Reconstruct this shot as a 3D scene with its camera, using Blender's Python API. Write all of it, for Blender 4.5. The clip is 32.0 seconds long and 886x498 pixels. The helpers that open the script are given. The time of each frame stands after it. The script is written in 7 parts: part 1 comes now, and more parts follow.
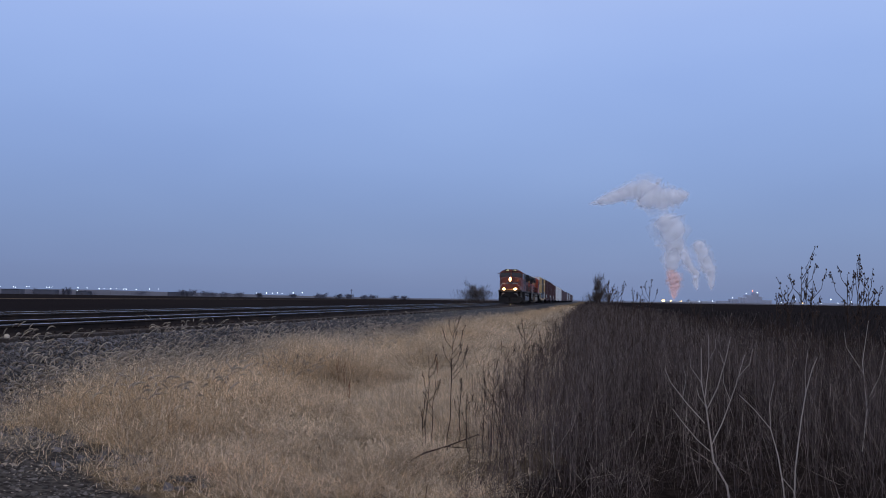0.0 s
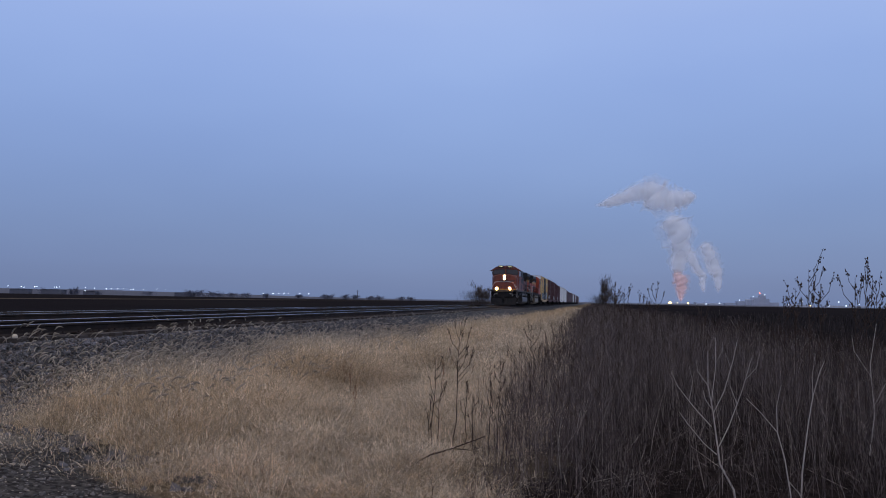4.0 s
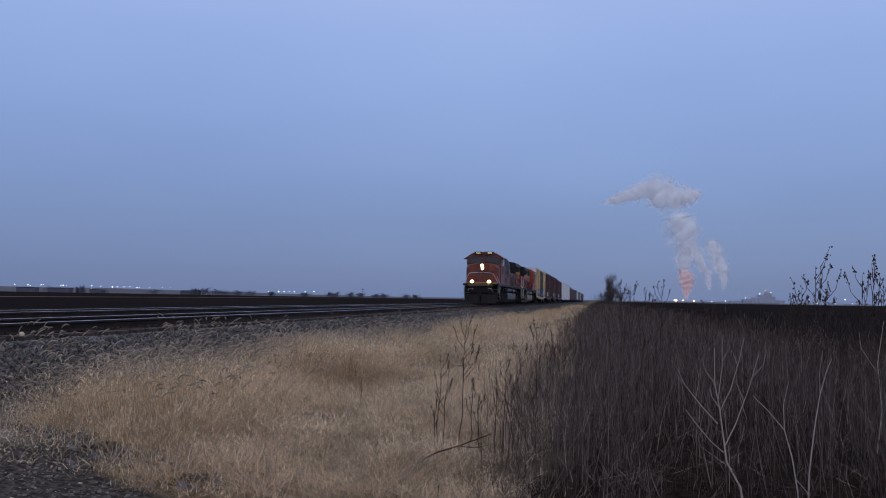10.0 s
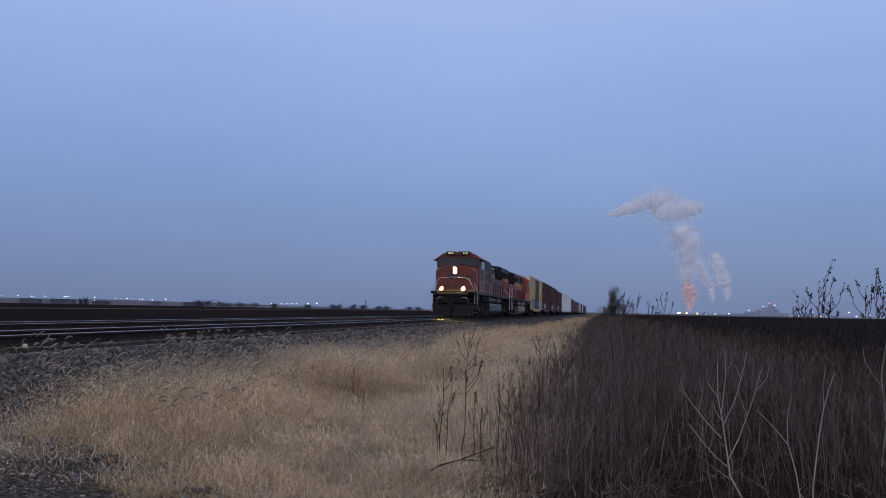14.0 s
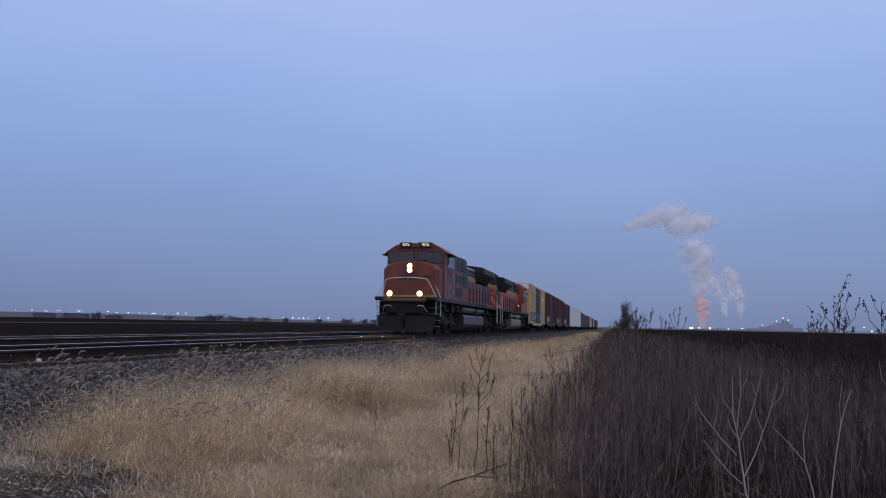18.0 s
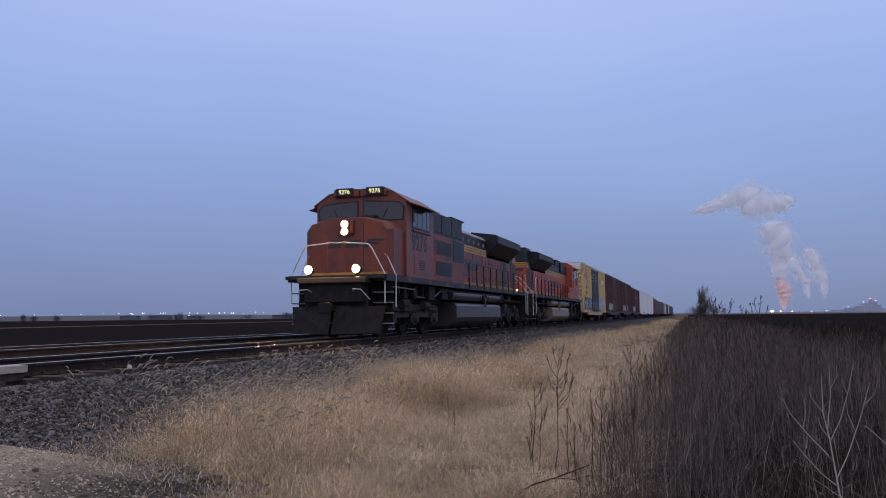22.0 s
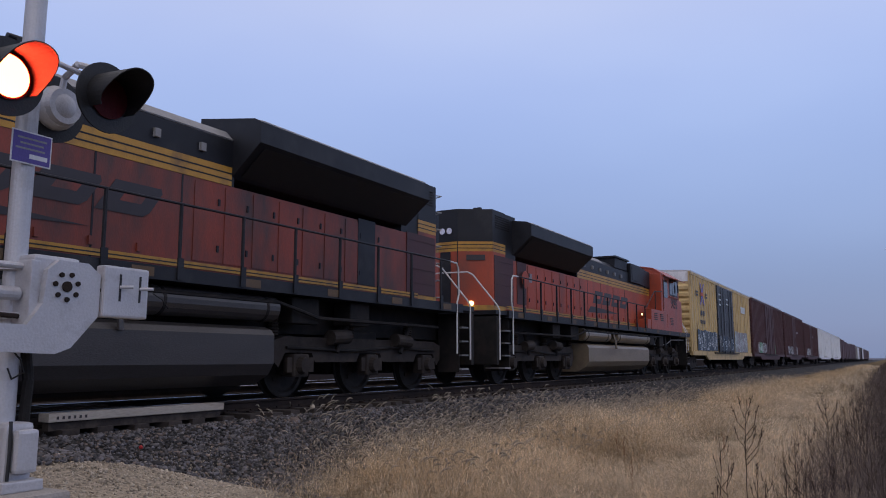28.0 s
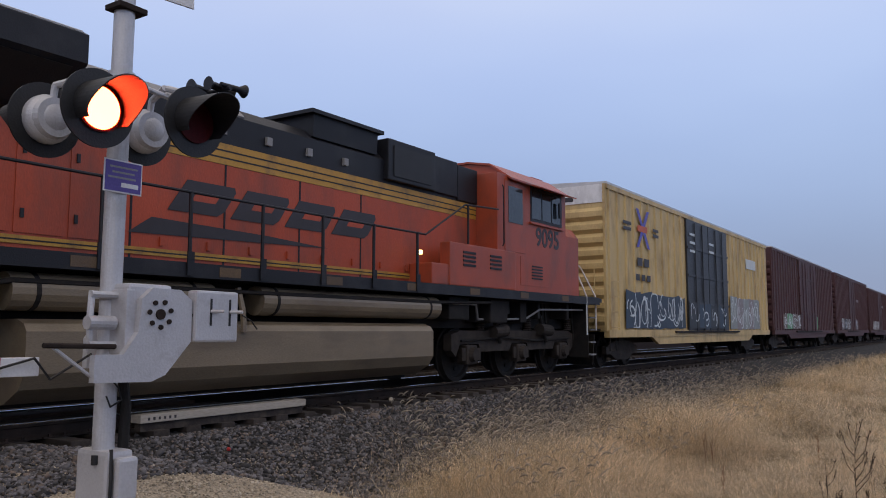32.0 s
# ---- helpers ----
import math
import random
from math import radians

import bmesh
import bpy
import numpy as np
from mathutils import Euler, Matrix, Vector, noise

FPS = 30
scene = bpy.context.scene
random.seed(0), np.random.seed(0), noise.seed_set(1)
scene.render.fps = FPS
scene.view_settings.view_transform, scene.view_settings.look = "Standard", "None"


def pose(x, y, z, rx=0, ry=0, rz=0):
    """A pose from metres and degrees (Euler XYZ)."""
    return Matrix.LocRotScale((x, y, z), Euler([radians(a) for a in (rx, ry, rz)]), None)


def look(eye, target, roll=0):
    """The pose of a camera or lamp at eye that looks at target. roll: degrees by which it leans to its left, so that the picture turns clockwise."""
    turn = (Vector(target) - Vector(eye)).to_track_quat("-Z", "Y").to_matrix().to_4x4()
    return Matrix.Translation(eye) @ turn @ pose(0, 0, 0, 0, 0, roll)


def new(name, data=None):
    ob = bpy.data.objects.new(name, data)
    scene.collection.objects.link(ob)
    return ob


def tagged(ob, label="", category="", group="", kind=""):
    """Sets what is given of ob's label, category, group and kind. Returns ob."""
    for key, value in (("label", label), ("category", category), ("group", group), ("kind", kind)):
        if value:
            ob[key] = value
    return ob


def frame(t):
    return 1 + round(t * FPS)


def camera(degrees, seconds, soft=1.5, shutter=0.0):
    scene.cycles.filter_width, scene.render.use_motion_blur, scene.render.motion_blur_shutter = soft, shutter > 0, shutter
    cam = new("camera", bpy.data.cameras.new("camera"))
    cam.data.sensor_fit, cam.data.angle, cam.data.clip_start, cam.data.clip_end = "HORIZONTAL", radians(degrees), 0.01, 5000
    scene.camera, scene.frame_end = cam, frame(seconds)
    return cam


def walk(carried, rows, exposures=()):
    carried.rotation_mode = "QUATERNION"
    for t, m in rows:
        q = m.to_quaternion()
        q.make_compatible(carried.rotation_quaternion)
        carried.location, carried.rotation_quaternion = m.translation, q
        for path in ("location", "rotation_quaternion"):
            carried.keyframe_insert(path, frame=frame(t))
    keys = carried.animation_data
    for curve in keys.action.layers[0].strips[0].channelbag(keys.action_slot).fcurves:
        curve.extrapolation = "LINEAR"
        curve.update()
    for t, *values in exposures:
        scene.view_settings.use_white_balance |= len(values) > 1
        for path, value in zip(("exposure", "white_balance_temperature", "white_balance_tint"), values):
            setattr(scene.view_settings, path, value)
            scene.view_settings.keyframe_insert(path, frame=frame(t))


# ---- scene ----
cam = camera(57.58, 32.0, soft=1.0)

# t, x, y, z, yaw, pitch, roll
PATH = [
    (0.0, -0.000, 0.000, 1.250, 9.97, 3.57, -0.82),
    (0.5, 0.002, -0.000, 1.251, 10.14, 3.56, -0.80),
    (1.0, 0.001, -0.001, 1.251, 10.21, 3.66, -0.88),
    (1.5, -0.001, -0.000, 1.251, 10.22, 3.79, -0.92),
    (2.0, 0.000, -0.006, 1.252, 10.25, 3.66, -0.99),
    (2.5, -0.003, -0.003, 1.251, 10.33, 3.52, -0.83),
    (3.0, -0.001, -0.006, 1.255, 10.29, 3.56, -0.87),
    (3.5, 0.000, -0.007, 1.257, 10.33, 3.67, -0.97),
    (5.5, -0.003, -0.003, 1.252, 10.57, 3.55, -0.96),
    (6.0, -0.002, -0.005, 1.252, 10.60, 3.58, -1.02),
    (6.5, -0.003, -0.006, 1.255, 10.67, 3.63, -1.07),
    (7.0, -0.003, -0.003, 1.254, 10.71, 3.69, -1.03),
    (7.5, -0.003, -0.001, 1.251, 10.72, 3.58, -1.02),
    (8.0, -0.003, 0.001, 1.251, 10.72, 3.58, -1.02),
    (8.5, -0.005, -0.004, 1.252, 10.60, 3.65, -1.06),
    (9.0, -0.004, 0.006, 1.251, 10.60, 3.52, -1.03),
    (9.5, -0.004, 0.006, 1.247, 10.71, 3.46, -0.96),
    (10.0, -0.005, -0.001, 1.254, 10.78, 3.49, -0.97),
    (10.5, -0.004, 0.002, 1.252, 10.80, 3.61, -0.96),
    (11.0, -0.003, 0.002, 1.253, 10.81, 3.66, -0.96),
    (11.5, -0.005, -0.001, 1.252, 10.83, 3.70, -1.02),
    (12.0, -0.005, -0.001, 1.254, 10.87, 3.77, -1.07),
    (12.5, -0.004, -0.005, 1.256, 10.94, 3.82, -1.05),
    (13.0, -0.004, -0.003, 1.254, 11.01, 3.95, -0.95),
    (13.5, -0.004, -0.007, 1.256, 10.96, 4.12, -1.00),
    (14.0, -0.003, -0.013, 1.259, 10.98, 4.35, -1.07),
    (14.5, -0.006, -0.012, 1.261, 11.05, 4.44, -1.05),
    (16.5, -0.008, -0.010, 1.261, 11.30, 4.73, -1.03),
    (17.0, -0.006, -0.014, 1.264, 11.47, 4.89, -1.16),
    (17.5, -0.012, -0.010, 1.264, 11.56, 5.11, -1.15),
    (18.0, -0.012, -0.015, 1.265, 11.78, 5.36, -1.12),
    (18.5, -0.015, -0.011, 1.264, 12.09, 5.48, -0.98),
    (19.0, -0.014, -0.003, 1.261, 12.30, 5.45, -0.85),
    (19.5, -0.012, -0.008, 1.267, 12.45, 5.33, -0.76),
    (20.0, -0.013, -0.016, 1.268, 12.57, 5.28, -0.61),
    (20.5, -0.009, -0.021, 1.277, 12.67, 5.18, -0.33),
    (21.0, -0.017, -0.039, 1.299, 13.48, 4.73, -0.32),
    (21.5, -0.034, -0.049, 1.329, 15.38, 4.49, 0.22),
    (22.0, -0.032, -0.051, 1.351, 16.89, 4.78, 0.57),
    (22.5, -0.031, -0.067, 1.363, 17.94, 5.16, 0.49),
    (23.0, -0.037, -0.077, 1.364, 19.27, 5.14, 0.11),
    (23.5, -0.049, -0.068, 1.376, 21.02, 5.30, 0.13),
    (24.0, -0.052, -0.065, 1.381, 23.37, 5.48, 0.73),
    (24.5, -0.053, -0.075, 1.392, 25.35, 5.86, 0.85),
    (25.0, -0.060, -0.073, 1.394, 26.40, 6.36, 0.79),
    (25.5, -0.059, -0.086, 1.389, 26.89, 6.70, 0.48),
    (27.5, -0.060, -0.111, 1.390, 28.63, 7.65, -0.07),
    (28.0, -0.067, -0.112, 1.391, 28.70, 7.75, -0.05),
    (28.5, -0.080, -0.104, 1.387, 28.85, 7.77, -0.04),
    (29.0, -0.085, -0.100, 1.385, 28.78, 7.75, -0.14),
    (29.5, -0.099, -0.109, 1.393, 28.69, 7.61, -0.13),
    (30.0, -0.092, -0.110, 1.397, 29.02, 7.63, -0.12),
    (30.5, -0.100, -0.110, 1.398, 29.52, 7.78, 0.26),
    (31.0, -0.148, -0.081, 1.446, 30.00, 7.49, 0.57),
    (31.5, -0.198, -0.077, 1.579, 31.22, 6.36, 0.28),
    (32.0, -0.259, -0.094, 1.754, 33.52, 5.76, -0.03),
]
walk(cam, [(t, pose(x, y, z, 90 + p, r, yaw)) for t, x, y, z, yaw, p, r in PATH],
     exposures=[(0, 0.06, 6250, 8), (6, -0.06, 6250, 8), (9, -0.06, 6250, 8), (14, -0.06, 6280, 8), (18, 0.02, 6350, 9), (20, 0.0, 6400, 10), (21, 0.11, 6450, 11), (23, 0.08, 6500, 12),
                (24, 0.03, 6500, 12), (25, 0.14, 6550, 12), (28, 0.20, 6800, 10), (30, 0.22, 6950, 9), (31, 0.20, 7100, 8), (32, 0.37, 7450, 6)])

TRACK_X, TRACK2_X, RAIL_Z = -9.72, -14.42, 0.75

# ---- world: an even, overcast sky at dusk ----
world = bpy.data.worlds.new("dusk_sky")
scene.world = world
world.use_nodes = True
wn, wl = world.node_tree.nodes, world.node_tree.links
wbg = wn["Background"]
wco = wn.new("ShaderNodeTexCoord")
wsep = wn.new("ShaderNodeSeparateXYZ")
wl.new(wco.outputs["Generated"], wsep.inputs[0])
wramp = wn.new("ShaderNodeValToRGB")
wramp.color_ramp.interpolation = "B_SPLINE"
stops = [(0.0, (0.165, 0.220, 0.385)), (0.04, (0.170, 0.232, 0.42)), (0.16, (0.215, 0.307, 0.58)),
         (0.32, (0.320, 0.440, 0.80)), (0.48, (0.47, 0.53, 0.78)), (0.72, (0.57, 0.55, 0.63)), (1.0, (0.64, 0.58, 0.59))]
el = wramp.color_ramp.elements
el[0].position, el[0].color = stops[0][0], (*stops[0][1], 1)
el[1].position, el[1].color = stops[-1][0], (*stops[-1][1], 1)
for p_, c_ in stops[1:-1]:
    e_ = el.new(p_)
    e_.color = (*c_, 1)
wl.new(wsep.outputs["Z"], wramp.inputs[0])
wnoise = wn.new("ShaderNodeTexNoise")
wnoise.inputs["Scale"].default_value = 1.6
wnoise.inputs["Detail"].default_value = 3
wmap = wn.new("ShaderNodeMapping")
wmap.inputs["Scale"].default_value = (1, 1, 3)
wl.new(wco.outputs["Generated"], wmap.inputs[0])
wl.new(wmap.outputs[0], wnoise.inputs["Vector"])
wmix = wn.new("ShaderNodeMix")
wmix.data_type, wmix.blend_type = "RGBA", "SOFT_LIGHT"
wmix.inputs[0].default_value = 0.25
wl.new(wramp.outputs[0], wmix.inputs[6])
wl.new(wnoise.outputs[0], wmix.inputs[7])
wsky = wn.new("ShaderNodeTexSky")
wsky.sky_type, wsky.sun_disc = "NISHITA", False
wsky.sun_elevation, wsky.sun_rotation = radians(4), radians(200)
wadd = wn.new("ShaderNodeMix")
wadd.data_type, wadd.blend_type = "RGBA", "ADD"
wadd.inputs[0].default_value = 0.01
wl.new(wmix.outputs[2], wadd.inputs[6])
wl.new(wsky.outputs[0], wadd.inputs[7])
wl.new(wadd.outputs[2], wbg.inputs[0])
wbg.inputs[1].default_value = 1.0

# the brighter, warmer side of the overcast, behind the camera
sun = new("sun", bpy.data.lights.new("sun", "SUN"))
sun.data.energy, sun.data.angle, sun.data.color = 0.36, radians(60), (1.0, 0.86, 0.70)
sun.matrix_basis = look((40, -60, 62), (0, 0, 0))


# ---- materials ----
def mat(name, color, rough=0.7, metal=0.0, vary=0.25, scale=6.0, fine=60.0, bump=0.15, dirt=None, dirt_at=0.55,
        dirt_scale=1.5, island=0.0, objvar=0.0, emit=None, emit_strength=0.0, spec=0.5, stretch=(1, 1, 1)):
    m = bpy.data.materials.new(name)
    m.use_nodes = True
    n, l = m.node_tree.nodes, m.node_tree.links
    b = n["Principled BSDF"]
    b.inputs["Roughness"].default_value, b.inputs["Metallic"].default_value = rough, metal
    b.inputs["Specular IOR Level"].default_value = spec
    co = n.new("ShaderNodeTexCoord")
    mp = n.new("ShaderNodeMapping")
    mp.inputs["Scale"].default_value = stretch
    l.new(co.outputs["Object"], mp.inputs[0])
    n1 = n.new("ShaderNodeTexNoise")
    n1.inputs["Scale"].default_value, n1.inputs["Detail"].default_value = scale, 5
    l.new(mp.outputs[0], n1.inputs["Vector"])
    n2 = n.new("ShaderNodeTexNoise")
    n2.inputs["Scale"].default_value, n2.inputs["Detail"].default_value = fine, 3
    l.new(mp.outputs[0], n2.inputs["Vector"])
    ma = n.new("ShaderNodeMath")
    ma.operation = "ADD"
    l.new(n1.outputs[0], ma.inputs[0]), l.new(n2.outputs[0], ma.inputs[1])
    mr = n.new("ShaderNodeMapRange")
    mr.inputs[1].default_value, mr.inputs[2].default_value = 0.6, 1.4
    mr.inputs[3].default_value, mr.inputs[4].default_value = 1 - vary, 1 + vary
    l.new(ma.outputs[0], mr.inputs[0])
    val = mr.outputs[0]
    for amount, kind in ((island, "island"), (objvar, "object")):
        if amount:
            src = n.new("ShaderNodeNewGeometry") if kind == "island" else n.new("ShaderNodeObjectInfo")
            r2 = n.new("ShaderNodeMapRange")
            r2.inputs[3].default_value, r2.inputs[4].default_value = 1 - amount, 1 + amount
            l.new(src.outputs["Random Per Island" if kind == "island" else "Random"], r2.inputs[0])
            mm = n.new("ShaderNodeMath")
            mm.operation = "MULTIPLY"
            l.new(val, mm.inputs[0]), l.new(r2.outputs[0], mm.inputs[1])
            val = mm.outputs[0]
    hv = n.new("ShaderNodeHueSaturation")
    hv.inputs["Color"].default_value = (*color, 1)
    l.new(val, hv.inputs["Value"])
    out = hv.outputs[0]
    if dirt:
        nd = n.new("ShaderNodeTexNoise")
        nd.inputs["Scale"].default_value, nd.inputs["Detail"].default_value = dirt_scale, 8
        nd.inputs["Roughness"].default_value = 0.65
        l.new(mp.outputs[0], nd.inputs["Vector"])
        rd = n.new("ShaderNodeMapRange")
        rd.inputs[1].default_value, rd.inputs[2].default_value = dirt_at - 0.1, dirt_at + 0.14
        l.new(nd.outputs[0], rd.inputs[0])
        mx = n.new("ShaderNodeMix")
        mx.data_type = "RGBA"
        l.new(rd.outputs[0], mx.inputs[0]), l.new(out, mx.inputs[6])
        mx.inputs[7].default_value = (*dirt, 1)
        out = mx.outputs[2]
    l.new(out, b.inputs["Base Color"])
    if bump:
        bp = n.new("ShaderNodeBump")
        bp.inputs["Strength"].default_value, bp.inputs["Distance"].default_value = bump, 0.02
        l.new(ma.outputs[0], bp.inputs["Height"]), l.new(bp.outputs[0], b.inputs["Normal"])
    if emit:
        b.inputs["Emission Color"].default_value = (*emit, 1)
        b.inputs["Emission Strength"].default_value = emit_strength
    return m


# the lead engine is grimy all over, the second one cleaner
M_HOOD_GRIMY = mat("grimy_hood_orange", (0.265, 0.047, 0.024), 0.5, vary=0.24, scale=1.2, dirt=(0.085, 0.038, 0.032), dirt_at=0.50, dirt_scale=1.1, stretch=(1, 1, 0.35))
M_CAB_GRIMY = mat("grimy_cab_orange", (0.21, 0.047, 0.023), 0.42, vary=0.18, scale=1.2, dirt=(0.10, 0.038, 0.029), dirt_at=0.52, stretch=(1, 1, 0.6))
M_HOOD_CLEAN = mat("hood_orange", (0.44, 0.068, 0.026), 0.5, vary=0.2, scale=1.2, dirt=(0.19, 0.055, 0.036), dirt_at=0.57, dirt_scale=1.1, stretch=(1, 1, 0.35))
M_CAB_CLEAN = mat("cab_orange", (0.38, 0.066, 0.03), 0.42, vary=0.16, scale=1.2, dirt=(0.20, 0.055, 0.036), dirt_at=0.57, stretch=(1, 1, 0.6))
M_BLACK = mat("loco_black", (0.012, 0.013, 0.018), 0.5, vary=0.3, scale=2, dirt=(0.032, 0.032, 0.036), dirt_at=0.6, spec=0.35)
M_YELLOW = mat("stripe_yellow", (0.50, 0.26, 0.035), 0.45, vary=0.15, scale=2, dirt=(0.20, 0.11, 0.04), dirt_at=0.58, dirt_scale=2.5)
M_UNDER = mat("underframe", (0.012, 0.011, 0.011), 0.75, spec=0.3, vary=0.4, scale=5, dirt=(0.028, 0.022, 0.020), dirt_at=0.55, dirt_scale=3)
M_TRUCK = mat("dusty_cast_steel", (0.034, 0.028, 0.025), 0.7, vary=0.35, scale=4, dirt=(0.06, 0.048, 0.041), dirt_at=0.56, dirt_scale=3, spec=0.2)
M_TANK_TAN = mat("dusty_tank", (0.20, 0.158, 0.108), 0.36, vary=0.22, scale=2, dirt=(0.12, 0.09, 0.065), dirt_at=0.55, stretch=(1, 0.4, 1.5))
M_TANK_DARK = mat("dark_tank", (0.046, 0.042, 0.042), 0.34, vary=0.3, scale=2, dirt=(0.05, 0.045, 0.045), dirt_at=0.55, stretch=(1, 0.4, 1.5))
M_STEEL = mat("worn_steel", (0.54, 0.54, 0.56), 0.2, 1.0, vary=0.1, scale=8, bump=0)
M_RAILSIDE = mat("rail_rust", (0.024, 0.018, 0.016), 0.85, vary=0.3, scale=4, dirt=(0.05, 0.034, 0.027), spec=0.2)
M_WHITEPIPE = mat("handrail_white", (0.62, 0.62, 0.62), 0.5, vary=0.1)
M_GLASS = mat("cab_glass", (0.03, 0.04, 0.05), 0.08, vary=0.1, bump=0, spec=0.6)
M_BARS = mat("lettering_dark", (0.035, 0.03, 0.035), 0.5, vary=0.15, bump=0)
M_LAMP = mat("headlight_glow", (1, 0.9, 0.7), 0.3, emit=(1.0, 0.56, 0.17), emit_strength=500, bump=0)
M_SMALLLAMP = mat("step_light_glow", (1, 0.9, 0.6), 0.3, emit=(1.0, 0.82, 0.30), emit_strength=2.6, bump=0)
M_NUMBOARD = mat("number_board_glow", (0.9, 0.9, 0.6), 0.4, emit=(0.95, 0.86, 0.36), emit_strength=0.9, bump=0)
M_ANTI = mat("anticlimber_paint", (0.12, 0.075, 0.038), 0.6, vary=0.3, scale=3, dirt=(0.07, 0.05, 0.04))
M_GREY = mat("loco_grey", (0.25, 0.25, 0.26), 0.6, vary=0.2)
M_TREAD = mat("step_steel", (0.13, 0.13, 0.135), 0.5, vary=0.25, scale=8)
M_TANBOX = mat("boxcar_tan", (0.60, 0.44, 0.205), 0.5, vary=0.18, scale=1.5, dirt=(0.30, 0.20, 0.09), dirt_at=0.58, dirt_scale=1.4, stretch=(1, 1, 0.4))
M_BROWNBOX = mat("boxcar_brown", (0.070, 0.024, 0.029), 0.6, vary=0.2, scale=1.5, dirt=(0.07, 0.03, 0.028), dirt_at=0.55, dirt_scale=1.2, stretch=(1, 1, 0.4))
M_WHITEBOX = mat("boxcar_white", (0.78, 0.80, 0.82), 0.5, vary=0.1, scale=1.5, dirt=(0.45, 0.45, 0.46), dirt_at=0.6, stretch=(1, 1, 0.4))
M_BLACKDOOR = mat("boxcar_door_black", (0.022, 0.024, 0.03), 0.45, vary=0.3, scale=2)
M_GALV = mat("galvanised_roof", (0.55, 0.56, 0.58), 0.45, 0.3, vary=0.15)
M_MAST = mat("aluminium_paint", (0.52, 0.52, 0.55), 0.45, 0.25, vary=0.1, scale=3, dirt=(0.36, 0.35, 0.36), dirt_at=0.62, dirt_scale=4)
M_SIGNBLACK = mat("signal_black", (0.012, 0.012, 0.014), 0.55, vary=0.3)
M_REDLENS = mat("red_lens", (0.07, 0.005, 0.007), 0.55, vary=0.2, scale=40, bump=0.1, spec=0.15)
M_REDGLOW = mat("red_lamp_glow", (1, 0.15, 0.05), 0.3, emit=(1.0, 0.055, 0.022), emit_strength=42, bump=0)
M_CONCRETE = mat("concrete", (0.33, 0.31, 0.29), 0.9, vary=0.2, scale=8, bump=0.4)
M_WOOD = mat("crossing_plank", (0.46, 0.41, 0.35), 0.8, vary=0.2, scale=3, dirt=(0.2, 0.16, 0.13), dirt_at=0.62, dirt_scale=3, stretch=(1, 0.2, 1), spec=0.1)
M_PLANKBROWN = mat("brown_plank", (0.15, 0.095, 0.07), 0.9, vary=0.3, scale=3, dirt=(0.09, 0.07, 0.06), dirt_at=0.55, dirt_scale=3, stretch=(1, 0.2, 1), spec=0.08)
M_TIE = mat("tie_wood", (0.042, 0.033, 0.029), 0.9, vary=0.3, scale=4, objvar=0.4, dirt=(0.085, 0.066, 0.054), dirt_at=0.55, dirt_scale=5, stretch=(0.3, 1, 1))
M_STONE = mat("ballast_stone", (0.102, 0.097, 0.103), 0.85, vary=0.25, scale=9, island=0.9, bump=0.3)
M_STONEWARM = mat("brown_ballast_stone", (0.135, 0.105, 0.09), 0.85, vary=0.25, scale=9, island=0.8, bump=0.3)
# much darker than the stones: the shade in their gaps, put into the colour
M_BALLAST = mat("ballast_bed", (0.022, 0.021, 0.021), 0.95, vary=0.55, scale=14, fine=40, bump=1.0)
M_GRAVELST = mat("gravel_stone", (0.38, 0.325, 0.255), 0.9, vary=0.2, scale=20, island=0.5, bump=0.2)
M_DIRTST = mat("dirt_stone", (0.10, 0.092, 0.086), 0.9, vary=0.3, scale=20, island=0.75, bump=0.2)
M_PURPLE = mat("sign_blue", (0.10, 0.07, 0.30), 0.5, vary=0.1)
M_SIGNWHITE = mat("sign_white", (0.7, 0.7, 0.72), 0.5, vary=0.08)
M_RED = mat("red_paint", (0.38, 0.02, 0.02), 0.5)
M_ORANGEX = mat("logo_orange", (0.55, 0.10, 0.04), 0.5)
M_BLUEX = mat("logo_blue", (0.10, 0.10, 0.45), 0.5)


# ---- mesh helpers ----
def link(bm, name, material, smooth=False):
    me = bpy.data.meshes.new(name)
    bmesh.ops.recalc_face_normals(bm, faces=bm.faces)
    if smooth:
        for fc in bm.faces:
            fc.smooth = True
    bm.to_mesh(me)
    bm.free()
    me.materials.append(material)
    return new(name, me)


def part(name, bm, material, parent, label="", smooth=False):
    ob = link(bm, name, material, smooth)
    ob.parent = parent
    return tagged(ob, label)


def share(name, me, parent, m):
    ob = new(name, me)
    ob.parent = parent
    ob.matrix_basis = m
    return ob


def empty(name, label, category, group="", m=None):
    ob = tagged(new(name), label, category, group)
    if m is not None:
        ob.matrix_basis = m
    return ob


def box(x0, x1, y0, y1, z0, z1, bevel=0.0, bm=None):
    bm = bm or bmesh.new()
    x0, x1, y0, y1, z0, z1 = min(x0, x1), max(x0, x1), min(y0, y1), max(y0, y1), min(z0, z1), max(z0, z1)
    g = bmesh.ops.create_cube(bm, size=1, matrix=Matrix.Translation(((x0 + x1) / 2, (y0 + y1) / 2, (z0 + z1) / 2)) @ Matrix.Diagonal((x1 - x0, y1 - y0, z1 - z0, 1)))
    if bevel:
        es = list({e for v in g["verts"] for e in v.link_edges})
        bmesh.ops.bevel(bm, geom=es, offset=bevel, segments=2, profile=0.6, affect="EDGES")
    return bm


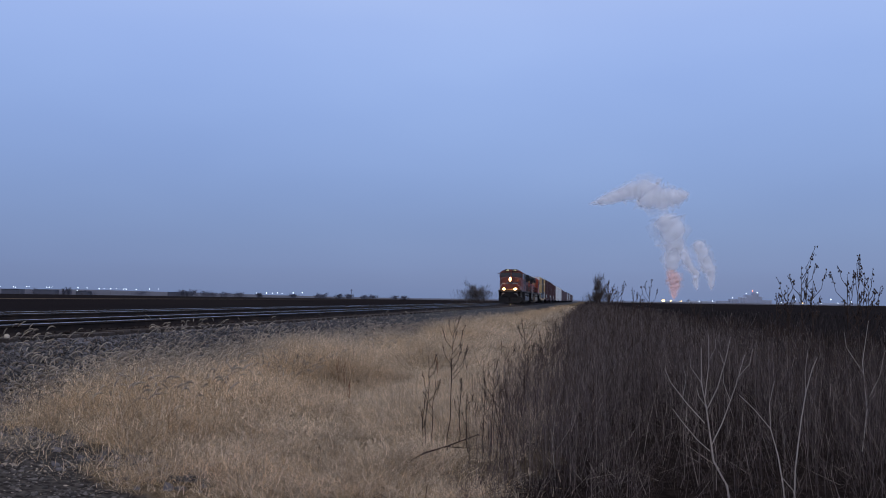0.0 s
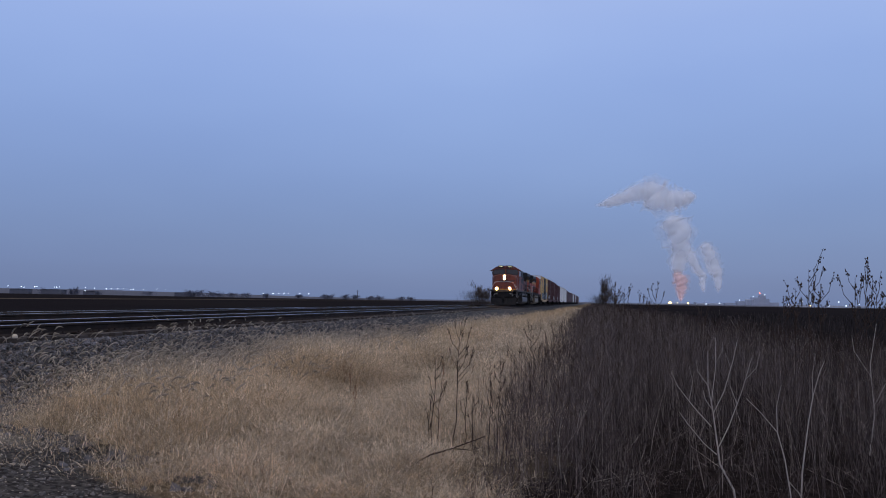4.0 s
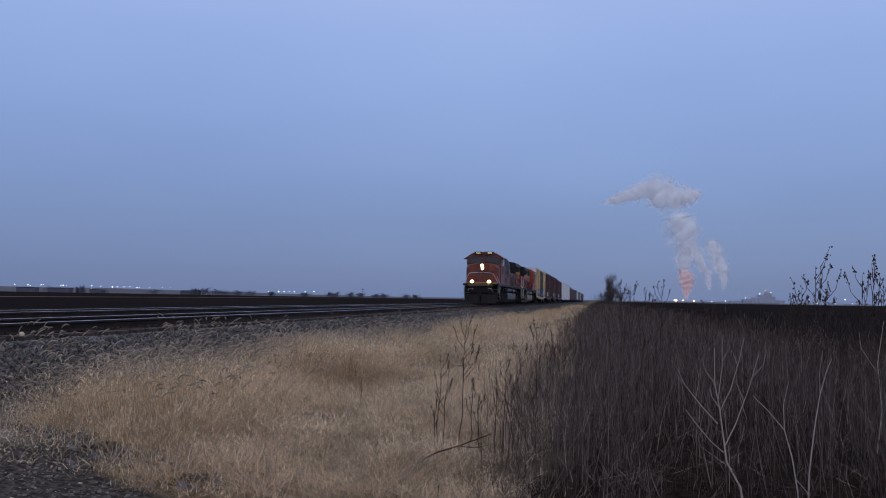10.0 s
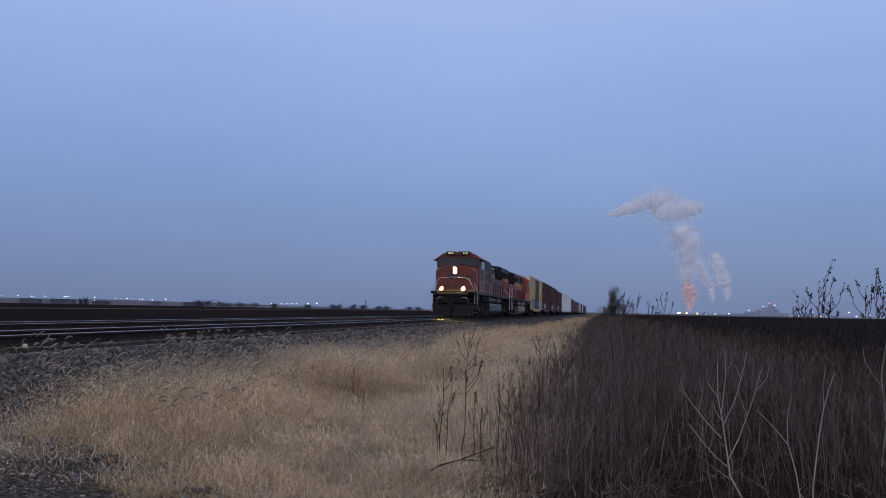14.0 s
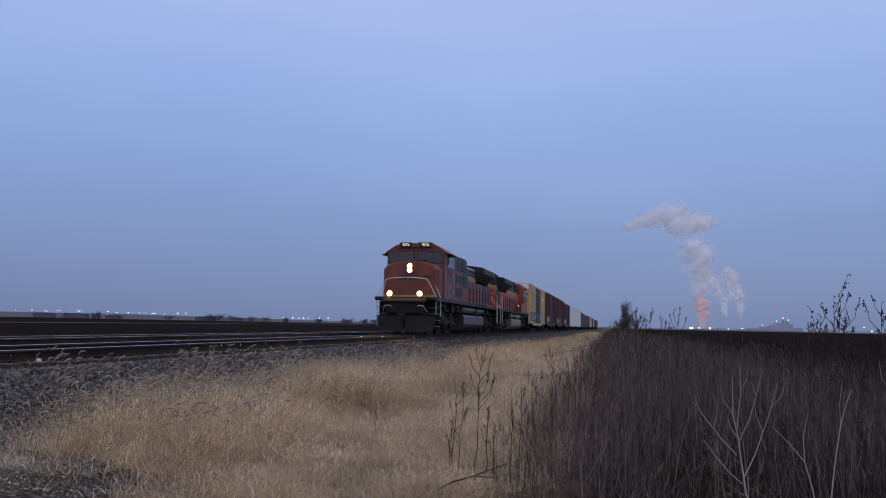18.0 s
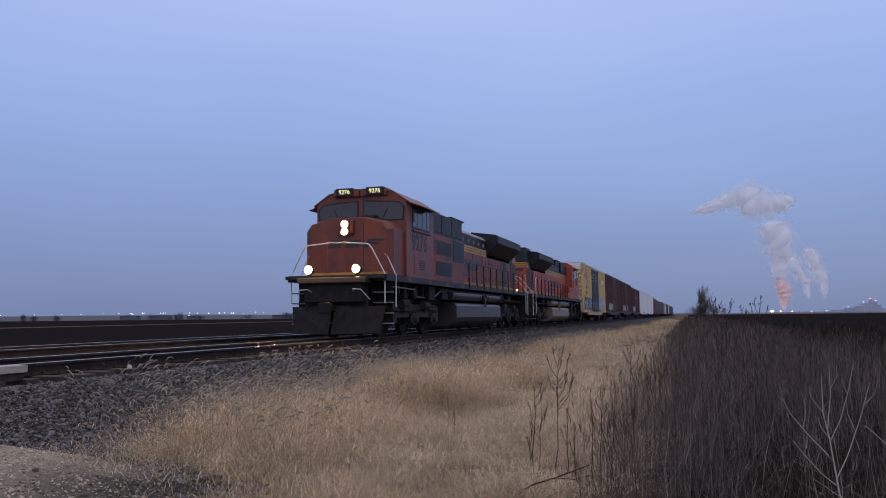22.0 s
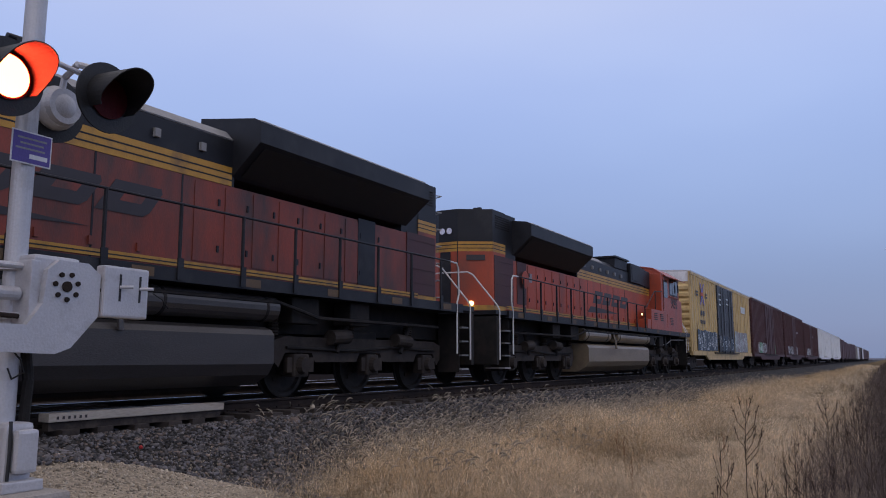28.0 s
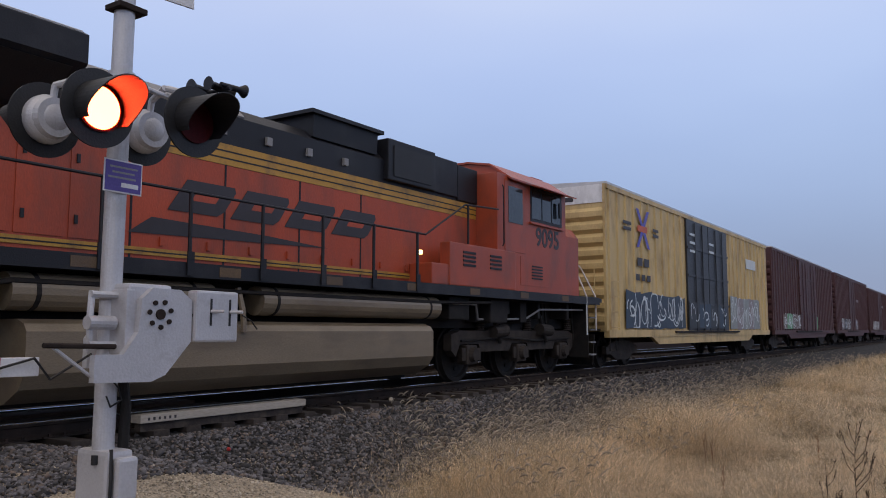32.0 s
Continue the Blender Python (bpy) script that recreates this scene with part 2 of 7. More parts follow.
def prism(poly, y0, y1, bm=None, axis="y"):
    """A closed outline in (x, z), drawn out along y; with axis x an outline in (y, z) along x; with axis z (x, y) along z."""
    bm = bm or bmesh.new()
    def at(a, b, t):
        return (a, t, b) if axis == "y" else (t, a, b) if axis == "x" else (a, b, t)
    lo = [bm.verts.new(at(a, b, y0)) for a, b in poly]
    hi = [bm.verts.new(at(a, b, y1)) for a, b in poly]
    k = len(poly)
    bm.faces.new(lo), bm.faces.new(hi[::-1])
    for i in range(k):
        bm.faces.new((lo[i], lo[(i + 1) % k], hi[(i + 1) % k], hi[i]))
    return bm


def cyl(p0, p1, r0, r1=None, seg=12, bm=None):
    bm = bm or bmesh.new()
    p0, p1 = Vector(p0), Vector(p1)
    r1 = r0 if r1 is None else r1
    q = (p1 - p0).to_track_quat("Z", "Y").to_matrix().to_4x4()
    bmesh.ops.create_cone(bm, cap_ends=True, segments=seg, radius1=r0, radius2=max(r1, 1e-4), depth=(p1 - p0).length,
                          matrix=Matrix.Translation((p0 + p1) / 2) @ q)
    return bm


def tube(pts, r, seg=8, bm=None):
    bm = bm or bmesh.new()
    for a, b in zip(pts, pts[1:]):
        cyl(a, b, r, r, seg, bm)
    for a in pts[1:-1]:
        bmesh.ops.create_icosphere(bm, subdivisions=1, radius=r * 1.03, matrix=Matrix.Translation(a))
    return bm


def lathe(profile, seg=20, axis="x", bm=None):
    """Turns (r, t) round an axis through the origin."""
    bm = bm or bmesh.new()
    rings = []
    for r, t in profile:
        ring = []
        for i in range(seg):
            a = 2 * math.pi * i / seg
            u, v = r * math.cos(a), r * math.sin(a)
            ring.append(bm.verts.new((t, u, v) if axis == "x" else (u, t, v) if axis == "y" else (u, v, t)))
        rings.append(ring)
    for a, b in zip(rings, rings[1:]):
        for i in range(seg):
            bm.faces.new((a[i], a[(i + 1) % seg], b[(i + 1) % seg], b[i]))
    bm.faces.new(rings[0]), bm.faces.new(rings[-1][::-1])
    return bm


def mesh_from(name, verts, loops, sizes, material, kind_label="", category=""):
    """One mesh out of number arrays: corner lists of 3 or 4 in a row."""
    me = bpy.data.meshes.new(name)
    me.vertices.add(len(verts))
    me.vertices.foreach_set("co", np.asarray(verts, dtype=np.float32).ravel())
    me.loops.add(len(loops))
    me.loops.foreach_set("vertex_index", np.asarray(loops, dtype=np.int32))
    me.polygons.add(len(sizes))
    starts = np.concatenate([[0], np.cumsum(sizes)[:-1]]).astype(np.int32)
    me.polygons.foreach_set("loop_start", starts)
    me.update(calc_edges=True)
    me.materials.append(material)
    return tagged(new(name, me), kind_label, category, kind="stuff")


def text_mesh(name, words, size, material, parent, m, extrude=0.004, bold=0.0):
    cu = bpy.data.curves.new(name, "FONT")
    cu.body, cu.size, cu.extrude, cu.offset = words, size, extrude, bold
    cu.align_x, cu.align_y = "CENTER", "CENTER"
    tmp = bpy.data.objects.new(name, cu)
    me = bpy.data.meshes.new_from_object(tmp)
    bpy.data.objects.remove(tmp)
    me.name = name
    me.materials.clear()
    me.materials.append(material)
    ob = new(name, me)
    ob.parent = parent
    ob.matrix_basis = m
    return ob

# ---- ground ----
def ground_material():
    m = bpy.data.materials.new("ground_earth")
    m.use_nodes = True
    n, l = m.node_tree.nodes, m.node_tree.links
    b = n["Principled BSDF"]
    b.inputs["Roughness"].default_value = 0.95
    b.inputs["Specular IOR Level"].default_value = 0.0
    co = n.new("ShaderNodeTexCoord")
    sp = n.new("ShaderNodeSeparateXYZ")
    l.new(co.outputs["Object"], sp.inputs[0])

    def noise_node(scale, detail=6):
        k = n.new("ShaderNodeTexNoise")
        k.inputs["Scale"].default_value, k.inputs["Detail"].default_value = scale, detail
        l.new(co.outputs["Object"], k.inputs["Vector"])
        return k.outputs[0]

    def calc(op, a, c):
        k = n.new("ShaderNodeMath")
        k.operation = op
        for i, v in enumerate((a, c)):
            if isinstance(v, (int, float)):
                k.inputs[i].default_value = v
            else:
                l.new(v, k.inputs[i])
        return k.outputs[0]

    def step(v, lo, hi):
        k = n.new("ShaderNodeMapRange")
        k.inputs[1].default_value, k.inputs[2].default_value = lo, hi
        l.new(v, k.inputs[0])
        return k.outputs[0]

    def blend(fac, a, c):
        k = n.new("ShaderNodeMix")
        k.data_type = "RGBA"
        l.new(fac, k.inputs[0])
        for i, v in ((6, a), (7, c)):
            if isinstance(v, tuple):
                k.inputs[i].default_value = (*v, 1)
            else:
                l.new(v, k.inputs[i])
        return k.outputs[2]

    big, mid, fine = noise_node(0.02), noise_node(1.3), noise_node(18)
    x = calc("ADD", sp.outputs["X"], calc("MULTIPLY", calc("SUBTRACT", mid, 0.5), 1.2))
    y = calc("ADD", sp.outputs["Y"], calc("MULTIPLY", calc("SUBTRACT", mid, 0.5), 1.6))
    soil = blend(step(fine, 0.3, 0.7), (0.011, 0.0105, 0.0125), (0.024, 0.021, 0.023))
    stubble = blend(step(big, 0.45, 0.6), soil, (0.021, 0.0185, 0.019))
    litter = blend(step(fine, 0.3, 0.7), (0.085, 0.065, 0.042), (0.22, 0.172, 0.115))
    # weed bed ground is near black: shade under the stalks, painted in
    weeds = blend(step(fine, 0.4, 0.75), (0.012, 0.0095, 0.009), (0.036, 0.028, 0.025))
    fringe = blend(step(noise_node(22, 4), 0.38, 0.68), (0.030, 0.028, 0.027), (0.105, 0.098, 0.090))
    gravel = blend(step(noise_node(45, 2), 0.3, 0.7), (0.21, 0.178, 0.138), (0.50, 0.425, 0.335))
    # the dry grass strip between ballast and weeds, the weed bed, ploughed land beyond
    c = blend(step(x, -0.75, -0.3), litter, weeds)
    c = blend(step(x, 9.0, 13.0), c, stubble)
    c = blend(step(x, -17.6, -18.6), c, stubble)
    # the gravel shoulder of the road
    edge = calc("ADD", y, calc("MULTIPLY", calc("ADD", x, 2.6), 0.52))
    edge = calc("ADD", edge, calc("MULTIPLY", step(x, -3.9, -2.9), 0.85))
    road = blend(calc("MULTIPLY", step(edge, 5.1, 4.5), step(x, -3.7, -4.9)), fringe, gravel)
    c = blend(calc("MULTIPLY", step(edge, 5.6, 5.2), step(x, -9.5, -9.0)), c, road)
    # a pale grass verge far across the field
    far = calc("ADD", sp.outputs["X"], calc("MULTIPLY", sp.outputs["Y"], 0.16))
    band = calc("MULTIPLY", step(far, -96.0, -99.0), step(far, -109.0, -106.0))
    c = blend(band, c, (0.13, 0.105, 0.08))
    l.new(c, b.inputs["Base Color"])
    bp = n.new("ShaderNodeBump")
    bp.inputs["Strength"].default_value, bp.inputs["Distance"].default_value = 0.7, 0.05
    l.new(fine, bp.inputs["Height"]), l.new(bp.outputs[0], b.inputs["Normal"])
    return m


def ramp01(v):
    v = max(0.0, min(1.0, v))
    return v * v * (3 - 2 * v)


def ground_z(x, y):
    """The lie of the land by the crossing: a gravel approach that rises to the rails, else nearly flat."""
    road = 0.6 * ramp01((-2.0 - x) / 5.0) * ramp01((7.2 - y) / 3.0) if x > -8.5 and y > -8 else 0.0
    near = -20 < y < 55 and -7 < x < 30
    return road + (0.06 * noise.noise((x * 0.35, y * 0.35, 3)) if near else 0.0)


def make_ground():
    bm = bmesh.new()
    xs = [-4500, -1500, -500, -200, -80, -40] + [-30 + i * 0.5 for i in range(121)] + [40, 80, 200, 500, 1500, 4500]
    ys = [-4500, -1000, -200, -60, -30] + [-20 + i * 0.5 for i in range(150)] + [60, 80, 110, 160, 250, 500, 1200, 2500, 4500]
    rows = []
    for yv in ys:
        row = []
        for xv in xs:
            row.append(bm.verts.new((xv, yv, ground_z(xv, yv))))
        rows.append(row)
    for a, b in zip(rows, rows[1:]):
        for i in range(len(xs) - 1):
            bm.faces.new((a[i], a[i + 1], b[i + 1], b[i]))
    ob = link(bm, "ground", ground_material(), True)
    return tagged(ob, "flat dark farmland with a strip of dry grass and gravel beside the tracks", "ground", kind="structure")


make_ground()

# ---- ballast bed under both tracks ----
BED_Z = 0.50
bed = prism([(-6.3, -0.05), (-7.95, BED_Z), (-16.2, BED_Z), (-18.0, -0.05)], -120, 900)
BED = tagged(link(bed, "ballast_bed", M_BALLAST), "raised ballast bed under two tracks, near black for the shaded gaps between stones", "ballast", kind="structure")


def rail_profile(x, top):
    h = 0.036
    half = [(0.0, top), (0.030, top), (h, top - 0.010), (h, top - 0.036), (0.010, top - 0.048), (0.009, top - 0.130), (0.070, top - 0.165), (0.070, top - 0.178)]
    right = [(x + a, z) for a, z in half[1:]]
    left = [(x - a, z) for a, z in half[1:][::-1]]
    return right + left


def make_rails():
    for cx, label in ((TRACK_X, "near"), (TRACK2_X, "far")):
        for side in (-1, 1):
            x = cx + side * 0.7525
            rail = tagged(new("rail"), "worn steel rail with a polished head and rusty web", "rail", "rails of two tracks", kind="structure")
            part("web_and_foot", prism(rail_profile(x, RAIL_Z - 0.005), -120, 900), M_RAILSIDE, rail)
            part("head", prism([(x - 0.027, RAIL_Z), (x + 0.027, RAIL_Z), (x + 0.031, RAIL_Z - 0.003), (x + 0.031, RAIL_Z - 0.006), (x - 0.031, RAIL_Z - 0.006), (x - 0.031, RAIL_Z - 0.003)], -120, 900), M_STEEL, rail, "polished running surface")


make_rails()

# ---- train ----
# where the lead engine's ditch lights are along the track
RUN = [(0, 105.5), (3, 94.15), (6, 82.85), (9, 71.6), (11, 64.35), (13, 57.1), (14, 53.3), (16, 45.5), (18, 37.45), (19, 33.35), (20, 29.3),
       (21, 25.2), (22, 21.05), (23, 16.8), (24, 12.5), (25, 8.2), (25.5, 6.05), (27, -0.75), (28, -5.4), (29, -10.15), (30, -15.05), (31, -20.1), (32, -25.25)]


def run_at(t):
    """A smooth curve through RUN."""
    ts = [a for a, _ in RUN]
    ys = [b for _, b in RUN]
    i = max(1, min(len(ts) - 2, sum(1 for a in ts if a <= t) - 1))
    def slope(k):
        k = max(1, min(len(ts) - 2, k))
        return (ys[k + 1] - ys[k - 1]) / (ts[k + 1] - ts[k - 1])
    k = max(0, min(len(ts) - 2, sum(1 for a in ts if a <= t) - 1))
    h = ts[k + 1] - ts[k]
    u = (t - ts[k]) / h
    m0, m1 = slope(k) * h, slope(k + 1) * h
    return (2 * u**3 - 3 * u**2 + 1) * ys[k] + (u**3 - 2 * u**2 + u) * m0 + (-2 * u**3 + 3 * u**2) * ys[k + 1] + (u**3 - u**2) * m1


ROLLING = []     # (thing, offset behind the ditch lights, turned round)
WHEELS = []      # (wheelset, radius, along, height, turned round)


def wheelset(parent, y, r, name="wheelset"):
    ob = new(name)
    ob.parent = parent
    ob.matrix_basis = pose(0, y, r)
    part("axle", cyl((-0.78, 0, 0), (0.78, 0, 0), 0.085, seg=10), M_UNDER, ob)
    for s in (-1, 1):
        bm = lathe([(r + 0.028, s * 0.685), (r + 0.028, s * 0.705), (r, s * 0.722), (r - 0.005, s * 0.82), (r - 0.075, s * 0.825), (r - 0.10, s * 0.775), (0.16, s * 0.765), (0.15, s * 0.83), (0.02, s * 0.83)], 28)
        for k in range(3):
            a = 2 * math.pi * k / 3
            cyl((s * 0.79, 0.28 * math.cos(a), 0.28 * math.sin(a)), (s * 0.772, 0.28 * math.cos(a), 0.28 * math.sin(a)), 0.05, seg=8, bm=bm)
        part("wheel", bm, M_UNDER, ob, "dark steel wheel")
    return ob


def six_wheel_truck(loco, yc):
    ys = (yc - 2.1, yc, yc + 2.05)
    for y in ys:
        WHEELS.append((wheelset(loco, y, 0.53), 0.53, y))
    for s in (-1, 1):
        x0, x1 = s * 0.95, s * 1.13
        lo, hi = yc - 2.75, yc + 2.7
        poly = [(lo, 0.62), (lo, 0.92), (lo + 0.3, 1.0), (hi - 0.3, 1.0), (hi, 0.92), (hi, 0.62), (hi - 0.15, 0.5)]
        for y in reversed(ys):
            poly += [(y + 0.45, 0.58), (y + 0.34, 0.74), (y - 0.34, 0.74), (y - 0.45, 0.58)]
        poly += [(lo + 0.15, 0.5)]
        part("truck_side_frame", prism(poly, x0, x1, axis="x"), M_TRUCK, loco, "grimy cast steel truck side frame")
        for y in ys:
            bm = box(s * 0.96, s * 1.2, y - 0.20, y + 0.20, 0.34, 0.72, 0.04)
            cyl((s * 1.2, y, 0.53), (s * 1.29, y, 0.53), 0.15, 0.12, 14, bm)
            box(s * 1.14, s * 1.18, y - 0.34, y - 0.22, 0.42, 0.66, 0, bm)
            box(s * 1.14, s * 1.18, y + 0.22, y + 0.34, 0.42, 0.66, 0, bm)
            part("axle_box", bm, M_TRUCK, loco, "axle box with a round bearing cover")
            coil = [(0.075 if k % 2 else 0.10, 1.015 + k * 0.024) for k in range(13)]
            bm = lathe(coil, 12, "z")
            bm.transform(Matrix.Translation((s * 1.04, y - 0.55, 0)))
            part("spring", bm, M_TRUCK, loco)
        for y, tilt in ((yc - 1.05, 0.3), (yc + 1.05, -0.3)):
            part("brake_cylinder", cyl((s * 1.2, y - 0.3, 1.0), (s * 1.2, y + 0.22, 1.0 + tilt * 0.1), 0.13, seg=14), M_TRUCK, loco, "grey brake cylinder")
            part("damper", cyl((s * 1.2, y - 0.1, 0.75), (s * 1.22, y + 0.25, 1.35), 0.045, seg=8), M_UNDER, loco)
        part("brake_rigging", tube([(s * 1.16, lo + 0.3, 0.82), (s * 1.19, yc - 0.6, 0.78), (s * 1.19, yc + 0.7, 0.86), (s * 1.16, hi - 0.3, 0.8)], 0.025, 6), M_UNDER, loco)
    part("bolster", box(-0.95, 0.95, yc - 0.5, yc + 0.5, 0.7, 1.15, 0.05), M_UNDER, loco)
    for y in ys:
        part("traction_motor", box(-0.6, 0.6, y - 0.62, y + 0.62, 0.35, 0.8, 0.08), M_UNDER, loco)


def coupler(parent, y, way, m=None):
    bm = box(-0.09, 0.09, y, y - way * 0.55, 0.78, 0.95, 0.02)
    box(-0.19, 0.15, y, y + way * 0.22, 0.70, 1.02, 0.05, bm)
    part("coupler", bm, M_UNDER, parent, "cast knuckle coupler")
    part("air_hose", tube([(0.35, y - way * 0.5, 0.85), (0.35, y - way * 0.15, 0.55), (0.22, y + way * 0.1, 0.42), (0.05, y + way * 0.2, 0.5)], 0.022, 6), M_UNDER, parent)


def steps(loco, y, way, side):
    """A ladder of four treads at a corner of the engine."""
    for k, z in enumerate((0.42, 0.72, 1.02, 1.32)):
        # the lowest tread's paler grey carries the step light's glow in its colour
        part("step_tread", box(side * 1.02, side * 1.55, y - 0.16, y + 0.16, z - 0.02, z + 0.015), M_TREAD if k else M_GREY, loco, "steel step, the lowest one coloured paler as if lit")
    part("step_side_plate", box(side * 1.0, side * 1.5, y + way * 0.18, y + way * 0.2, 0.35, 1.62), M_UNDER, loco)
    part("step_back_plate", box(side * 0.98, side * 1.0, y - 0.2, y + 0.2, 0.35, 1.62), M_UNDER, loco)
    part("step_light", cyl((side * 1.08, y - way * 0.1, 0.62), (side * 1.14, y - way * 0.1, 0.62), 0.035, seg=10), M_SMALLLAMP, loco, "small glowing step light")


def rail_hoop(loco, pts, r=0.019, label="white painted grab rail", m=None):
    part("grab_rail", tube(pts, r, 7), m or M_WHITEPIPE, loco, label)


def block_logo(loco, s, x, y0, y1, z0, z1, ground):
    """Four slanted dark blocks with slots, and a long tapering dash below; they run towards +y on the left side, -y on the right."""
    h, lean, w = z1 - z0, 0.30, (y1 - y0) / 4

    def slab(name, pts, d0, d1, m):
        part(name, prism([(y0 + u + lean * (z - z0) / h if s > 0 else y1 - u - lean * (z - z0) / h, z) for u, z in pts], x + s * d0, x + s * d1, axis="x"), m, loco)
    for k in range(4):
        a, b = k * w + 0.02, (k + 1) * w - 0.14
        c = 0.07
        slab("logo_block", [(a, z0), (b - c, z0), (b, z0 + c), (b, z1 - c), (b - c, z1), (a, z1)], 0.0, 0.004, M_BARS)
        slab("logo_slot", [(a + 0.26, z0 + h * 0.38), (b - 0.22, z0 + h * 0.38), (b - 0.22, z0 + h * 0.62), (a + 0.26, z0 + h * 0.62)], 0.0041, 0.006, ground)
    n = 4 * w
    slab("logo_dash", [(-0.30, z0 - 0.34), (-0.12, z0 - 0.12), (n * 0.45, z0 - 0.17), (n * 0.78, z0 - 0.24), (n * 0.45, z0 - 0.28)], 0.0, 0.004, M_BARS)


def taper_front(bm):
    """Draw in the front face of the nose."""
    for v in bm.verts:
        if v.co.y < 1.0:
            v.co.x *= 0.90
            v.co.z -= 0.05 if v.co.z > 3 else 0
    return bm


def locomotive(number, label, lamp, M_ORANGE, M_NOSE, M_TANK, digits):
    """A six-axle road engine. Front at low y; its left side is +x. The rail head is z 0."""
    L = empty("locomotive", label, "locomotive", "two engines")
    # frame and walkways
    part("frame_sill", prism([(-1.55, 1.64), (1.55, 1.64), (1.55, 1.82), (-1.55, 1.82)], 0.25, 21.0), M_BLACK, L, "dark side sill below the walkway")
    part("underframe", box(-0.9, 0.9, 0.0, 21.5, 1.05, 1.64), M_UNDER, L)
    for s in (-1, 1):
        for y in range(2, 21, 1):
            if y % 2 == 0:
                part("sill_marker", box(s * 1.551, s * 1.556, y + 0.1, y + 0.45, 1.67, 1.79), M_ANTI, L, "dull yellow reflective block")
    # front end: pilot, plough, anticlimber
    part("pilot_plate", box(-0.98, 0.98, 0.22, 0.32, 0.55, 1.66, 0.02), M_UNDER, L)
    for s in (-1, 1):
        bm = bmesh.new()
        pts = [(s * 0.04, -0.22, 0.13), (s * 1.34, 0.24, 0.15), (s * 1.46, 0.38, 0.92), (s * 0.04, 0.06, 0.92)]
        back = [(p[0], p[1] + 0.05, p[2]) for p in pts]
        a = [bm.verts.new(p) for p in pts]
        b = [bm.verts.new(p) for p in back]
        bm.faces.new(a), bm.faces.new(b[::-1])
        for i in range(4):
            bm.faces.new((a[i], a[(i + 1) % 4], b[(i + 1) % 4], b[i]))
        part("plough_blade", bm, M_UNDER, L, "dark steel snow plough half")
    part("anticlimber", box(-1.05, 1.05, -0.16, 0.3, 1.58, 1.74, 0.03), M_ANTI, L, "weathered anticlimber shelf")
    part("front_deck", box(-1.5, 1.5, 0.0, 1.45, 1.70, 1.80), M_BLACK, L)
    coupler(L, -0.35, -1)
    for s in (-1, 1):
        bm = cyl((s * 0.74, 0.12, 1.97), (s * 0.74, -0.06, 1.97), 0.13, seg=18)
        box(s * 0.74 - 0.05, s * 0.74 + 0.05, 0.0, 0.1, 1.78, 1.9, 0, bm)
        part("ditch_light", bm, M_BLACK, L, "ditch light housing")
        part("ditch_lens", cyl((s * 0.74, -0.062, 1.97), (s * 0.74, -0.072, 1.97), 0.105, seg=18), lamp, L, "round ditch light lens")
        steps(L, 0.68, 1, s)
        steps(L, 21.1, -1, s)
        rail_hoop(L, [(s * 1.47, 0.32, 1.0), (s * 1.47, 0.32, 1.84), (s * 1.08, 0.30, 2.58), (s * 0.96, 0.30, 2.70), (s * 0.25, 0.30, 2.76)])
        rail_hoop(L, [(s * 1.54, 1.04, 0.90), (s * 1.54, 1.04, 1.83), (s * 1.30, 1.0, 2.36), (s * 1.22, 0.98, 2.45)])
        rail_hoop(L, [(s * 1.50, 21.45, 0.62), (s * 1.50, 21.45, 1.83), (s * 1.42, 21.45, 1.95), (s * 0.78, 21.45, 2.70), (s * 0.64, 21.45, 2.77), (s * 0.05, 21.45, 2.78)])
        rail_hoop(L, [(s * 1.54, 20.74, 0.75), (s * 1.54, 20.74, 1.85), (s * 1.54, 20.82, 2.02), (s * 1.54, 20.80, 2.60), (s * 1.54, 20.72, 2.70), (s * 1.54, 20.4, 2.71)])
        rail_hoop(L, [(s * 0.62, 0.1, 1.3), (s * 0.7, -0.2, 1.4), (s * 0.95, -0.2, 1.38), (s * 1.1, 0.1, 1.1)], 0.014)
    part("safety_chain", tube([(-0.25, 0.30, 2.78), (0, 0.3, 2.75), (0.25, 0.30, 2.78)], 0.012, 5), M_WHITEPIPE, L)
    # nose
    nose = [(-1.42, 1.82), (1.42, 1.82), (1.42, 3.22), (1.25, 3.44), (0.55, 3.60), (-0.55, 3.60), (-1.25, 3.44), (-1.42, 3.22)]
    bm = prism(nose, 1.22, 2.2)
    part("nose_front", taper_front(prism(nose, 0.97, 1.22)), M_NOSE, L, "tapered orange nose front")
    part("nose", bm, M_NOSE, L, "orange nose with a sloped top")
    part("headlight_housing", box(-0.26, 0.26, 0.85, 1.07, 3.06, 3.50, 0.05), M_NOSE, L)
    for z in (3.14, 3.36):
        part("headlight_bezel", cyl((0, 0.86, z), (0, 0.825, z), 0.118, seg=18), M_BLACK, L)
        part("headlight_lens", cyl((0, 0.824, z), (0, 0.815, z), 0.095, seg=18), lamp, L, "round headlight lens")
    part("nose_door", box(-1.15, -0.62, 0.955, 0.97, 1.9, 3.05, 0.006), M_NOSE, L, "narrow nose door")
    part("nose_band", box(-1.28, 1.28, 0.945, 0.98, 1.83, 1.93), M_YELLOW, L, "grubby yellow sill band")
    for k in range(3):
        part("nose_logo_bar", prism([(-1.20 + k * 0.58, 2.66), (-0.76 + k * 0.58, 2.66), (-0.68 + k * 0.58, 2.90), (-1.10 + k * 0.58, 2.90)], 0.962, 0.968), M_BARS, L)
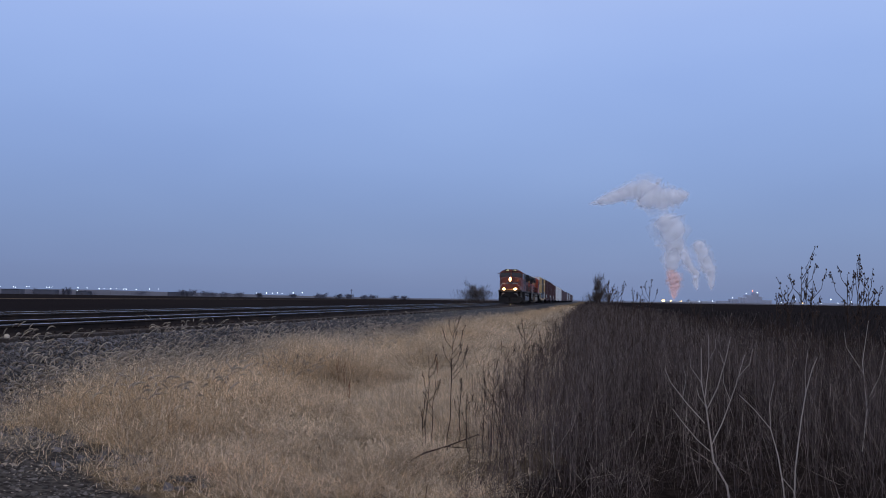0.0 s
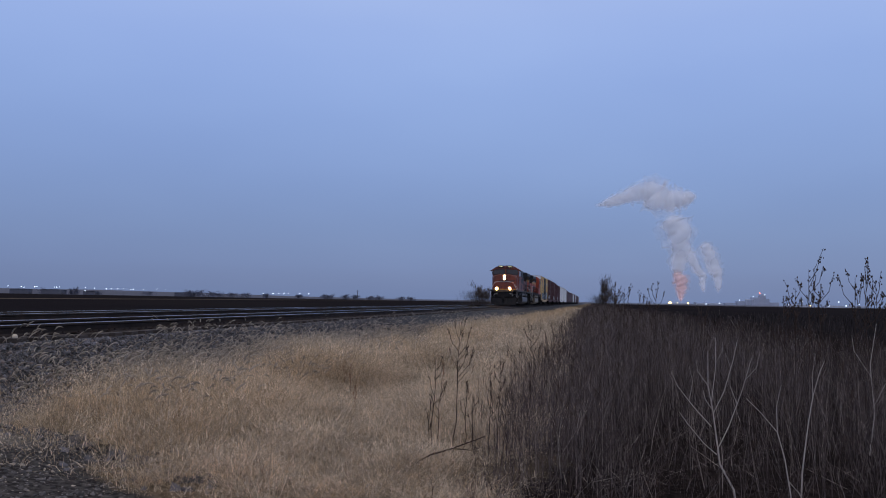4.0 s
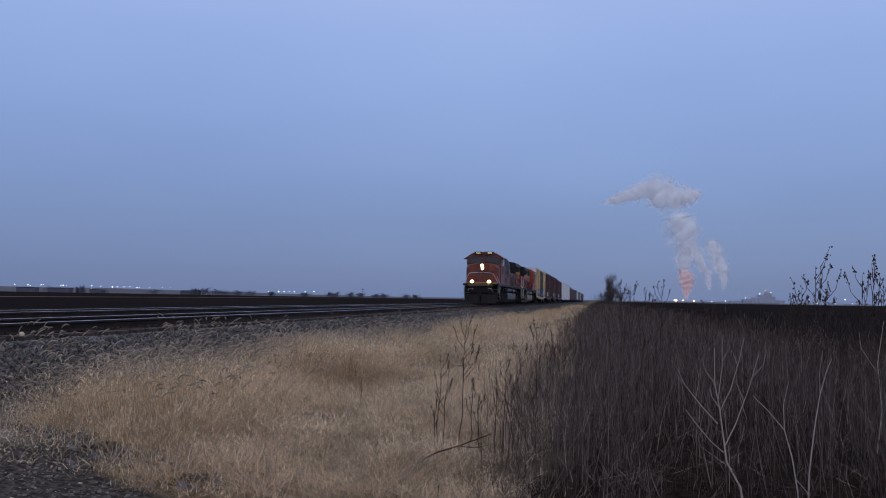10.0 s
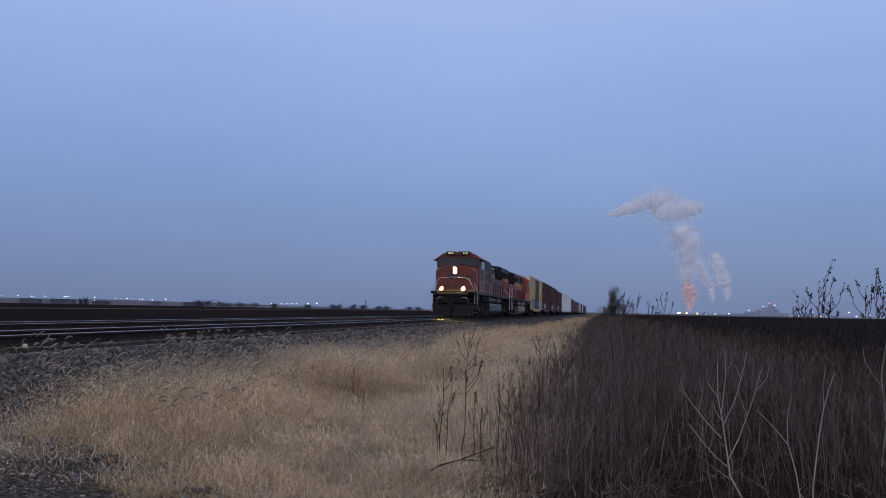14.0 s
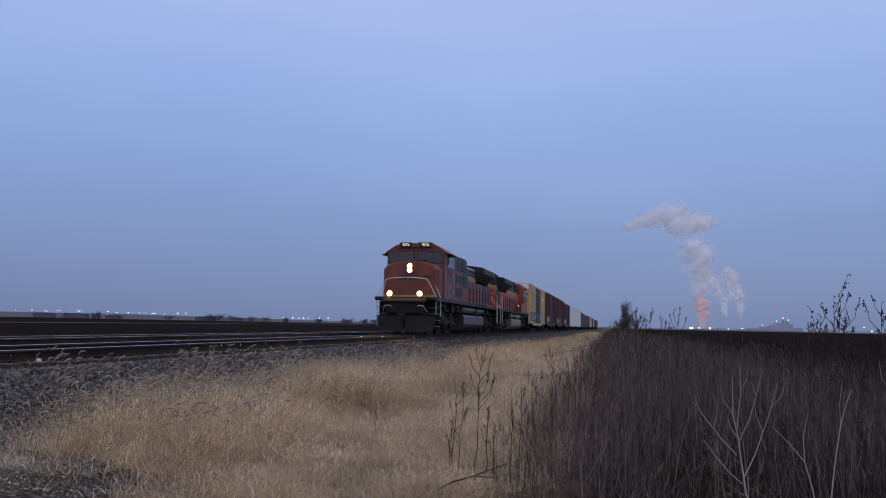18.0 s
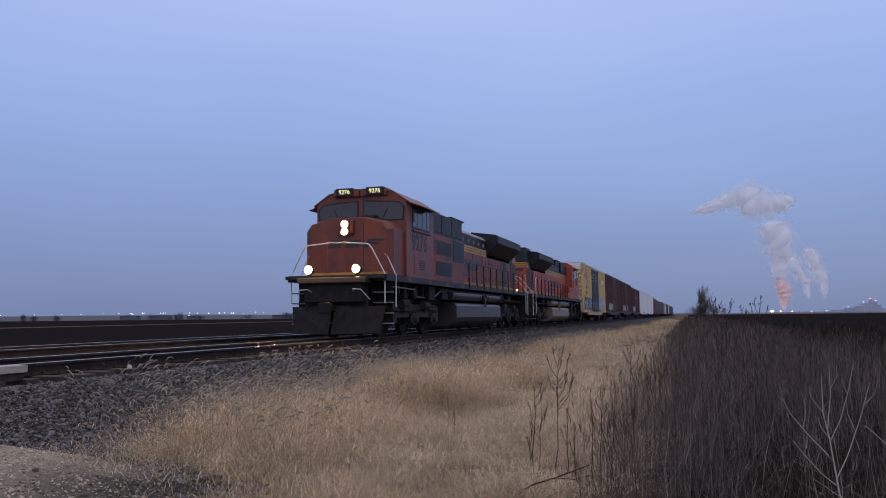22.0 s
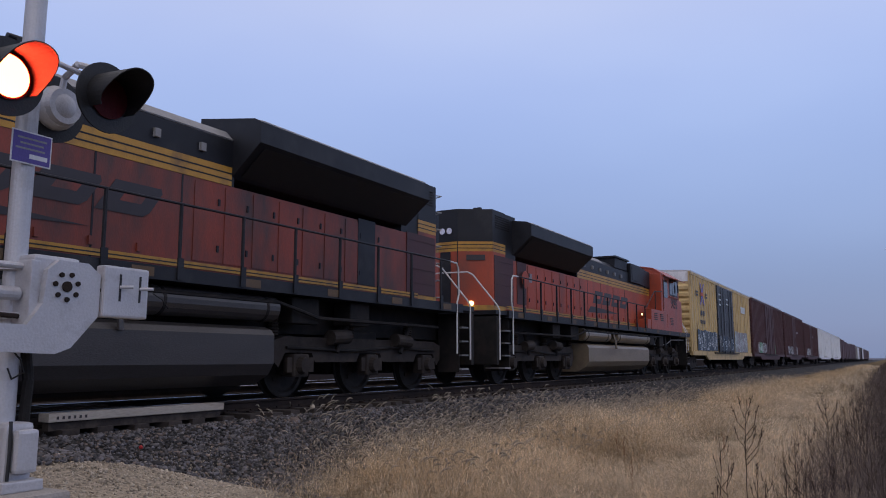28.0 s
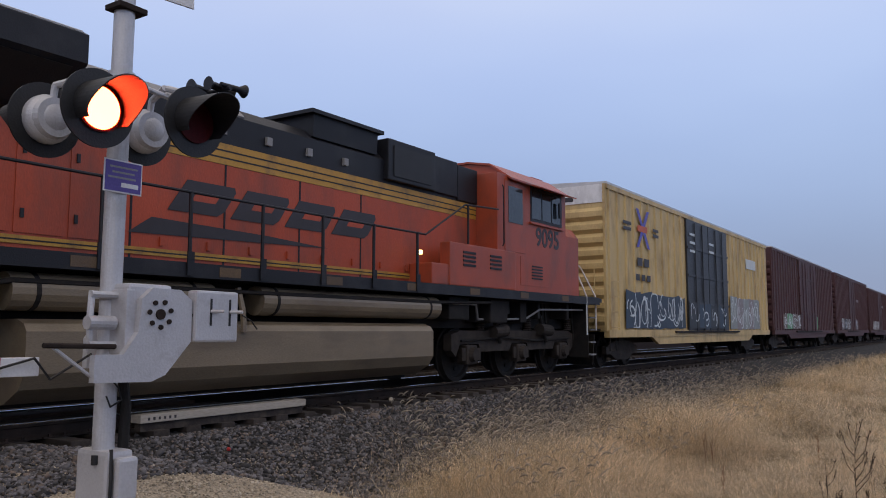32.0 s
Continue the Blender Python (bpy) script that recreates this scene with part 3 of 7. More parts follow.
    part("nose_logo_bar", prism([(0.56, 2.66), (0.72, 2.66), (0.78, 2.75), (1.04, 2.75), (1.08, 2.81), (0.82, 2.81), (0.85, 2.85), (1.20, 2.85), (1.24, 2.91), (0.72, 2.91)], 0.962, 0.968), M_BARS, L)
    part("nose_seam", box(0.55, 0.565, 0.963, 0.97, 1.95, 3.4), M_BLACK, L)
    # cab
    cab = [(-1.5, 1.82), (1.5, 1.82), (1.5, 4.16), (1.06, 4.46), (0.55, 4.55), (-0.55, 4.55), (-1.06, 4.46), (-1.5, 4.16)]
    part("cab", prism(cab, 2.10, 4.85), M_NOSE, L, "orange cab")
    part("cab_roof", prism([(-1.60, 4.14), (-1.08, 4.49), (-0.55, 4.58), (0.55, 4.58), (1.08, 4.49), (1.60, 4.14), (1.60, 4.10), (1.06, 4.45), (0.55, 4.54), (-0.55, 4.54), (-1.06, 4.45), (-1.60, 4.10)], 2.07, 4.9), M_NOSE, L, "cab roof with overhanging drip edges")
    for s in (-1, 1):
        part("windshield", prism([(s * 0.12, 3.64), (s * 1.38, 3.60), (s * 1.40, 4.00), (s * 1.24, 4.12), (s * 0.12, 4.20)], 2.078, 2.090), M_GLASS, L, "dark windshield pane")
        part("windshield_frame", prism([(s * 0.08, 3.60), (s * 1.42, 3.56), (s * 1.44, 4.02), (s * 1.26, 4.16), (s * 0.08, 4.24)], 2.089, 2.099), M_BLACK, L)
        part("wiper", tube([(s * 0.7, 2.07, 3.6), (s * 0.9, 2.06, 3.95)], 0.01, 5), M_BLACK, L)
        part("board_housing", box(s * 0.02, s * 0.88, 2.0, 2.6, 4.36, 4.60, 0.02), M_NOSE, L)
        part("number_board", box(s * 0.22, s * 0.80, 1.96, 2.3, 4.38, 4.63, 0.015), M_BLACK, L, "illuminated number board")
        text_mesh("board_number", number, 0.19, M_NUMBOARD, L, pose(s * 0.51, 1.956, 4.505, 90, 0, 0))
        # side windows
        part("side_window_frame", box(s * 1.501, s * 1.508, 2.62 if s > 0 else 2.32, 4.42 if s > 0 else 3.88, 3.36, 4.12, 0.0), M_BLACK, L)
        for y0, y1 in ((2.68, 3.06), (3.12, 3.56), (3.62, 4.02), (4.08, 4.36)) if s > 0 else ((2.40, 2.84), (2.90, 3.32), (3.38, 3.82)):
            part("side_window", box(s * 1.508, s * 1.514, y0, y1, 3.42, 4.04), M_GLASS, L, "dark cab side window")
        part("window_sill_bar", box(s * 1.5, s * 1.56, 2.66 if s > 0 else 2.3, 4.5 if s > 0 else 3.95, 3.29, 3.33), M_NOSE, L)
        part("sunshade", prism([(s * 1.50, 4.16), (s * 1.86, 4.04), (s * 1.86, 4.02), (s * 1.50, 4.13)], 2.6 if s > 0 else 2.25, 4.45 if s > 0 else 3.95), M_NOSE, L)
        text_mesh("cab_number", number, digits, M_BARS, L, pose(s * 1.503, 3.38 if s > 0 else 3.05, 2.92 if s > 0 else 3.02, 90, 0, 90 if s > 0 else -90) @ Matrix.Diagonal((1.04, 1, 1, 1)), bold=0.012)
        part("cab_hatch", box(s * 1.5, s * 1.508, 2.85, 4.35, 1.95, 2.56, 0.0), M_NOSE, L)
        for k in range(5):
            part("louvre", box(s * 1.508, s * 1.52, 3.35, 3.85, 2.10 + k * 0.065, 2.13 + k * 0.065), M_BLACK, L)
        part("mirror", box(s * 1.56, s * 1.60, 2.5, 2.62, 3.55, 3.9, 0.01), M_BLACK, L)
    part("antiglare_panel", prism([(0.6, 3.594), (1.2, 3.457), (1.2, 3.463), (0.6, 3.60)], 1.45, 2.09), M_GREY, L, "matt grey panel before the windshield")
    part("nose_top_box", box(0.12, 0.55, 1.85, 2.07, 3.60, 3.74, 0.02), M_BLACK, L)
    part("roof_bell_box", box(-0.25, 0.25, 2.9, 3.5, 4.58, 4.66, 0.02), M_BLACK, L)
    part("antenna", cyl((0.0, 2.6, 4.55), (0.0, 2.6, 4.72), 0.05, 0.03), M_BLACK, L)
    # left side (+x): full-width electrical cabinet
    part("inverter_cabinet", box(0.95, 1.5, 4.86, 8.75, 1.82, 3.42, 0.01), M_ORANGE, L, "full-width electrical cabinet")
    for z0 in (2.0, 2.72):
        part("cabinet_grille_frame", box(1.5, 1.512, 4.98, 7.05, z0 - 0.06, z0 + 0.58), M_ORANGE, L)
        bm = box(1.512, 1.516, 5.08, 6.95, z0, z0 + 0.5)
        part("cabinet_grille", bm, M_BLACK, L, "dark intake grille")
        for k in range(5):
            part("grille_slat", box(1.514, 1.526, 5.08, 6.95, z0 + 0.05 + k * 0.1, z0 + 0.07 + k * 0.1), M_BLACK, L)
    part("blower_grille", box(1.5, 1.515, 7.2, 8.65, 2.62, 3.38), M_BLACK, L, "dark blower grille")
    part("cabinet_top", box(0.95, 1.42, 4.86, 8.75, 3.42, 4.2, 0.03), M_BLACK, L)
    for y0, y1 in ((4.95, 5.95), (6.05, 7.2), (7.35, 8.65)):
        part("roof_panel", box(1.42, 1.435, y0, y1, 3.52, 4.12), M_BLACK, L)
    # right side (-x): cab door, stair well and low skirt
    part("cab_back_wall", box(-1.5, -0.95, 4.86, 5.32, 1.82, 4.2, 0.01), M_NOSE, L, "orange wall beside the cab door")
    part("cab_door", box(-1.512, -1.5, 4.12, 5.02, 2.62, 4.10), M_NOSE, L, "cab side door")
    part("door_window", box(-1.52, -1.511, 4.26, 4.88, 3.22, 3.98, 0.004), M_GLASS, L)
    part("door_grab", tube([(-1.53, 5.16, 2.7), (-1.56, 5.16, 2.75), (-1.56, 5.16, 3.9), (-1.53, 5.16, 3.95)], 0.014, 5), M_BLACK, L)
    part("stair_rail", tube([(-1.54, 7.9, 2.66), (-1.54, 6.6, 3.35), (-1.54, 5.35, 3.42)], 0.019, 6), M_BLACK, L, "dark sloping handrail to the cab door")
    part("stair_rail_post", cyl((-1.54, 6.5, 2.62), (-1.54, 6.5, 3.36), 0.022, seg=6), M_BLACK, L)
    part("low_skirt", box(-1.52, -1.3, 4.6, 7.1, 1.82, 2.62, 0.02), M_NOSE, L, "low orange battery box skirt")
    for y0 in (5.2, 6.2):
        for k in range(4):
            part("louvre", box(-1.535, -1.52, y0, y0 + 0.45, 2.2 + k * 0.08, 2.24 + k * 0.08), M_BLACK, L)
    part("skirt_step", box(-1.5, -1.0, 7.1, 7.65, 1.82, 2.2, 0.02), M_NOSE, L)
    part("walk_light", box(-1.32, -1.28, 7.68, 7.73, 2.34, 2.42), M_SMALLLAMP, L, "small glowing walkway light")
    # hood
    part("hood", box(-1.0, 1.0, 4.86, 20.0, 1.82, 3.25, 0.01), M_ORANGE, L, "long orange engine hood")
    part("hood_upper", prism([(-1.0, 3.25), (1.0, 3.25), (1.0, 3.95), (0.82, 4.12), (-0.82, 4.12), (-1.0, 3.95)], 4.86, 14.4), M_BLACK, L, "black upper hood")
    tail = [(-1.0, 19.98), (1.0, 19.98), (1.0, 20.75), (0.32, 21.20), (-0.22, 21.20), (-1.0, 20.75)]
    part("rear_upper_hood", box(-0.99, 0.99, 19.3, 20.0, 3.25, 4.43), M_BLACK, L)
    part("rear_hood", prism(tail, 1.82, 3.35, axis="z"), M_ORANGE, L, "chamfered orange hood end")
    part("rear_hood_top", prism(tail, 3.6, 4.44, axis="z"), M_BLACK, L, "black chamfered hood end")
    part("rear_stripe", prism([(a * 1.004, b + 0.003 * (1 if b > 20.8 else 0)) for a, b in tail], 3.35, 3.6, axis="z"), M_YELLOW, L, "yellow band round the hood end")
    for k, z in enumerate((3.42, 3.51)):
        part("stripe_line", prism([(a * 1.008, b + 0.006 * (1 if b > 20.8 else 0)) for a, b in tail], z, z + 0.02, axis="z"), M_BLACK, L)
    part("rear_sill_band", prism([(a * 1.004, b + 0.003 * (1 if b > 20.8 else 0)) for a, b in tail], 1.86, 1.98, axis="z"), M_YELLOW, L)
    part("rear_door", box(-0.03, 0.27, 21.2, 21.212, 1.95, 3.34, 0), M_BLACK, L, "dark end door")
    for k in range(2):
        part("rear_headlight", cyl((0.0 + k * 0.2, 21.19, 3.88), (0.0 + k * 0.2, 21.23, 3.88), 0.08, seg=14), M_STEEL, L, "unlit rear headlight")
    part("rear_marker_light", cyl((-0.50, 21.00, 2.02), (-0.555, 21.085, 2.02), 0.065, seg=12), M_SMALLLAMP, L, "glowing rear marker light")
    for k in range(7):
        z = 1.98 + k * 0.38
        part("ladder_rung", tube([(0.99, 20.77, z), (1.06, 20.90, z), (0.80, 21.05, z), (0.74, 20.92, z)], 0.013, 5), M_GREY, L, "dark grey ladder rung")
    bar = part("end_number_bar", box(0.0, 0.48, -0.002, 0.004, 0.0, 0.14), M_BARS, L)
    bar.matrix_basis = pose(-0.84, 20.860, 3.12, 0, 0, 30)
    part("end_seam", box(-0.235, -0.215, 21.19, 21.204, 1.85, 4.4), M_BLACK, L)
    for k in range(2):
        part("roof_lug", box(-0.7 + k * 1.2, -0.5 + k * 1.2, 20.75, 20.85, 4.44, 4.50), M_BLACK, L)
    for s in (-1, 1):
        # stripes along the hood, with two dark lines
        y_from = 8.76 if s > 0 else 5.34
        part("hood_stripe", box(s * 1.001, s * 1.006, y_from, 14.34, 3.25, 3.54), M_YELLOW, L, "yellow stripe along the hood")
        for z in (3.33, 3.43):
            part("stripe_line", box(s * 1.006, s * 1.009, y_from, 14.34, z, z + 0.022), M_BLACK, L)
        part("sill_stripe", box(s * 1.012, s * 1.016, y_from, 19.95, 1.92, 2.01), M_YELLOW, L, "narrow yellow stripe")
        part("sill_stripe_line", box(s * 1.016, s * 1.018, y_from, 19.95, 1.955, 1.972), M_BLACK, L)
        # hood doors
        y = 13.6
        while y < 18.3:
            part("hood_door", box(s * 1.0, s * 1.012, y, y + 0.56, 2.04, 3.2, 0.0), M_ORANGE, L, "hood access door")
            part("door_latch", box(s * 1.012, s * 1.03, y + 0.46, y + 0.5, 2.9, 3.0), M_BLACK, L)
            part("door_latch", box(s * 1.012, s * 1.03, y + 0.46, y + 0.5, 2.2, 2.3), M_BLACK, L)
            y += 0.62
        y = y_from + 0.15
        while y < 13.3:
            part("hinge", box(s * 1.0, s * 1.03, y, y + 0.06, 2.05, 2.16), M_ORANGE, L)
            y += 0.74
        for k in range(7):
            part("lifting_lug", box(s * 1.0, s * 1.05, 9.4 + k * 0.85, 9.5 + k * 0.85, 3.66, 3.78), M_GREY, L)
        for k in range(4):
            part("seam", box(s * 1.0, s * 1.006, 9.0 + k * 1.45, 9.03 + k * 1.45, 1.85, 3.25), M_BLACK, L)
        if s > 0:
            part("louvred_door", box(1.0, 1.02, 17.72, 18.30, 2.02, 3.28), M_BLACK, L, "dark louvred door")
        else:
            part("handbrake_recess", box(-1.018, -1.0, 18.62, 19.25, 2.1, 3.25), M_BROWNBOX, L, "dark maroon recess behind the handbrake wheel")
            part("notice_plate", box(-1.018, -1.012, 18.2, 18.42, 2.75, 3.0), M_GREY, L)
        part("rear_grille", box(s * 1.0, s * 1.015, 19.5, 20.68, 1.98, 3.27), M_BROWNBOX, L, "dark maroon louvred air intake")
        for k in range(4):
            part("grille_slat", box(s * 1.015, s * 1.024, 19.5, 20.68, 2.22 + k * 0.3, 2.245 + k * 0.3), M_BROWNBOX, L)
        block_logo(L, s, s * 1.0065, 8.74 if s < 0 else 8.95, 12.87 if s < 0 else 12.9, 2.52, 2.95, M_ORANGE)
        # walkway rail
        part("handrail", tube([(s * 1.54, 8.9 if s > 0 else 7.9, 2.66), (s * 1.54, 20.42, 2.71)], 0.019, 7), M_BLACK, L, "dark walkway handrail")
        y = 9.3 if s > 0 else 8.15
        while y < 20.2:
            bm = cyl((s * 1.54, y, 1.72), (s * 1.54, y, 2.68), 0.026, seg=7)
            box(s * 1.555, s * 1.575, y - 0.05, y + 0.05, 1.66, 1.95, 0, bm)
            part("handrail_post", bm, M_BLACK, L)
            y += 1.19
        # radiator wing
        wing = [(s * 0.98, 3.38), (s * 1.55, 3.88), (s * 1.55, 4.20), (s * 1.42, 4.27), (s * 0.3, 4.42), (s * 0.3, 3.38)]
        part("radiator_wing", prism(wing, 14.35, 19.5), M_BLACK, L, "flared black radiator wing")
        part("radiator_edge", tube([(s * 1.50, 14.4, 4.235), (s * 1.50, 19.4, 4.235)], 0.014, 5), M_WHITEPIPE, L, "pale roof edge")
        part("radiator_screen", prism([(s * 1.05, 3.425), (s * 1.50, 3.82), (s * 1.506, 3.815), (s * 1.056, 3.42)], 14.5, 19.35), M_SIGNBLACK, L)
        # tank and air reservoirs
        for k in range(6):
            part("corner_vent", box(s * 1.0, s * 1.012, 19.75, 20.6, 3.98 + k * 0.06, 4.005 + k * 0.06), M_UNDER, L)
    part("radiator_roof", prism([(-0.5, 4.30), (0.5, 4.30), (0.4, 4.40), (-0.4, 4.40)], 14.9, 19.9), M_BLACK, L)
    for k in range(3):
        part("radiator_fan", cyl((0, 15.7 + k * 1.6, 4.38), (0, 15.7 + k * 1.6, 4.44), 0.62, seg=20), M_BLACK, L)
    part("exhaust_hump", prism([(-1.0, 4.0), (1.0, 4.0), (1.02, 4.36), (-1.02, 4.36)], 8.6, 10.2), M_BLACK, L, "black roof box over the exhaust")
    part("hump_lid", box(-1.08, 1.08, 8.5, 10.3, 4.36, 4.42), M_BLACK, L)
    part("roof_box", box(-1.10, 0.95, 6.95, 8.4, 3.6, 4.33, 0.02), M_BLACK, L, "black air intake box")
    part("roof_box_screen", box(-1.115, -1.10, 7.1, 8.25, 3.68, 4.22), M_SIGNBLACK, L)
    part("roof_box_cover", box(-1.05, 0.95, 6.1, 6.93, 3.6, 4.30, 0.02), M_BLACK, L)
    part("roof_box_rear", box(-1.04, -0.5, 5.33, 6.08, 3.56, 4.26, 0.02), M_BLACK, L)
    part("pale_roof_panel", prism([(-0.99, 3.965), (-0.84, 4.115), (-0.84, 4.135), (-1.0, 3.985)], 11.6, 14.6), M_GREY, L)
    part("pale_roof_panel", prism([(0.99, 3.965), (0.84, 4.115), (0.84, 4.135), (1.0, 3.985)], 9.6, 14.6), M_GREY, L)
    # horn cluster
    part("horn_bracket", cyl((0, 11.25, 4.12), (0, 11.25, 4.64), 0.04), M_BLACK, L)
    part("horn_manifold", cyl((-0.3, 11.25, 4.62), (0.3, 11.25, 4.62), 0.035), M_BLACK, L)
    for dx, way, ln in ((-0.22, -1, 0.34), (0.0, -1, 0.28), (0.22, 1, 0.32), (-0.1, 1, 0.26)):
        bm = cyl((dx, 11.25 - way * 0.12, 4.66), (dx, 11.25 + way * ln * 0.7, 4.66), 0.035, 0.05)
        cyl((dx, 11.25 + way * ln * 0.7, 4.66), (dx, 11.25 + way * ln, 4.66), 0.05, 0.105, 16, bm)
        part("horn", bm, M_BLACK, L, "black air horn trumpet")
    tank = [(-1.5, 0.99), (-1.5, 0.56), (-1.40, 0.40), (-1.12, 0.24), (1.12, 0.24), (1.40, 0.40), (1.5, 0.56), (1.5, 0.99), (1.44, 1.07), (1.3, 1.12), (-1.3, 1.12), (-1.44, 1.07)]
    part("fuel_tank", prism(tank, 7.6, 14.85), M_TANK, L, "long dusty fuel tank with chamfered sides")
    part("tank_skid", box(-0.9, 0.9, 7.6, 14.8, 0.18, 0.24), M_UNDER, L)
    for s in (-1, 1):
        for y0, y1 in ((7.3, 11.6), (12.4, 15.0)):
            bm = cyl((s * 1.28, y0, 1.40), (s * 1.28, y1, 1.40), 0.20, seg=18)
            part("air_reservoir", bm, M_TANK, L, "cylindrical air reservoir")
            for y in (y0 + 0.3, y1 - 0.3):
                part("reservoir_strap", cyl((s * 1.28, y, 1.40), (s * 1.28, y + 0.05, 1.40), 0.207, seg=18), M_UNDER, L)
        part("fill_pipe", tube([(s * 1.40, 12.0, 1.55), (s * 1.50, 12.0, 1.25), (s * 1.53, 12.0, 0.98)], 0.04, 7), M_TANK, L)
        part("brake_pipe", tube([(s * 1.45, 5.5, 1.55), (s * 1.45, 7.4, 1.5), (s * 1.45, 15.0, 1.5), (s * 1.45, 16.0, 1.3), (s * 1.3, 20.3, 1.3)], 0.03, 6), M_UNDER, L)
        part("sand_pipe", tube([(s * 1.1, 1.0, 1.6), (s * 1.1, 0.9, 0.8), (s * 0.85, 1.0, 0.25)], 0.025, 6), M_UNDER, L)
        for y0, y1, z0 in ((4.7, 5.4, 1.15), (6.2, 6.9, 1.2), (15.4, 16.1, 1.2), (17.0, 17.6, 1.22)):
            part("equipment_box", box(s * 1.0, s * 1.38, y0, y1, z0, 1.62, 0.03), M_UNDER, L)
    rnd = random.Random(9)
    for s in (-1, 1):
        for k in range(9):
            y0 = 1.2 + k * 0.62 + rnd.uniform(-0.1, 0.1)
            z0 = rnd.uniform(1.15, 1.4)
            part("pipe_bracket", box(s * 0.92, s * rnd.uniform(1.1, 1.4), y0, y0 + rnd.uniform(0.08, 0.3), z0, 1.62, 0.01), M_UNDER, L)
        part("air_pipe", tube([(s * 1.36, 0.9, 1.5), (s * 1.36, 3.2, 1.46), (s * 1.2, 3.6, 1.25), (s * 1.2, 5.6, 1.22), (s * 1.4, 6.0, 1.5), (s * 1.4, 7.4, 1.5)], 0.022, 6), M_GREY, L)
        part("sand_hose", tube([(s * 1.12, 2.5, 1.6), (s * 1.2, 2.55, 1.0), (s * 1.05, 2.45, 0.4)], 0.02, 6), M_UNDER, L)
    six_wheel_truck(L, 3.75)
    six_wheel_truck(L, 18.0)
    part("rear_pilot", box(-1.5, 1.5, 21.5, 21.62, 0.5, 1.66, 0.02), M_UNDER, L)
    part("rear_deck", box(-1.5, 1.5, 20.6, 21.65, 1.70, 1.80), M_BLACK, L)
    part("brake_hose_rack", tube([(-0.9, 21.55, 1.3), (-0.8, 21.8, 0.7), (-0.4, 21.8, 0.6), (0.5, 21.8, 0.7), (0.9, 21.55, 1.3)], 0.025, 6), M_UNDER, L)
    coupler(L, 22.0, 1)
    part("handbrake_wheel", lathe([(0.22, 0.0), (0.24, 0.012), (0.22, 0.025), (0.19, 0.012)], 20, "x"), M_ORANGE, L).matrix_basis = pose(-1.10, 18.85, 2.78)
    return L


def freight_truck(car, yc):
    for y in (yc - 0.89, yc + 0.89):
        WHEELS.append((wheelset(car, y, 0.42), 0.42, y))
    for s in (-1, 1):
        poly = [(yc - 1.15, 0.36), (yc - 1.15, 0.56), (yc - 0.55, 0.72), (yc + 0.55, 0.72), (yc + 1.15, 0.56), (yc + 1.15, 0.36), (yc + 0.85, 0.36), (yc + 0.45, 0.20), (yc - 0.45, 0.20), (yc - 0.85, 0.36)]
        part("truck_side_frame", prism(poly, s * 0.92, s * 1.06, axis="x"), M_TRUCK, car, "cast truck side frame")
    part("bolster", box(-1.05, 1.05, yc - 0.22, yc + 0.22, 0.45, 0.85), M_UNDER, car)


def graffiti(car, s, y0, y1, z0, z1, colors, seed, x, strokes=7):
    """A painted band with bold bent letters-like strokes low on a car's side."""
    rnd = random.Random(seed)
    y, k = y0, 0
    while y < y1 - 0.4:
        w = min(rnd.uniform(0.9, 1.4), y1 - y)
        col = colors[k % len(colors)]
        poly = [(y - 0.05, z0 + rnd.uniform(0, 0.06)), (y + w * 0.5, z0 + rnd.uniform(0, 0.05)), (y + w + 0.08, z0 + rnd.uniform(0, 0.08)),
                (y + w + 0.02, z1 - rnd.uniform(0, 0.12)), (y + w * 0.55, z1 - rnd.uniform(0, 0.16)), (y, z1 - rnd.uniform(0.0, 0.12))]
        part("graffiti_patch", prism(poly, x + s * (0.002 + 0.0009 * (k % 3)), x + s * (0.0035 + 0.0009 * (k % 3)), axis="x"), col, car, "spray-painted graffiti patch")
        for j in range(strokes):
            cy, cz = y + w * rnd.uniform(0.15, 0.85), z0 + (z1 - z0) * rnd.uniform(0.3, 0.7)
            ry, rz = w * rnd.uniform(0.12, 0.34), (z1 - z0) * rnd.uniform(0.18, 0.42)
            a0, sweep = rnd.uniform(0, 6.28), rnd.uniform(1.6, 4.6)
            wd = rnd.uniform(0.03, 0.06)
            arc = [(cy + ry * math.cos(a0 + sweep * q / 7), min(z1 - 0.06, max(z0 + 0.06, cz + rz * math.sin(a0 + sweep * q / 7)))) for q in range(8)]
            inner = [(cy + (p - cy) * (1 - wd / ry), cz + (r - cz) * (1 - wd / rz)) for p, r in arc]
            part("graffiti_stroke", prism(arc + inner[::-1], x + s * (0.006 + 0.0007 * (j % 4)), x + s * (0.0066 + 0.0007 * (j % 4)), axis="x"), M_SPRAYW if col is not M_SPRAYW else M_SPRAYK, car)
        y += w
        k += 1


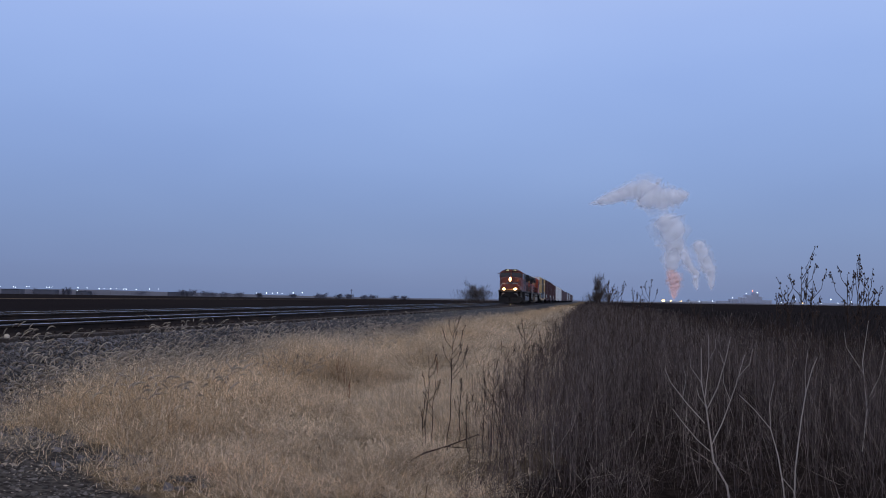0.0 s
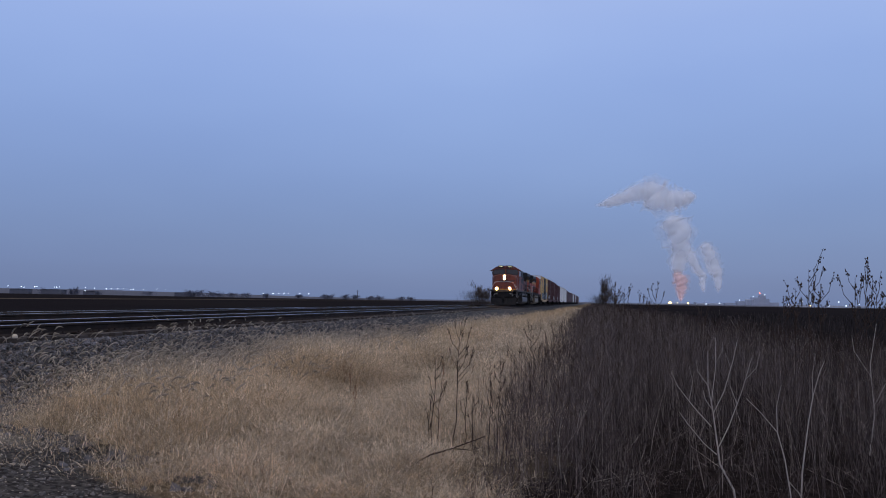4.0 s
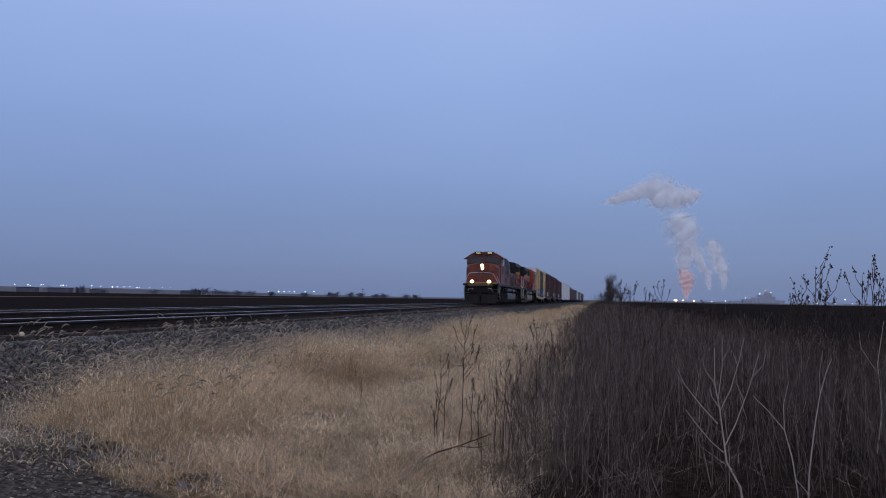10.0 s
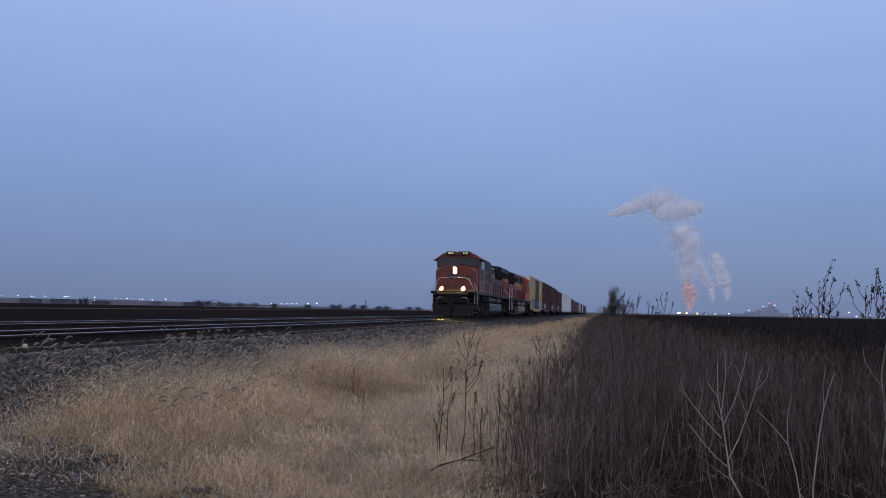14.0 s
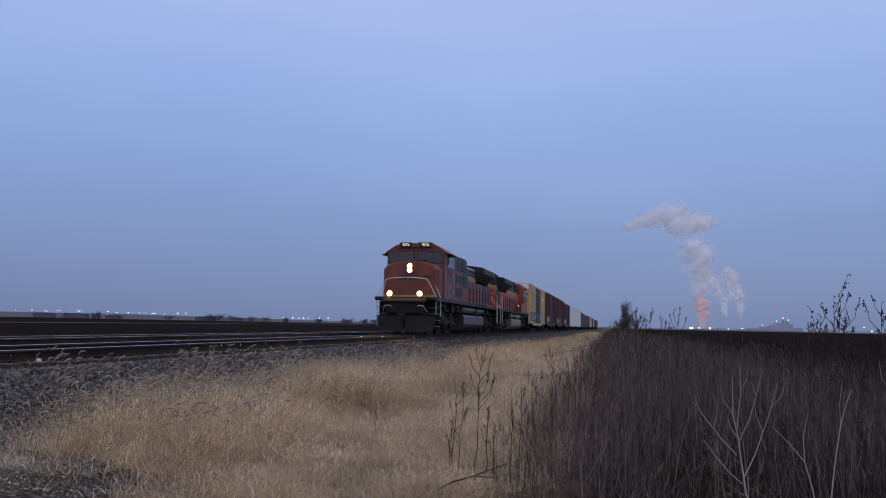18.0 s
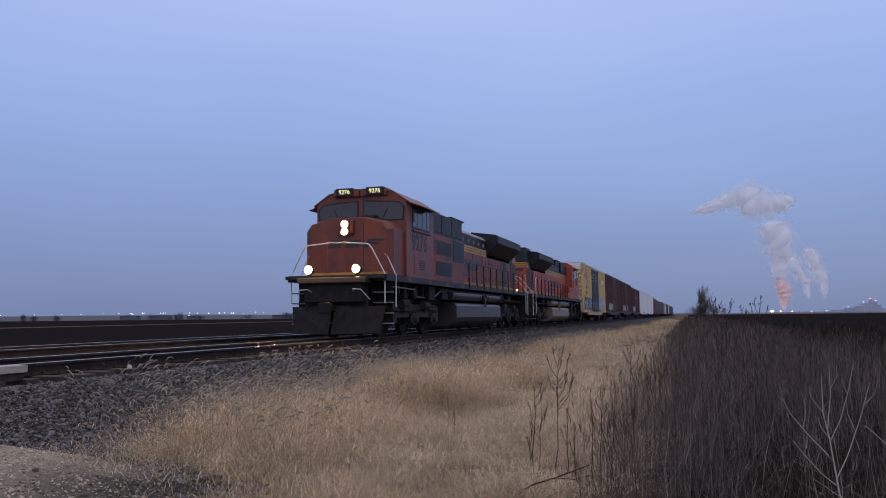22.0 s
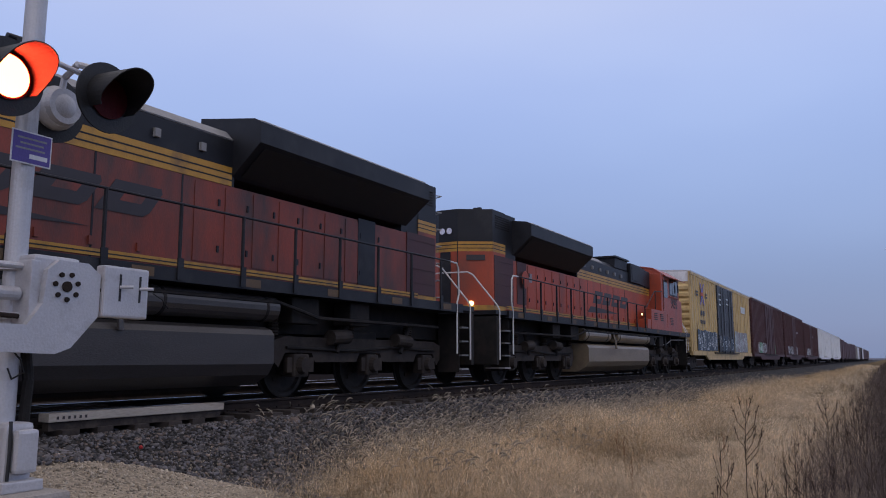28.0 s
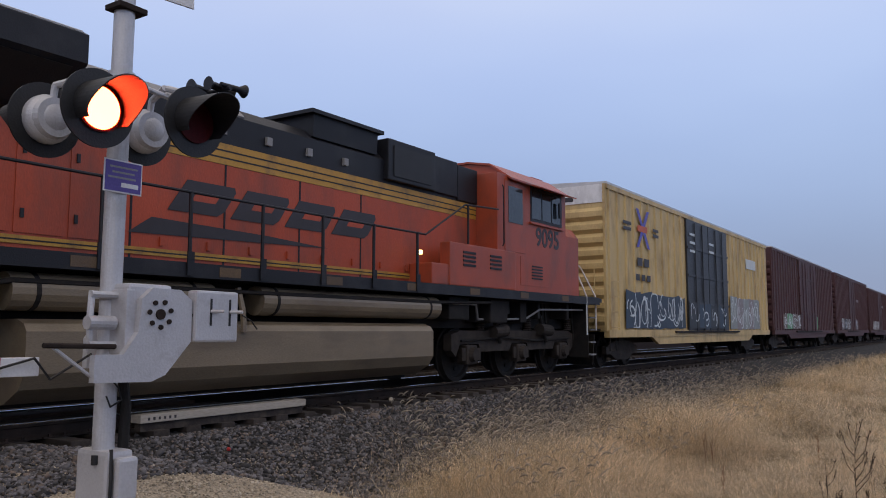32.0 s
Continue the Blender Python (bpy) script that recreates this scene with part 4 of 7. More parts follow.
M_SPRAYW = mat("spray_white", (0.62, 0.68, 0.72), 0.6, vary=0.12, bump=0)
M_SPRAYK = mat("spray_dark", (0.03, 0.04, 0.055), 0.6, vary=0.2, bump=0)
M_SPRAYR = mat("faded_spray", (0.13, 0.09, 0.088), 0.6, vary=0.35, scale=2, bump=0)
M_SPRAYH = mat("spray_haze", (0.26, 0.29, 0.30), 0.6, vary=0.3, scale=2, bump=0)
M_SPRAYB = mat("spray_blue", (0.032, 0.058, 0.095), 0.6, vary=0.2, bump=0)
M_SPRAYG = mat("spray_green", (0.10, 0.30, 0.16), 0.6, vary=0.2, bump=0)
M_SPRAYS = mat("spray_grey", (0.25, 0.22, 0.24), 0.6, vary=0.2, bump=0)


def boxcar(label, body, door, length, top, roof=None, doors=2, ribs=0.42, near=True, end_white=False, split=False):
    """A freight box car; its near end is at y 0, the rail head z 0."""
    C = empty("boxcar", label, "boxcar", "freight cars of the train")
    L, z0, w = length, 0.98, 1.5
    part("body", box(-w, w, 0.03, L - 0.03, z0, top - 0.12, 0.01), body, C)
    part("roof", prism([(-w - 0.03, top - 0.14), (-w - 0.03, top - 0.08), (0, top), (w + 0.03, top - 0.08), (w + 0.03, top - 0.14)], 0.0, L), roof or M_GALV, C, "pale galvanised roof")
    for s in (-1, 1):
        if s < 0 and not near:
            continue
        part("side_sill", box(s * (w - 0.1), s * (w + 0.05), 0.0, L, z0 - 0.16, z0 + 0.04), body, C)
        part("deep_sill", prism([(3.2, z0 - 0.14), (L - 3.2, z0 - 0.14), (L - 3.9, z0 - 0.38), (3.9, z0 - 0.38)], s * (w - 0.06), s * (w + 0.03), axis="x"), body, C)
        part("top_chord", box(s * w, s * (w + 0.04), 0.0, L, top - 0.26, top - 0.14), body, C)
        d0, d1 = L * 0.355, L * 0.355 + (5.1 if doors == 2 else 3.0)
        y = 0.16
        while near and y < L - 0.1:
            if not (d0 - 0.15 < y < d1 + 0.1):
                part("side_rib", prism([(s * w, y - 0.045), (s * w, y + 0.045), (s * (w + 0.045), y + 0.025), (s * (w + 0.045), y - 0.025)], z0 + 0.04, top - 0.26, axis="z"), body, C)
            y += ribs * 1.45
        nd = doors
        dw = (d1 - d0) / nd
        for k in range(nd):
            a, b = d0 + k * dw + 0.03, d0 + (k + 1) * dw - 0.03
            D = part("sliding_door", box(s * (w + 0.01), s * (w + 0.07), a, b, z0 + 0.02, top - 0.28, 0.01), door, C, "sliding door")
            if near:
                for j in range(1, 4):
                    zz = z0 + j * (top - z0 - 0.3) / 4
                    part("door_rib", box(s * (w + 0.07), s * (w + 0.10), a, b, zz - 0.04, zz + 0.04), door, D)
                for j in (0.33, 0.68):
                    part("door_lock_bar", cyl((s * (w + 0.10), a + (b - a) * j, z0), (s * (w + 0.10), a + (b - a) * j, top - 0.35), 0.022, seg=6), door, D)
        part("door_track", box(s * w, s * (w + 0.12), d0 - 1.4, d1 + 1.4, z0 - 0.05, z0 + 0.01), M_UNDER, C)
        if near:
            for k in range(4):
                part("ladder_rung", tube([(s * (w + 0.06), 0.1, z0 + 0.1 + k * 0.4), (s * (w + 0.09), 0.16, z0 + 0.1 + k * 0.4), (s * (w + 0.09), 0.6, z0 + 0.1 + k * 0.4)], 0.012, 5), body, C)
            part("stirrup_step", tube([(s * w, 0.12, z0 - 0.1), (s * w, 0.12, z0 - 0.5), (s * w, 0.55, z0 - 0.5), (s * w, 0.55, z0 - 0.1)], 0.016, 5), M_UNDER, C)
    for y0, y1 in ((0.0, 0.03), (L - 0.03, L)):
        part("end_panel", box(-w, w, y0, y1, z0, top - 0.14), body, C)
    if near:
        n = 9
        for k in range(n):
            zz = z0 + 0.15 + k * (top - z0 - 0.9) / n
            for y, way in ((0.0, -1), (L, 1)):
                part("end_corrugation", prism([(y, zz), (y + way * 0.09, zz + 0.10), (y + way * 0.09, zz + 0.24), (y, zz + 0.34)], -w + 0.06, w - 0.06, axis="x"), body, C, "pressed end corrugation")
        for s in (-1, 1):
            part("corner_post", box(s * (w - 0.06), s * (w + 0.01), -0.07, 0.03, z0, top - 0.14), body, C)
        part("end_grab", tube([(1.2, -0.12, 1.1), (1.2, -0.12, 2.6)], 0.014, 5), body, C)
        part("end_platform", box(0.1, 1.3, -0.3, 0, 1.0, 1.05), M_UNDER, C)
    if end_white:
        part("end_cap", box(-w, w, -0.02, 0.0, top - 0.62, top - 0.14), M_WHITEBOX, C, "white painted end top")
    part("centre_sill", box(-0.35, 0.35, -0.2, L + 0.2, 0.62, 0.95), M_UNDER, C)
    coupler(C, -0.55, -1)
    coupler(C, L + 0.45, 1)
    freight_truck(C, 2.1)
    freight_truck(C, L - 2.1)
    return C


def make_train():
    lead = locomotive("9276", "grimy orange and black six-axle diesel locomotive with lit headlights", M_LAMP, M_HOOD_GRIMY, M_CAB_GRIMY, M_TANK_DARK, 0.74)
    second = locomotive("9095", "orange and black diesel locomotive running long hood first", M_STEEL, M_HOOD_CLEAN, M_CAB_CLEAN, M_TANK_TAN, 0.57)
    ROLLING.append((lead, 0.0, False))
    ROLLING.append((second, 44.47, True))
    y = 44.85
    # the tan car with black doors
    C = boxcar("tan high-cube boxcar with black doors and graffiti along its base", M_TANBOX, M_BLACKDOOR, 19.0, 4.97, end_white=True)
    for s in (-1, 1):
        x = s * 1.548
        for sg, m in ((1, M_BLUEX), (-1, M_BLUEX)):
            a = (2.1, 3.35) if sg > 0 else (2.1, 4.45)
            b = (3.0, 4.45) if sg > 0 else (3.0, 3.35)
            part("emblem_bar", prism([a, (a[0] + 0.2, a[1]), (b[0] + 0.2, b[1]), b], x + s * 0.002 * (1 if sg > 0 else 2), x + s * (0.003 + 0.002 * (1 if sg > 0 else 2)), axis="x"), m, C)
        part("emblem_bar", prism([(2.2, 3.80), (3.0, 3.80), (3.0, 3.98), (2.2, 3.98)], x + s * 0.006, x + s * 0.008, axis="x"), M_ORANGEX, C)
        for k in range(2):
            part("stencil_bar", box(x, x + s * 0.004, 2.15 + k * 0.55, 2.55 + k * 0.55, 2.82, 3.05), M_BARS, C)
        for k in range(3):
            part("stencil_bar", box(x, x + s * 0.004, 2.0 + k * 0.45, 2.3 + k * 0.45, 2.40, 2.58), M_BARS, C)
        for k in range(4):
            part("stencil_bar", box(x, x + s * 0.004, 1.1 if k < 2 else 3.5, 1.7 if k < 2 else 4.0, 3.75 + (k % 2) * 0.16, 3.84 + (k % 2) * 0.16), M_BARS, C)
        part("stencil_bar", box(x, x + s * 0.004, 14.9, 16.6, 3.55, 3.95), M_SPRAYW, C)
        for k in range(5):
            part("door_stencil", box(s * 1.6005, s * 1.604, 7.0 + (k % 2) * 2.3, 7.6 + (k % 2) * 2.3, 3.6 + k * 0.14, 3.68 + k * 0.14), M_SPRAYW, C)
        graffiti(C, s, 1.2, 6.4, 1.02, 2.14, (M_SPRAYB,), 11, x)
        graffiti(C, s, 6.75, 11.5, 1.05, 1.95, (M_SPRAYK, M_SPRAYB), 12, s * 1.602, 3)
        graffiti(C, s, 12.2, 17.0, 1.02, 2.35, (M_SPRAYH, M_SPRAYS), 13, x)
    part("end_stencil", box(-0.9, 0.6, -0.026, -0.02, 4.42, 4.54), M_BARS, C)
    ROLLING.append((C, y, False))
    y = 65.0
    for k, (ln, top, seed, gap) in enumerate(((18.5, 5.04, 21, 1.5), (18.2, 5.0, 22, 1.5), (19.9, 4.84, 23, 1.5))):
        C = boxcar("dark brown-red boxcar with a rusty side and some graffiti", M_BROWNBOX, M_BROWNBOX, ln, top, roof=M_GALV if k != 1 else M_BROWNBOX, doors=1 + (k == 0))
        cols = ((M_SPRAYR, M_SPRAYG, M_SPRAYR), (M_SPRAYR, M_SPRAYK), (M_SPRAYR, M_SPRAYS))[k]
        graffiti(C, 1, 2.0, 2.0 + (10, 9, 8)[k], 1.05, 1.9, cols, seed, 1.548, 8)
        for j in range(3):
            part("stencil_bar", box(1.546, 1.55, 10.5 + j * 0.5, 10.85 + j * 0.5, 3.2, 3.4), M_SPRAYS, C)
        ROLLING.append((C, y, False))
        y += ln + gap
    for k in range(2):
        C = boxcar("white insulated boxcar with plain sides", M_WHITEBOX, M_WHITEBOX, 27.4, 4.86, doors=1, near=True, ribs=1.4)
        ROLLING.append((C, y, False))
        y += 27.4 + 1.5
    looks = [(M_BROWNBOX, "dark brown-red boxcar far down the train"), (M_BROWNBOX, "dark brown-red boxcar far down the train"), (M_BROWNBOX, "dark brown-red boxcar far down the train"), (M_BROWNBOX, "dark brown-red boxcar far down the train"), (M_BROWNBOX, "dark brown-red boxcar far down the train"), (M_TANK_TAN, "grey covered freight car far down the train"),
             (M_WHITEBOX, "pale boxcar far down the train"), (M_BROWNBOX, "dark brown-red boxcar far down the train"), (M_UNDER, "dark freight car far down the train"), (M_WHITEBOX, "pale boxcar far down the train")]
    for k in range(16):
        m, lab = looks[k % len(looks)]
        C = boxcar(lab, m, m, 15.6, (4.7, 4.5, 4.3, 4.6)[k % 4], doors=1, near=False)
        ROLLING.append((C, y, False))
        y += 15.6 + 1.25


make_train()

# ---- ties, crossing planks ----
def make_ties():
    bm = box(-1.30, 1.30, -0.115, 0.115, -0.17, 0.0, 0.012)
    me = bpy.data.meshes.new("tie")
    bm.to_mesh(me), bm.free()
    me.materials.append(M_TIE)
    bm = box(-0.10, 0.10, -0.16, 0.16, 0.0, 0.018)
    for dx in (-0.08, 0.08):
        for dy in (-0.09, 0.09):
            box(dx - 0.012, dx + 0.012, dy - 0.012, dy + 0.012, 0.018, 0.045, 0, bm)
    plate = bpy.data.meshes.new("tie_plate")
    bm.to_mesh(plate), bm.free()
    plate.materials.append(M_RAILSIDE)
    rnd = random.Random(5)
    for k in range(290):
        y = -10.3 + k * 0.515
        t = share("tie", me, BED, pose(TRACK_X + rnd.uniform(-0.05, 0.06), y, RAIL_Z - 0.178 + rnd.uniform(-0.006, 0.004), 0, 0, rnd.uniform(-0.9, 0.9)))
        if 2 < y < 34:
            share("tie_plate", plate, t, pose(0.7525, 0, 0))
    # the far track's ties stay hidden behind the near rails
    verts, loops, sizes = [], [], []
    for k in range(300):
        y, z = -10 + k * 0.515, RAIL_Z - 0.178
        o = len(verts)
        for dy in (-0.11, 0.11):
            for zz in (z - 0.1, z):
                for dx in (-1.3, 1.3):
                    verts.append((TRACK2_X + dx, y + dy, zz))
        for f in ((0, 1, 3, 2), (4, 6, 7, 5), (2, 3, 7, 6), (1, 5, 7, 3), (0, 2, 6, 4)):
            loops += [o + i for i in f]
            sizes.append(4)
    mesh_from("far_track_ties", verts, loops, sizes, M_TIE, "row of dark wooden ties of the far track", "ties")


make_ties()

for x0, x1, y0, y1, z1, lab in ((-8.66, -8.47, 5.92, 8.70, 0.765, "pale weathered timber plank beside the rail"),
                                (-9.52, -9.06, 3.2, 7.9, 0.735, "worn brown timber plank between the rails"),
                                (-10.36, -9.92, 3.2, 7.9, 0.735, "worn brown timber plank between the rails"),
                                (-11.02, -10.58, 3.0, 8.3, 0.745, "orange-brown timber plank beside the rail")):
    p = tagged(link(box(x0, x1, y0, y1, z1 - 0.10, z1, 0.012), "crossing_plank", M_WOOD if x0 == -8.66 else M_PLANKBROWN), lab, "plank", "crossing planks")
    part("shim", box(x0 + 0.04, x1 - 0.04, y0 + 0.03, y1 - 0.03, 0.565, z1 - 0.10), M_TIE, p)
    if x0 == -8.66:
        for k in range(6):
            part("stencil_bar", box(x1, x1 + 0.003, y0 + 0.1 + k * 0.075, y0 + 0.13 + k * 0.075, z1 - 0.07, z1 - 0.035), M_BARS, p)


# ---- loose stones ----
def scatter_stones(name, xs, ys, zs, size, material, label, category, seed, squash=0.7, faces="ico"):
    rng = np.random.default_rng(seed)
    bm = bmesh.new()
    if faces == "ico":
        bmesh.ops.create_icosphere(bm, subdivisions=1, radius=1)
    else:
        bmesh.ops.create_cone(bm, cap_ends=True, segments=4, radius1=1, radius2=0.5, depth=1.2)
    bv = np.array([v.co[:] for v in bm.verts])
    bm.verts.index_update()
    bf = [[v.index for v in f.verts] for f in bm.faces]
    bm.free()
    n = len(xs)
    s = size * np.exp(rng.normal(0, 0.32, n))[:, None, None]
    stretch = rng.uniform(0.65, 1.25, (n, 1, 3)) * np.array([1, 1, squash])
    v = bv[None] * (1 + rng.normal(0, 0.27, (n, len(bv), 1))) * stretch
    a, b = rng.uniform(0, 2 * np.pi, n), rng.normal(0, 0.5, n)
    ca, sa, cb, sb = np.cos(a)[:, None], np.sin(a)[:, None], np.cos(b)[:, None], np.sin(b)[:, None]
    x, y, z = v[..., 0], v[..., 1], v[..., 2]
    y, z = y * cb - z * sb, y * sb + z * cb
    x, y = x * ca - y * sa, x * sa + y * ca
    v = np.stack([x, y, z], -1) * s + np.stack([xs, ys, zs], -1)[:, None, :]
    flat = np.concatenate(bf)
    loops = (np.arange(n)[:, None] * len(bv) + flat[None]).ravel()
    sizes = np.tile([len(f) for f in bf], n)
    return mesh_from(name, v.reshape(-1, 3), loops, sizes, material, label, category)


def bed_z(x):
    return np.clip((-6.3 - x) / 1.65, 0, 1) * (BED_Z + 0.05) - 0.05


def make_stones():
    rng = np.random.default_rng(3)
    xs, ys = rng.uniform(-8.30, -6.0, 46000), 3 + rng.beta(1.0, 2.4, 46000) * 34
    xs[:3500] = rng.uniform(-6.6, -4.9, 3500)
    ys[:3500] = rng.uniform(6.2, 18, 3500)
    zs = np.maximum(bed_z(xs), [ground_z(a, b) for a, b in zip(xs, ys)]) + rng.uniform(-0.012, 0.02, len(xs))
    cut = rng.uniform(0, 1, len(xs))
    for lo, hi, nm, m, shape, sd in ((0.0, 0.45, "ballast_stones", M_STONE, "ico", 4), (0.45, 0.8, "ballast_stones", M_STONE, "cone", 14), (0.8, 1.0, "brown_ballast_stones", M_STONEWARM, "cone", 15)):
        sel = (cut >= lo) & (cut < hi)
        scatter_stones(nm, xs[sel], ys[sel], zs[sel], 0.0205 if shape == "ico" else 0.022, m, "loose crushed stones on the track bed", "stones", sd, faces=shape)
    xs, ys = rng.uniform(-13.5, -8.6, 7000), rng.uniform(2, 30, 7000)
    scatter_stones("crib_stones", xs, ys, np.full(7000, BED_Z - 0.01), 0.034, M_STONE, "grey crushed stones between the ties", "stones", 5)
    xs, ys = rng.uniform(-8.2, -1.6, 26000), rng.uniform(2.2, 7.8, 26000)
    edge = ys + 0.52 * (xs + 2.6) + rng.normal(0, 0.22, len(xs))
    edge = edge + 0.85 * np.clip(xs + 3.9, 0, 1)
    keep = (edge < 5.0) & (xs > -7.4) & (xs < -3.9 + rng.normal(0, 0.5, len(xs)))
    xs, ys = xs[keep], ys[keep]
    zs = np.array([max(ground_z(a, b), float(bed_z(a))) for a, b in zip(xs, ys)])
    scatter_stones("gravel_stones", xs, ys, zs, 0.0105, M_GRAVELST, "tan road gravel", "gravel", 6, faces="cone")
    xs, ys = rng.uniform(-5.0, -1.0, 15000), rng.uniform(3.6, 7.0, 15000)
    edge = ys + 0.52 * (xs + 2.6) + 0.85 * np.clip(xs + 3.9, 0, 1) + rng.normal(0, 0.12, len(xs))
    keep = (edge < 5.35) & (xs > -3.9 + rng.normal(0, 0.35, len(xs)))
    xs, ys = xs[keep], ys[keep]
    zs = np.array([ground_z(a, b) for a, b in zip(xs, ys)]) - 0.002
    scatter_stones("dirt_stones", xs, ys, zs, 0.0105, M_DIRTST, "small stones and clods in the bare dirt", "stones", 12)
    k = rng.uniform(0, 1, 700)
    xs, ys = -6.6 + 4.2 * k + rng.normal(0, 0.12, 700), 7.35 - 2.2 * k + rng.normal(0, 0.25, 700)
    zs = np.array([ground_z(a, b) for a, b in zip(xs, ys)])
    scatter_stones("edge_stones", xs, ys, zs, 0.026, M_STONE, "dark stones strewn at the edge of the gravel", "stones", 8)


make_stones()
red = bmesh.new()
bmesh.ops.create_icosphere(red, subdivisions=2, radius=0.024)
for v_ in red.verts:
    v_.co *= 1 + 0.25 * noise.noise(v_.co * 30)
ob_ = tagged(link(red, "red_rock", M_RED), "small red rock among the ballast", "rock")
ob_.matrix_basis = pose(-7.45, 6.35, 0.41)
pale = bmesh.new()
bmesh.ops.create_icosphere(pale, subdivisions=2, radius=0.042)
for v_ in pale.verts:
    v_.co *= 1 + 0.25 * noise.noise(v_.co * 20)
ob_ = tagged(link(pale, "pale_rock", M_GRAVELST), "pale rock lying on the end of a tie", "rock")
ob_.matrix_basis = pose(-8.53, 10.82, 0.60)

# ---- crossing signal ----
MX, MY = -5.05, 3.17
FLASH = []       # (element, lit first)


def make_signal():
    gz = 0.42
    S = empty("crossing_signal", "grey railway crossing mast with flashing red lamps and gate machine", "crossing signal", m=pose(MX, MY - 0.035, gz, -0.5))

    def P(name, bm, m, label="", parent=None, smooth=False):
        ob = link(bm, name, m, smooth)
        ob.data.transform(Matrix.Translation((-MX, -MY, -gz)))
        ob.parent = parent or S
        return tagged(ob, label)

    P("foundation", box(MX - 0.42, MX + 0.40, MY - 0.45, MY + 0.24, gz - 0.5, 0.57, 0.03), M_CONCRETE, "rough concrete foundation")
    base = P("junction_box", box(MX - 0.17, MX + 0.17, MY - 0.08, MY + 0.11, 0.63, 0.99, 0.03), M_MAST, "cast junction box base")
    P("base_flange", box(MX - 0.22, MX + 0.24, MY - 0.13, MY + 0.15, 0.57, 0.64, 0.012), M_MAST, "", base)
    P("box_door", box(MX + 0.17, MX + 0.24, MY - 0.045, MY + 0.10, 0.68, 0.95, 0.025), M_MAST, "small cover with a peeling patch", base)
    P("door_seam", tube([(MX + 0.185, MY - 0.065, 0.62), (MX + 0.185, MY - 0.06, 0.82), (MX + 0.16, MY - 0.05, 1.0)], 0.012, 6), M_SIGNBLACK, "", base)
    P("hinge", cyl((MX + 0.05, MY - 0.09, 0.9), (MX + 0.05, MY - 0.09, 0.96), 0.022), M_SIGNBLACK, "", base)
    P("mast", cyl((MX, MY, 0.95), (MX, MY, 5.55), 0.070, 0.068, 24), M_MAST, "pale grey steel mast")
    P("conduit", tube([(MX + 0.05, MY + 0.11, 0.98), (MX + 0.05, MY + 0.12, 1.25), (MX + 0.02, MY + 0.10, 1.5)], 0.035, 10), M_UNDER, "dark flexible conduit")
    P("cable", tube([(MX + 0.075, MY - 0.03, 1.45), (MX + 0.09, MY + 0.03, 1.38), (MX + 0.085, MY + 0.06, 1.30), (MX + 0.085, MY - 0.02, 1.26), (MX + 0.08, MY - 0.05, 1.33)], 0.006, 5), M_SIGNBLACK)
    # gate machine
    plate = [(2.90, 1.43), (3.31, 1.42), (3.42, 1.46), (3.62, 1.68), (3.62, 1.96), (3.52, 2.03), (3.30, 2.03), (3.22, 1.96), (3.20, 1.74), (3.10, 1.60), (2.90, 1.60)]
    P("gate_arm_casting", prism(plate, MX + 0.22, MX + 0.27, axis="x"), M_MAST, "light grey gate casting")
    P("gate_arm_casting_rear", prism([(3.15, 1.5), (3.55, 1.5), (3.55, 1.7), (3.3, 1.9), (3.15, 1.7)], MX - 0.25, MX - 0.20, axis="x"), M_MAST)
    P("gate_machine_box", box(MX + 0.02, MX + 0.22, MY - 0.02, MY + 0.32, 1.55, 2.06, 0.025), M_MAST, "gate machine housing")
    P("machine_ribs", box(MX + 0.04, MX + 0.225, MY - 0.035, MY + 0.03, 1.60, 2.02, 0.01), M_MAST)
    hub = P("hub", cyl((MX + 0.27, 3.36, 1.86), (MX + 0.285, 3.36, 1.86), 0.035, seg=12), M_RAILSIDE, "rusty hub bolt")
    for k in range(7):
        a = 2 * math.pi * k / 7 + 0.3
        P("hub_bolt", cyl((MX + 0.27, 3.36 + 0.085 * math.cos(a), 1.86 + 0.085 * math.sin(a)), (MX + 0.283, 3.36 + 0.085 * math.cos(a), 1.86 + 0.085 * math.sin(a)), 0.017, seg=8), M_RAILSIDE)
    P("link_bolt", cyl((MX + 0.25, 3.61, 1.86), (MX + 0.25, 3.68, 1.86), 0.018), M_RAILSIDE)
    cw = P("counterweight", box(MX + 0.20, MX + 0.30, 3.63, 4.01, 1.675, 2.035, 0.018), M_MAST, "flat counterweight plate")
    for dy in (3.76, 3.93):
        P("slot", box(MX + 0.30, MX + 0.304, dy - 0.008, dy + 0.008, 1.79, 1.98), M_SIGNBLACK, "", cw)
        P("stud", cyl((MX + 0.30, dy, 1.89), (MX + 0.38, dy + 0.05, 1.89), 0.012), M_MAST, "", cw)
    P("whip_wire", tube([(MX + 0.30, 4.05, 1.87), (MX + 0.30, 4.14, 1.83), (MX + 0.30, 4.20, 1.77)], 0.005, 5), M_SIGNBLACK)
    for z in (1.66, 1.98):
        P("clamp", cyl((MX, MY, z - 0.02), (MX, MY, z + 0.02), 0.095, seg=18), M_MAST)
        P("clamp_rod", tube([(MX + 0.12, MY - 0.22, z), (MX + 0.12, MY + 0.04, z)], 0.022, 8), M_MAST)
    P("side_bracket", tube([(MX + 0.10, MY - 0.2, 2.0), (MX + 0.12, MY - 0.22, 1.82), (MX + 0.10, MY - 0.2, 1.66)], 0.022, 8), M_MAST)
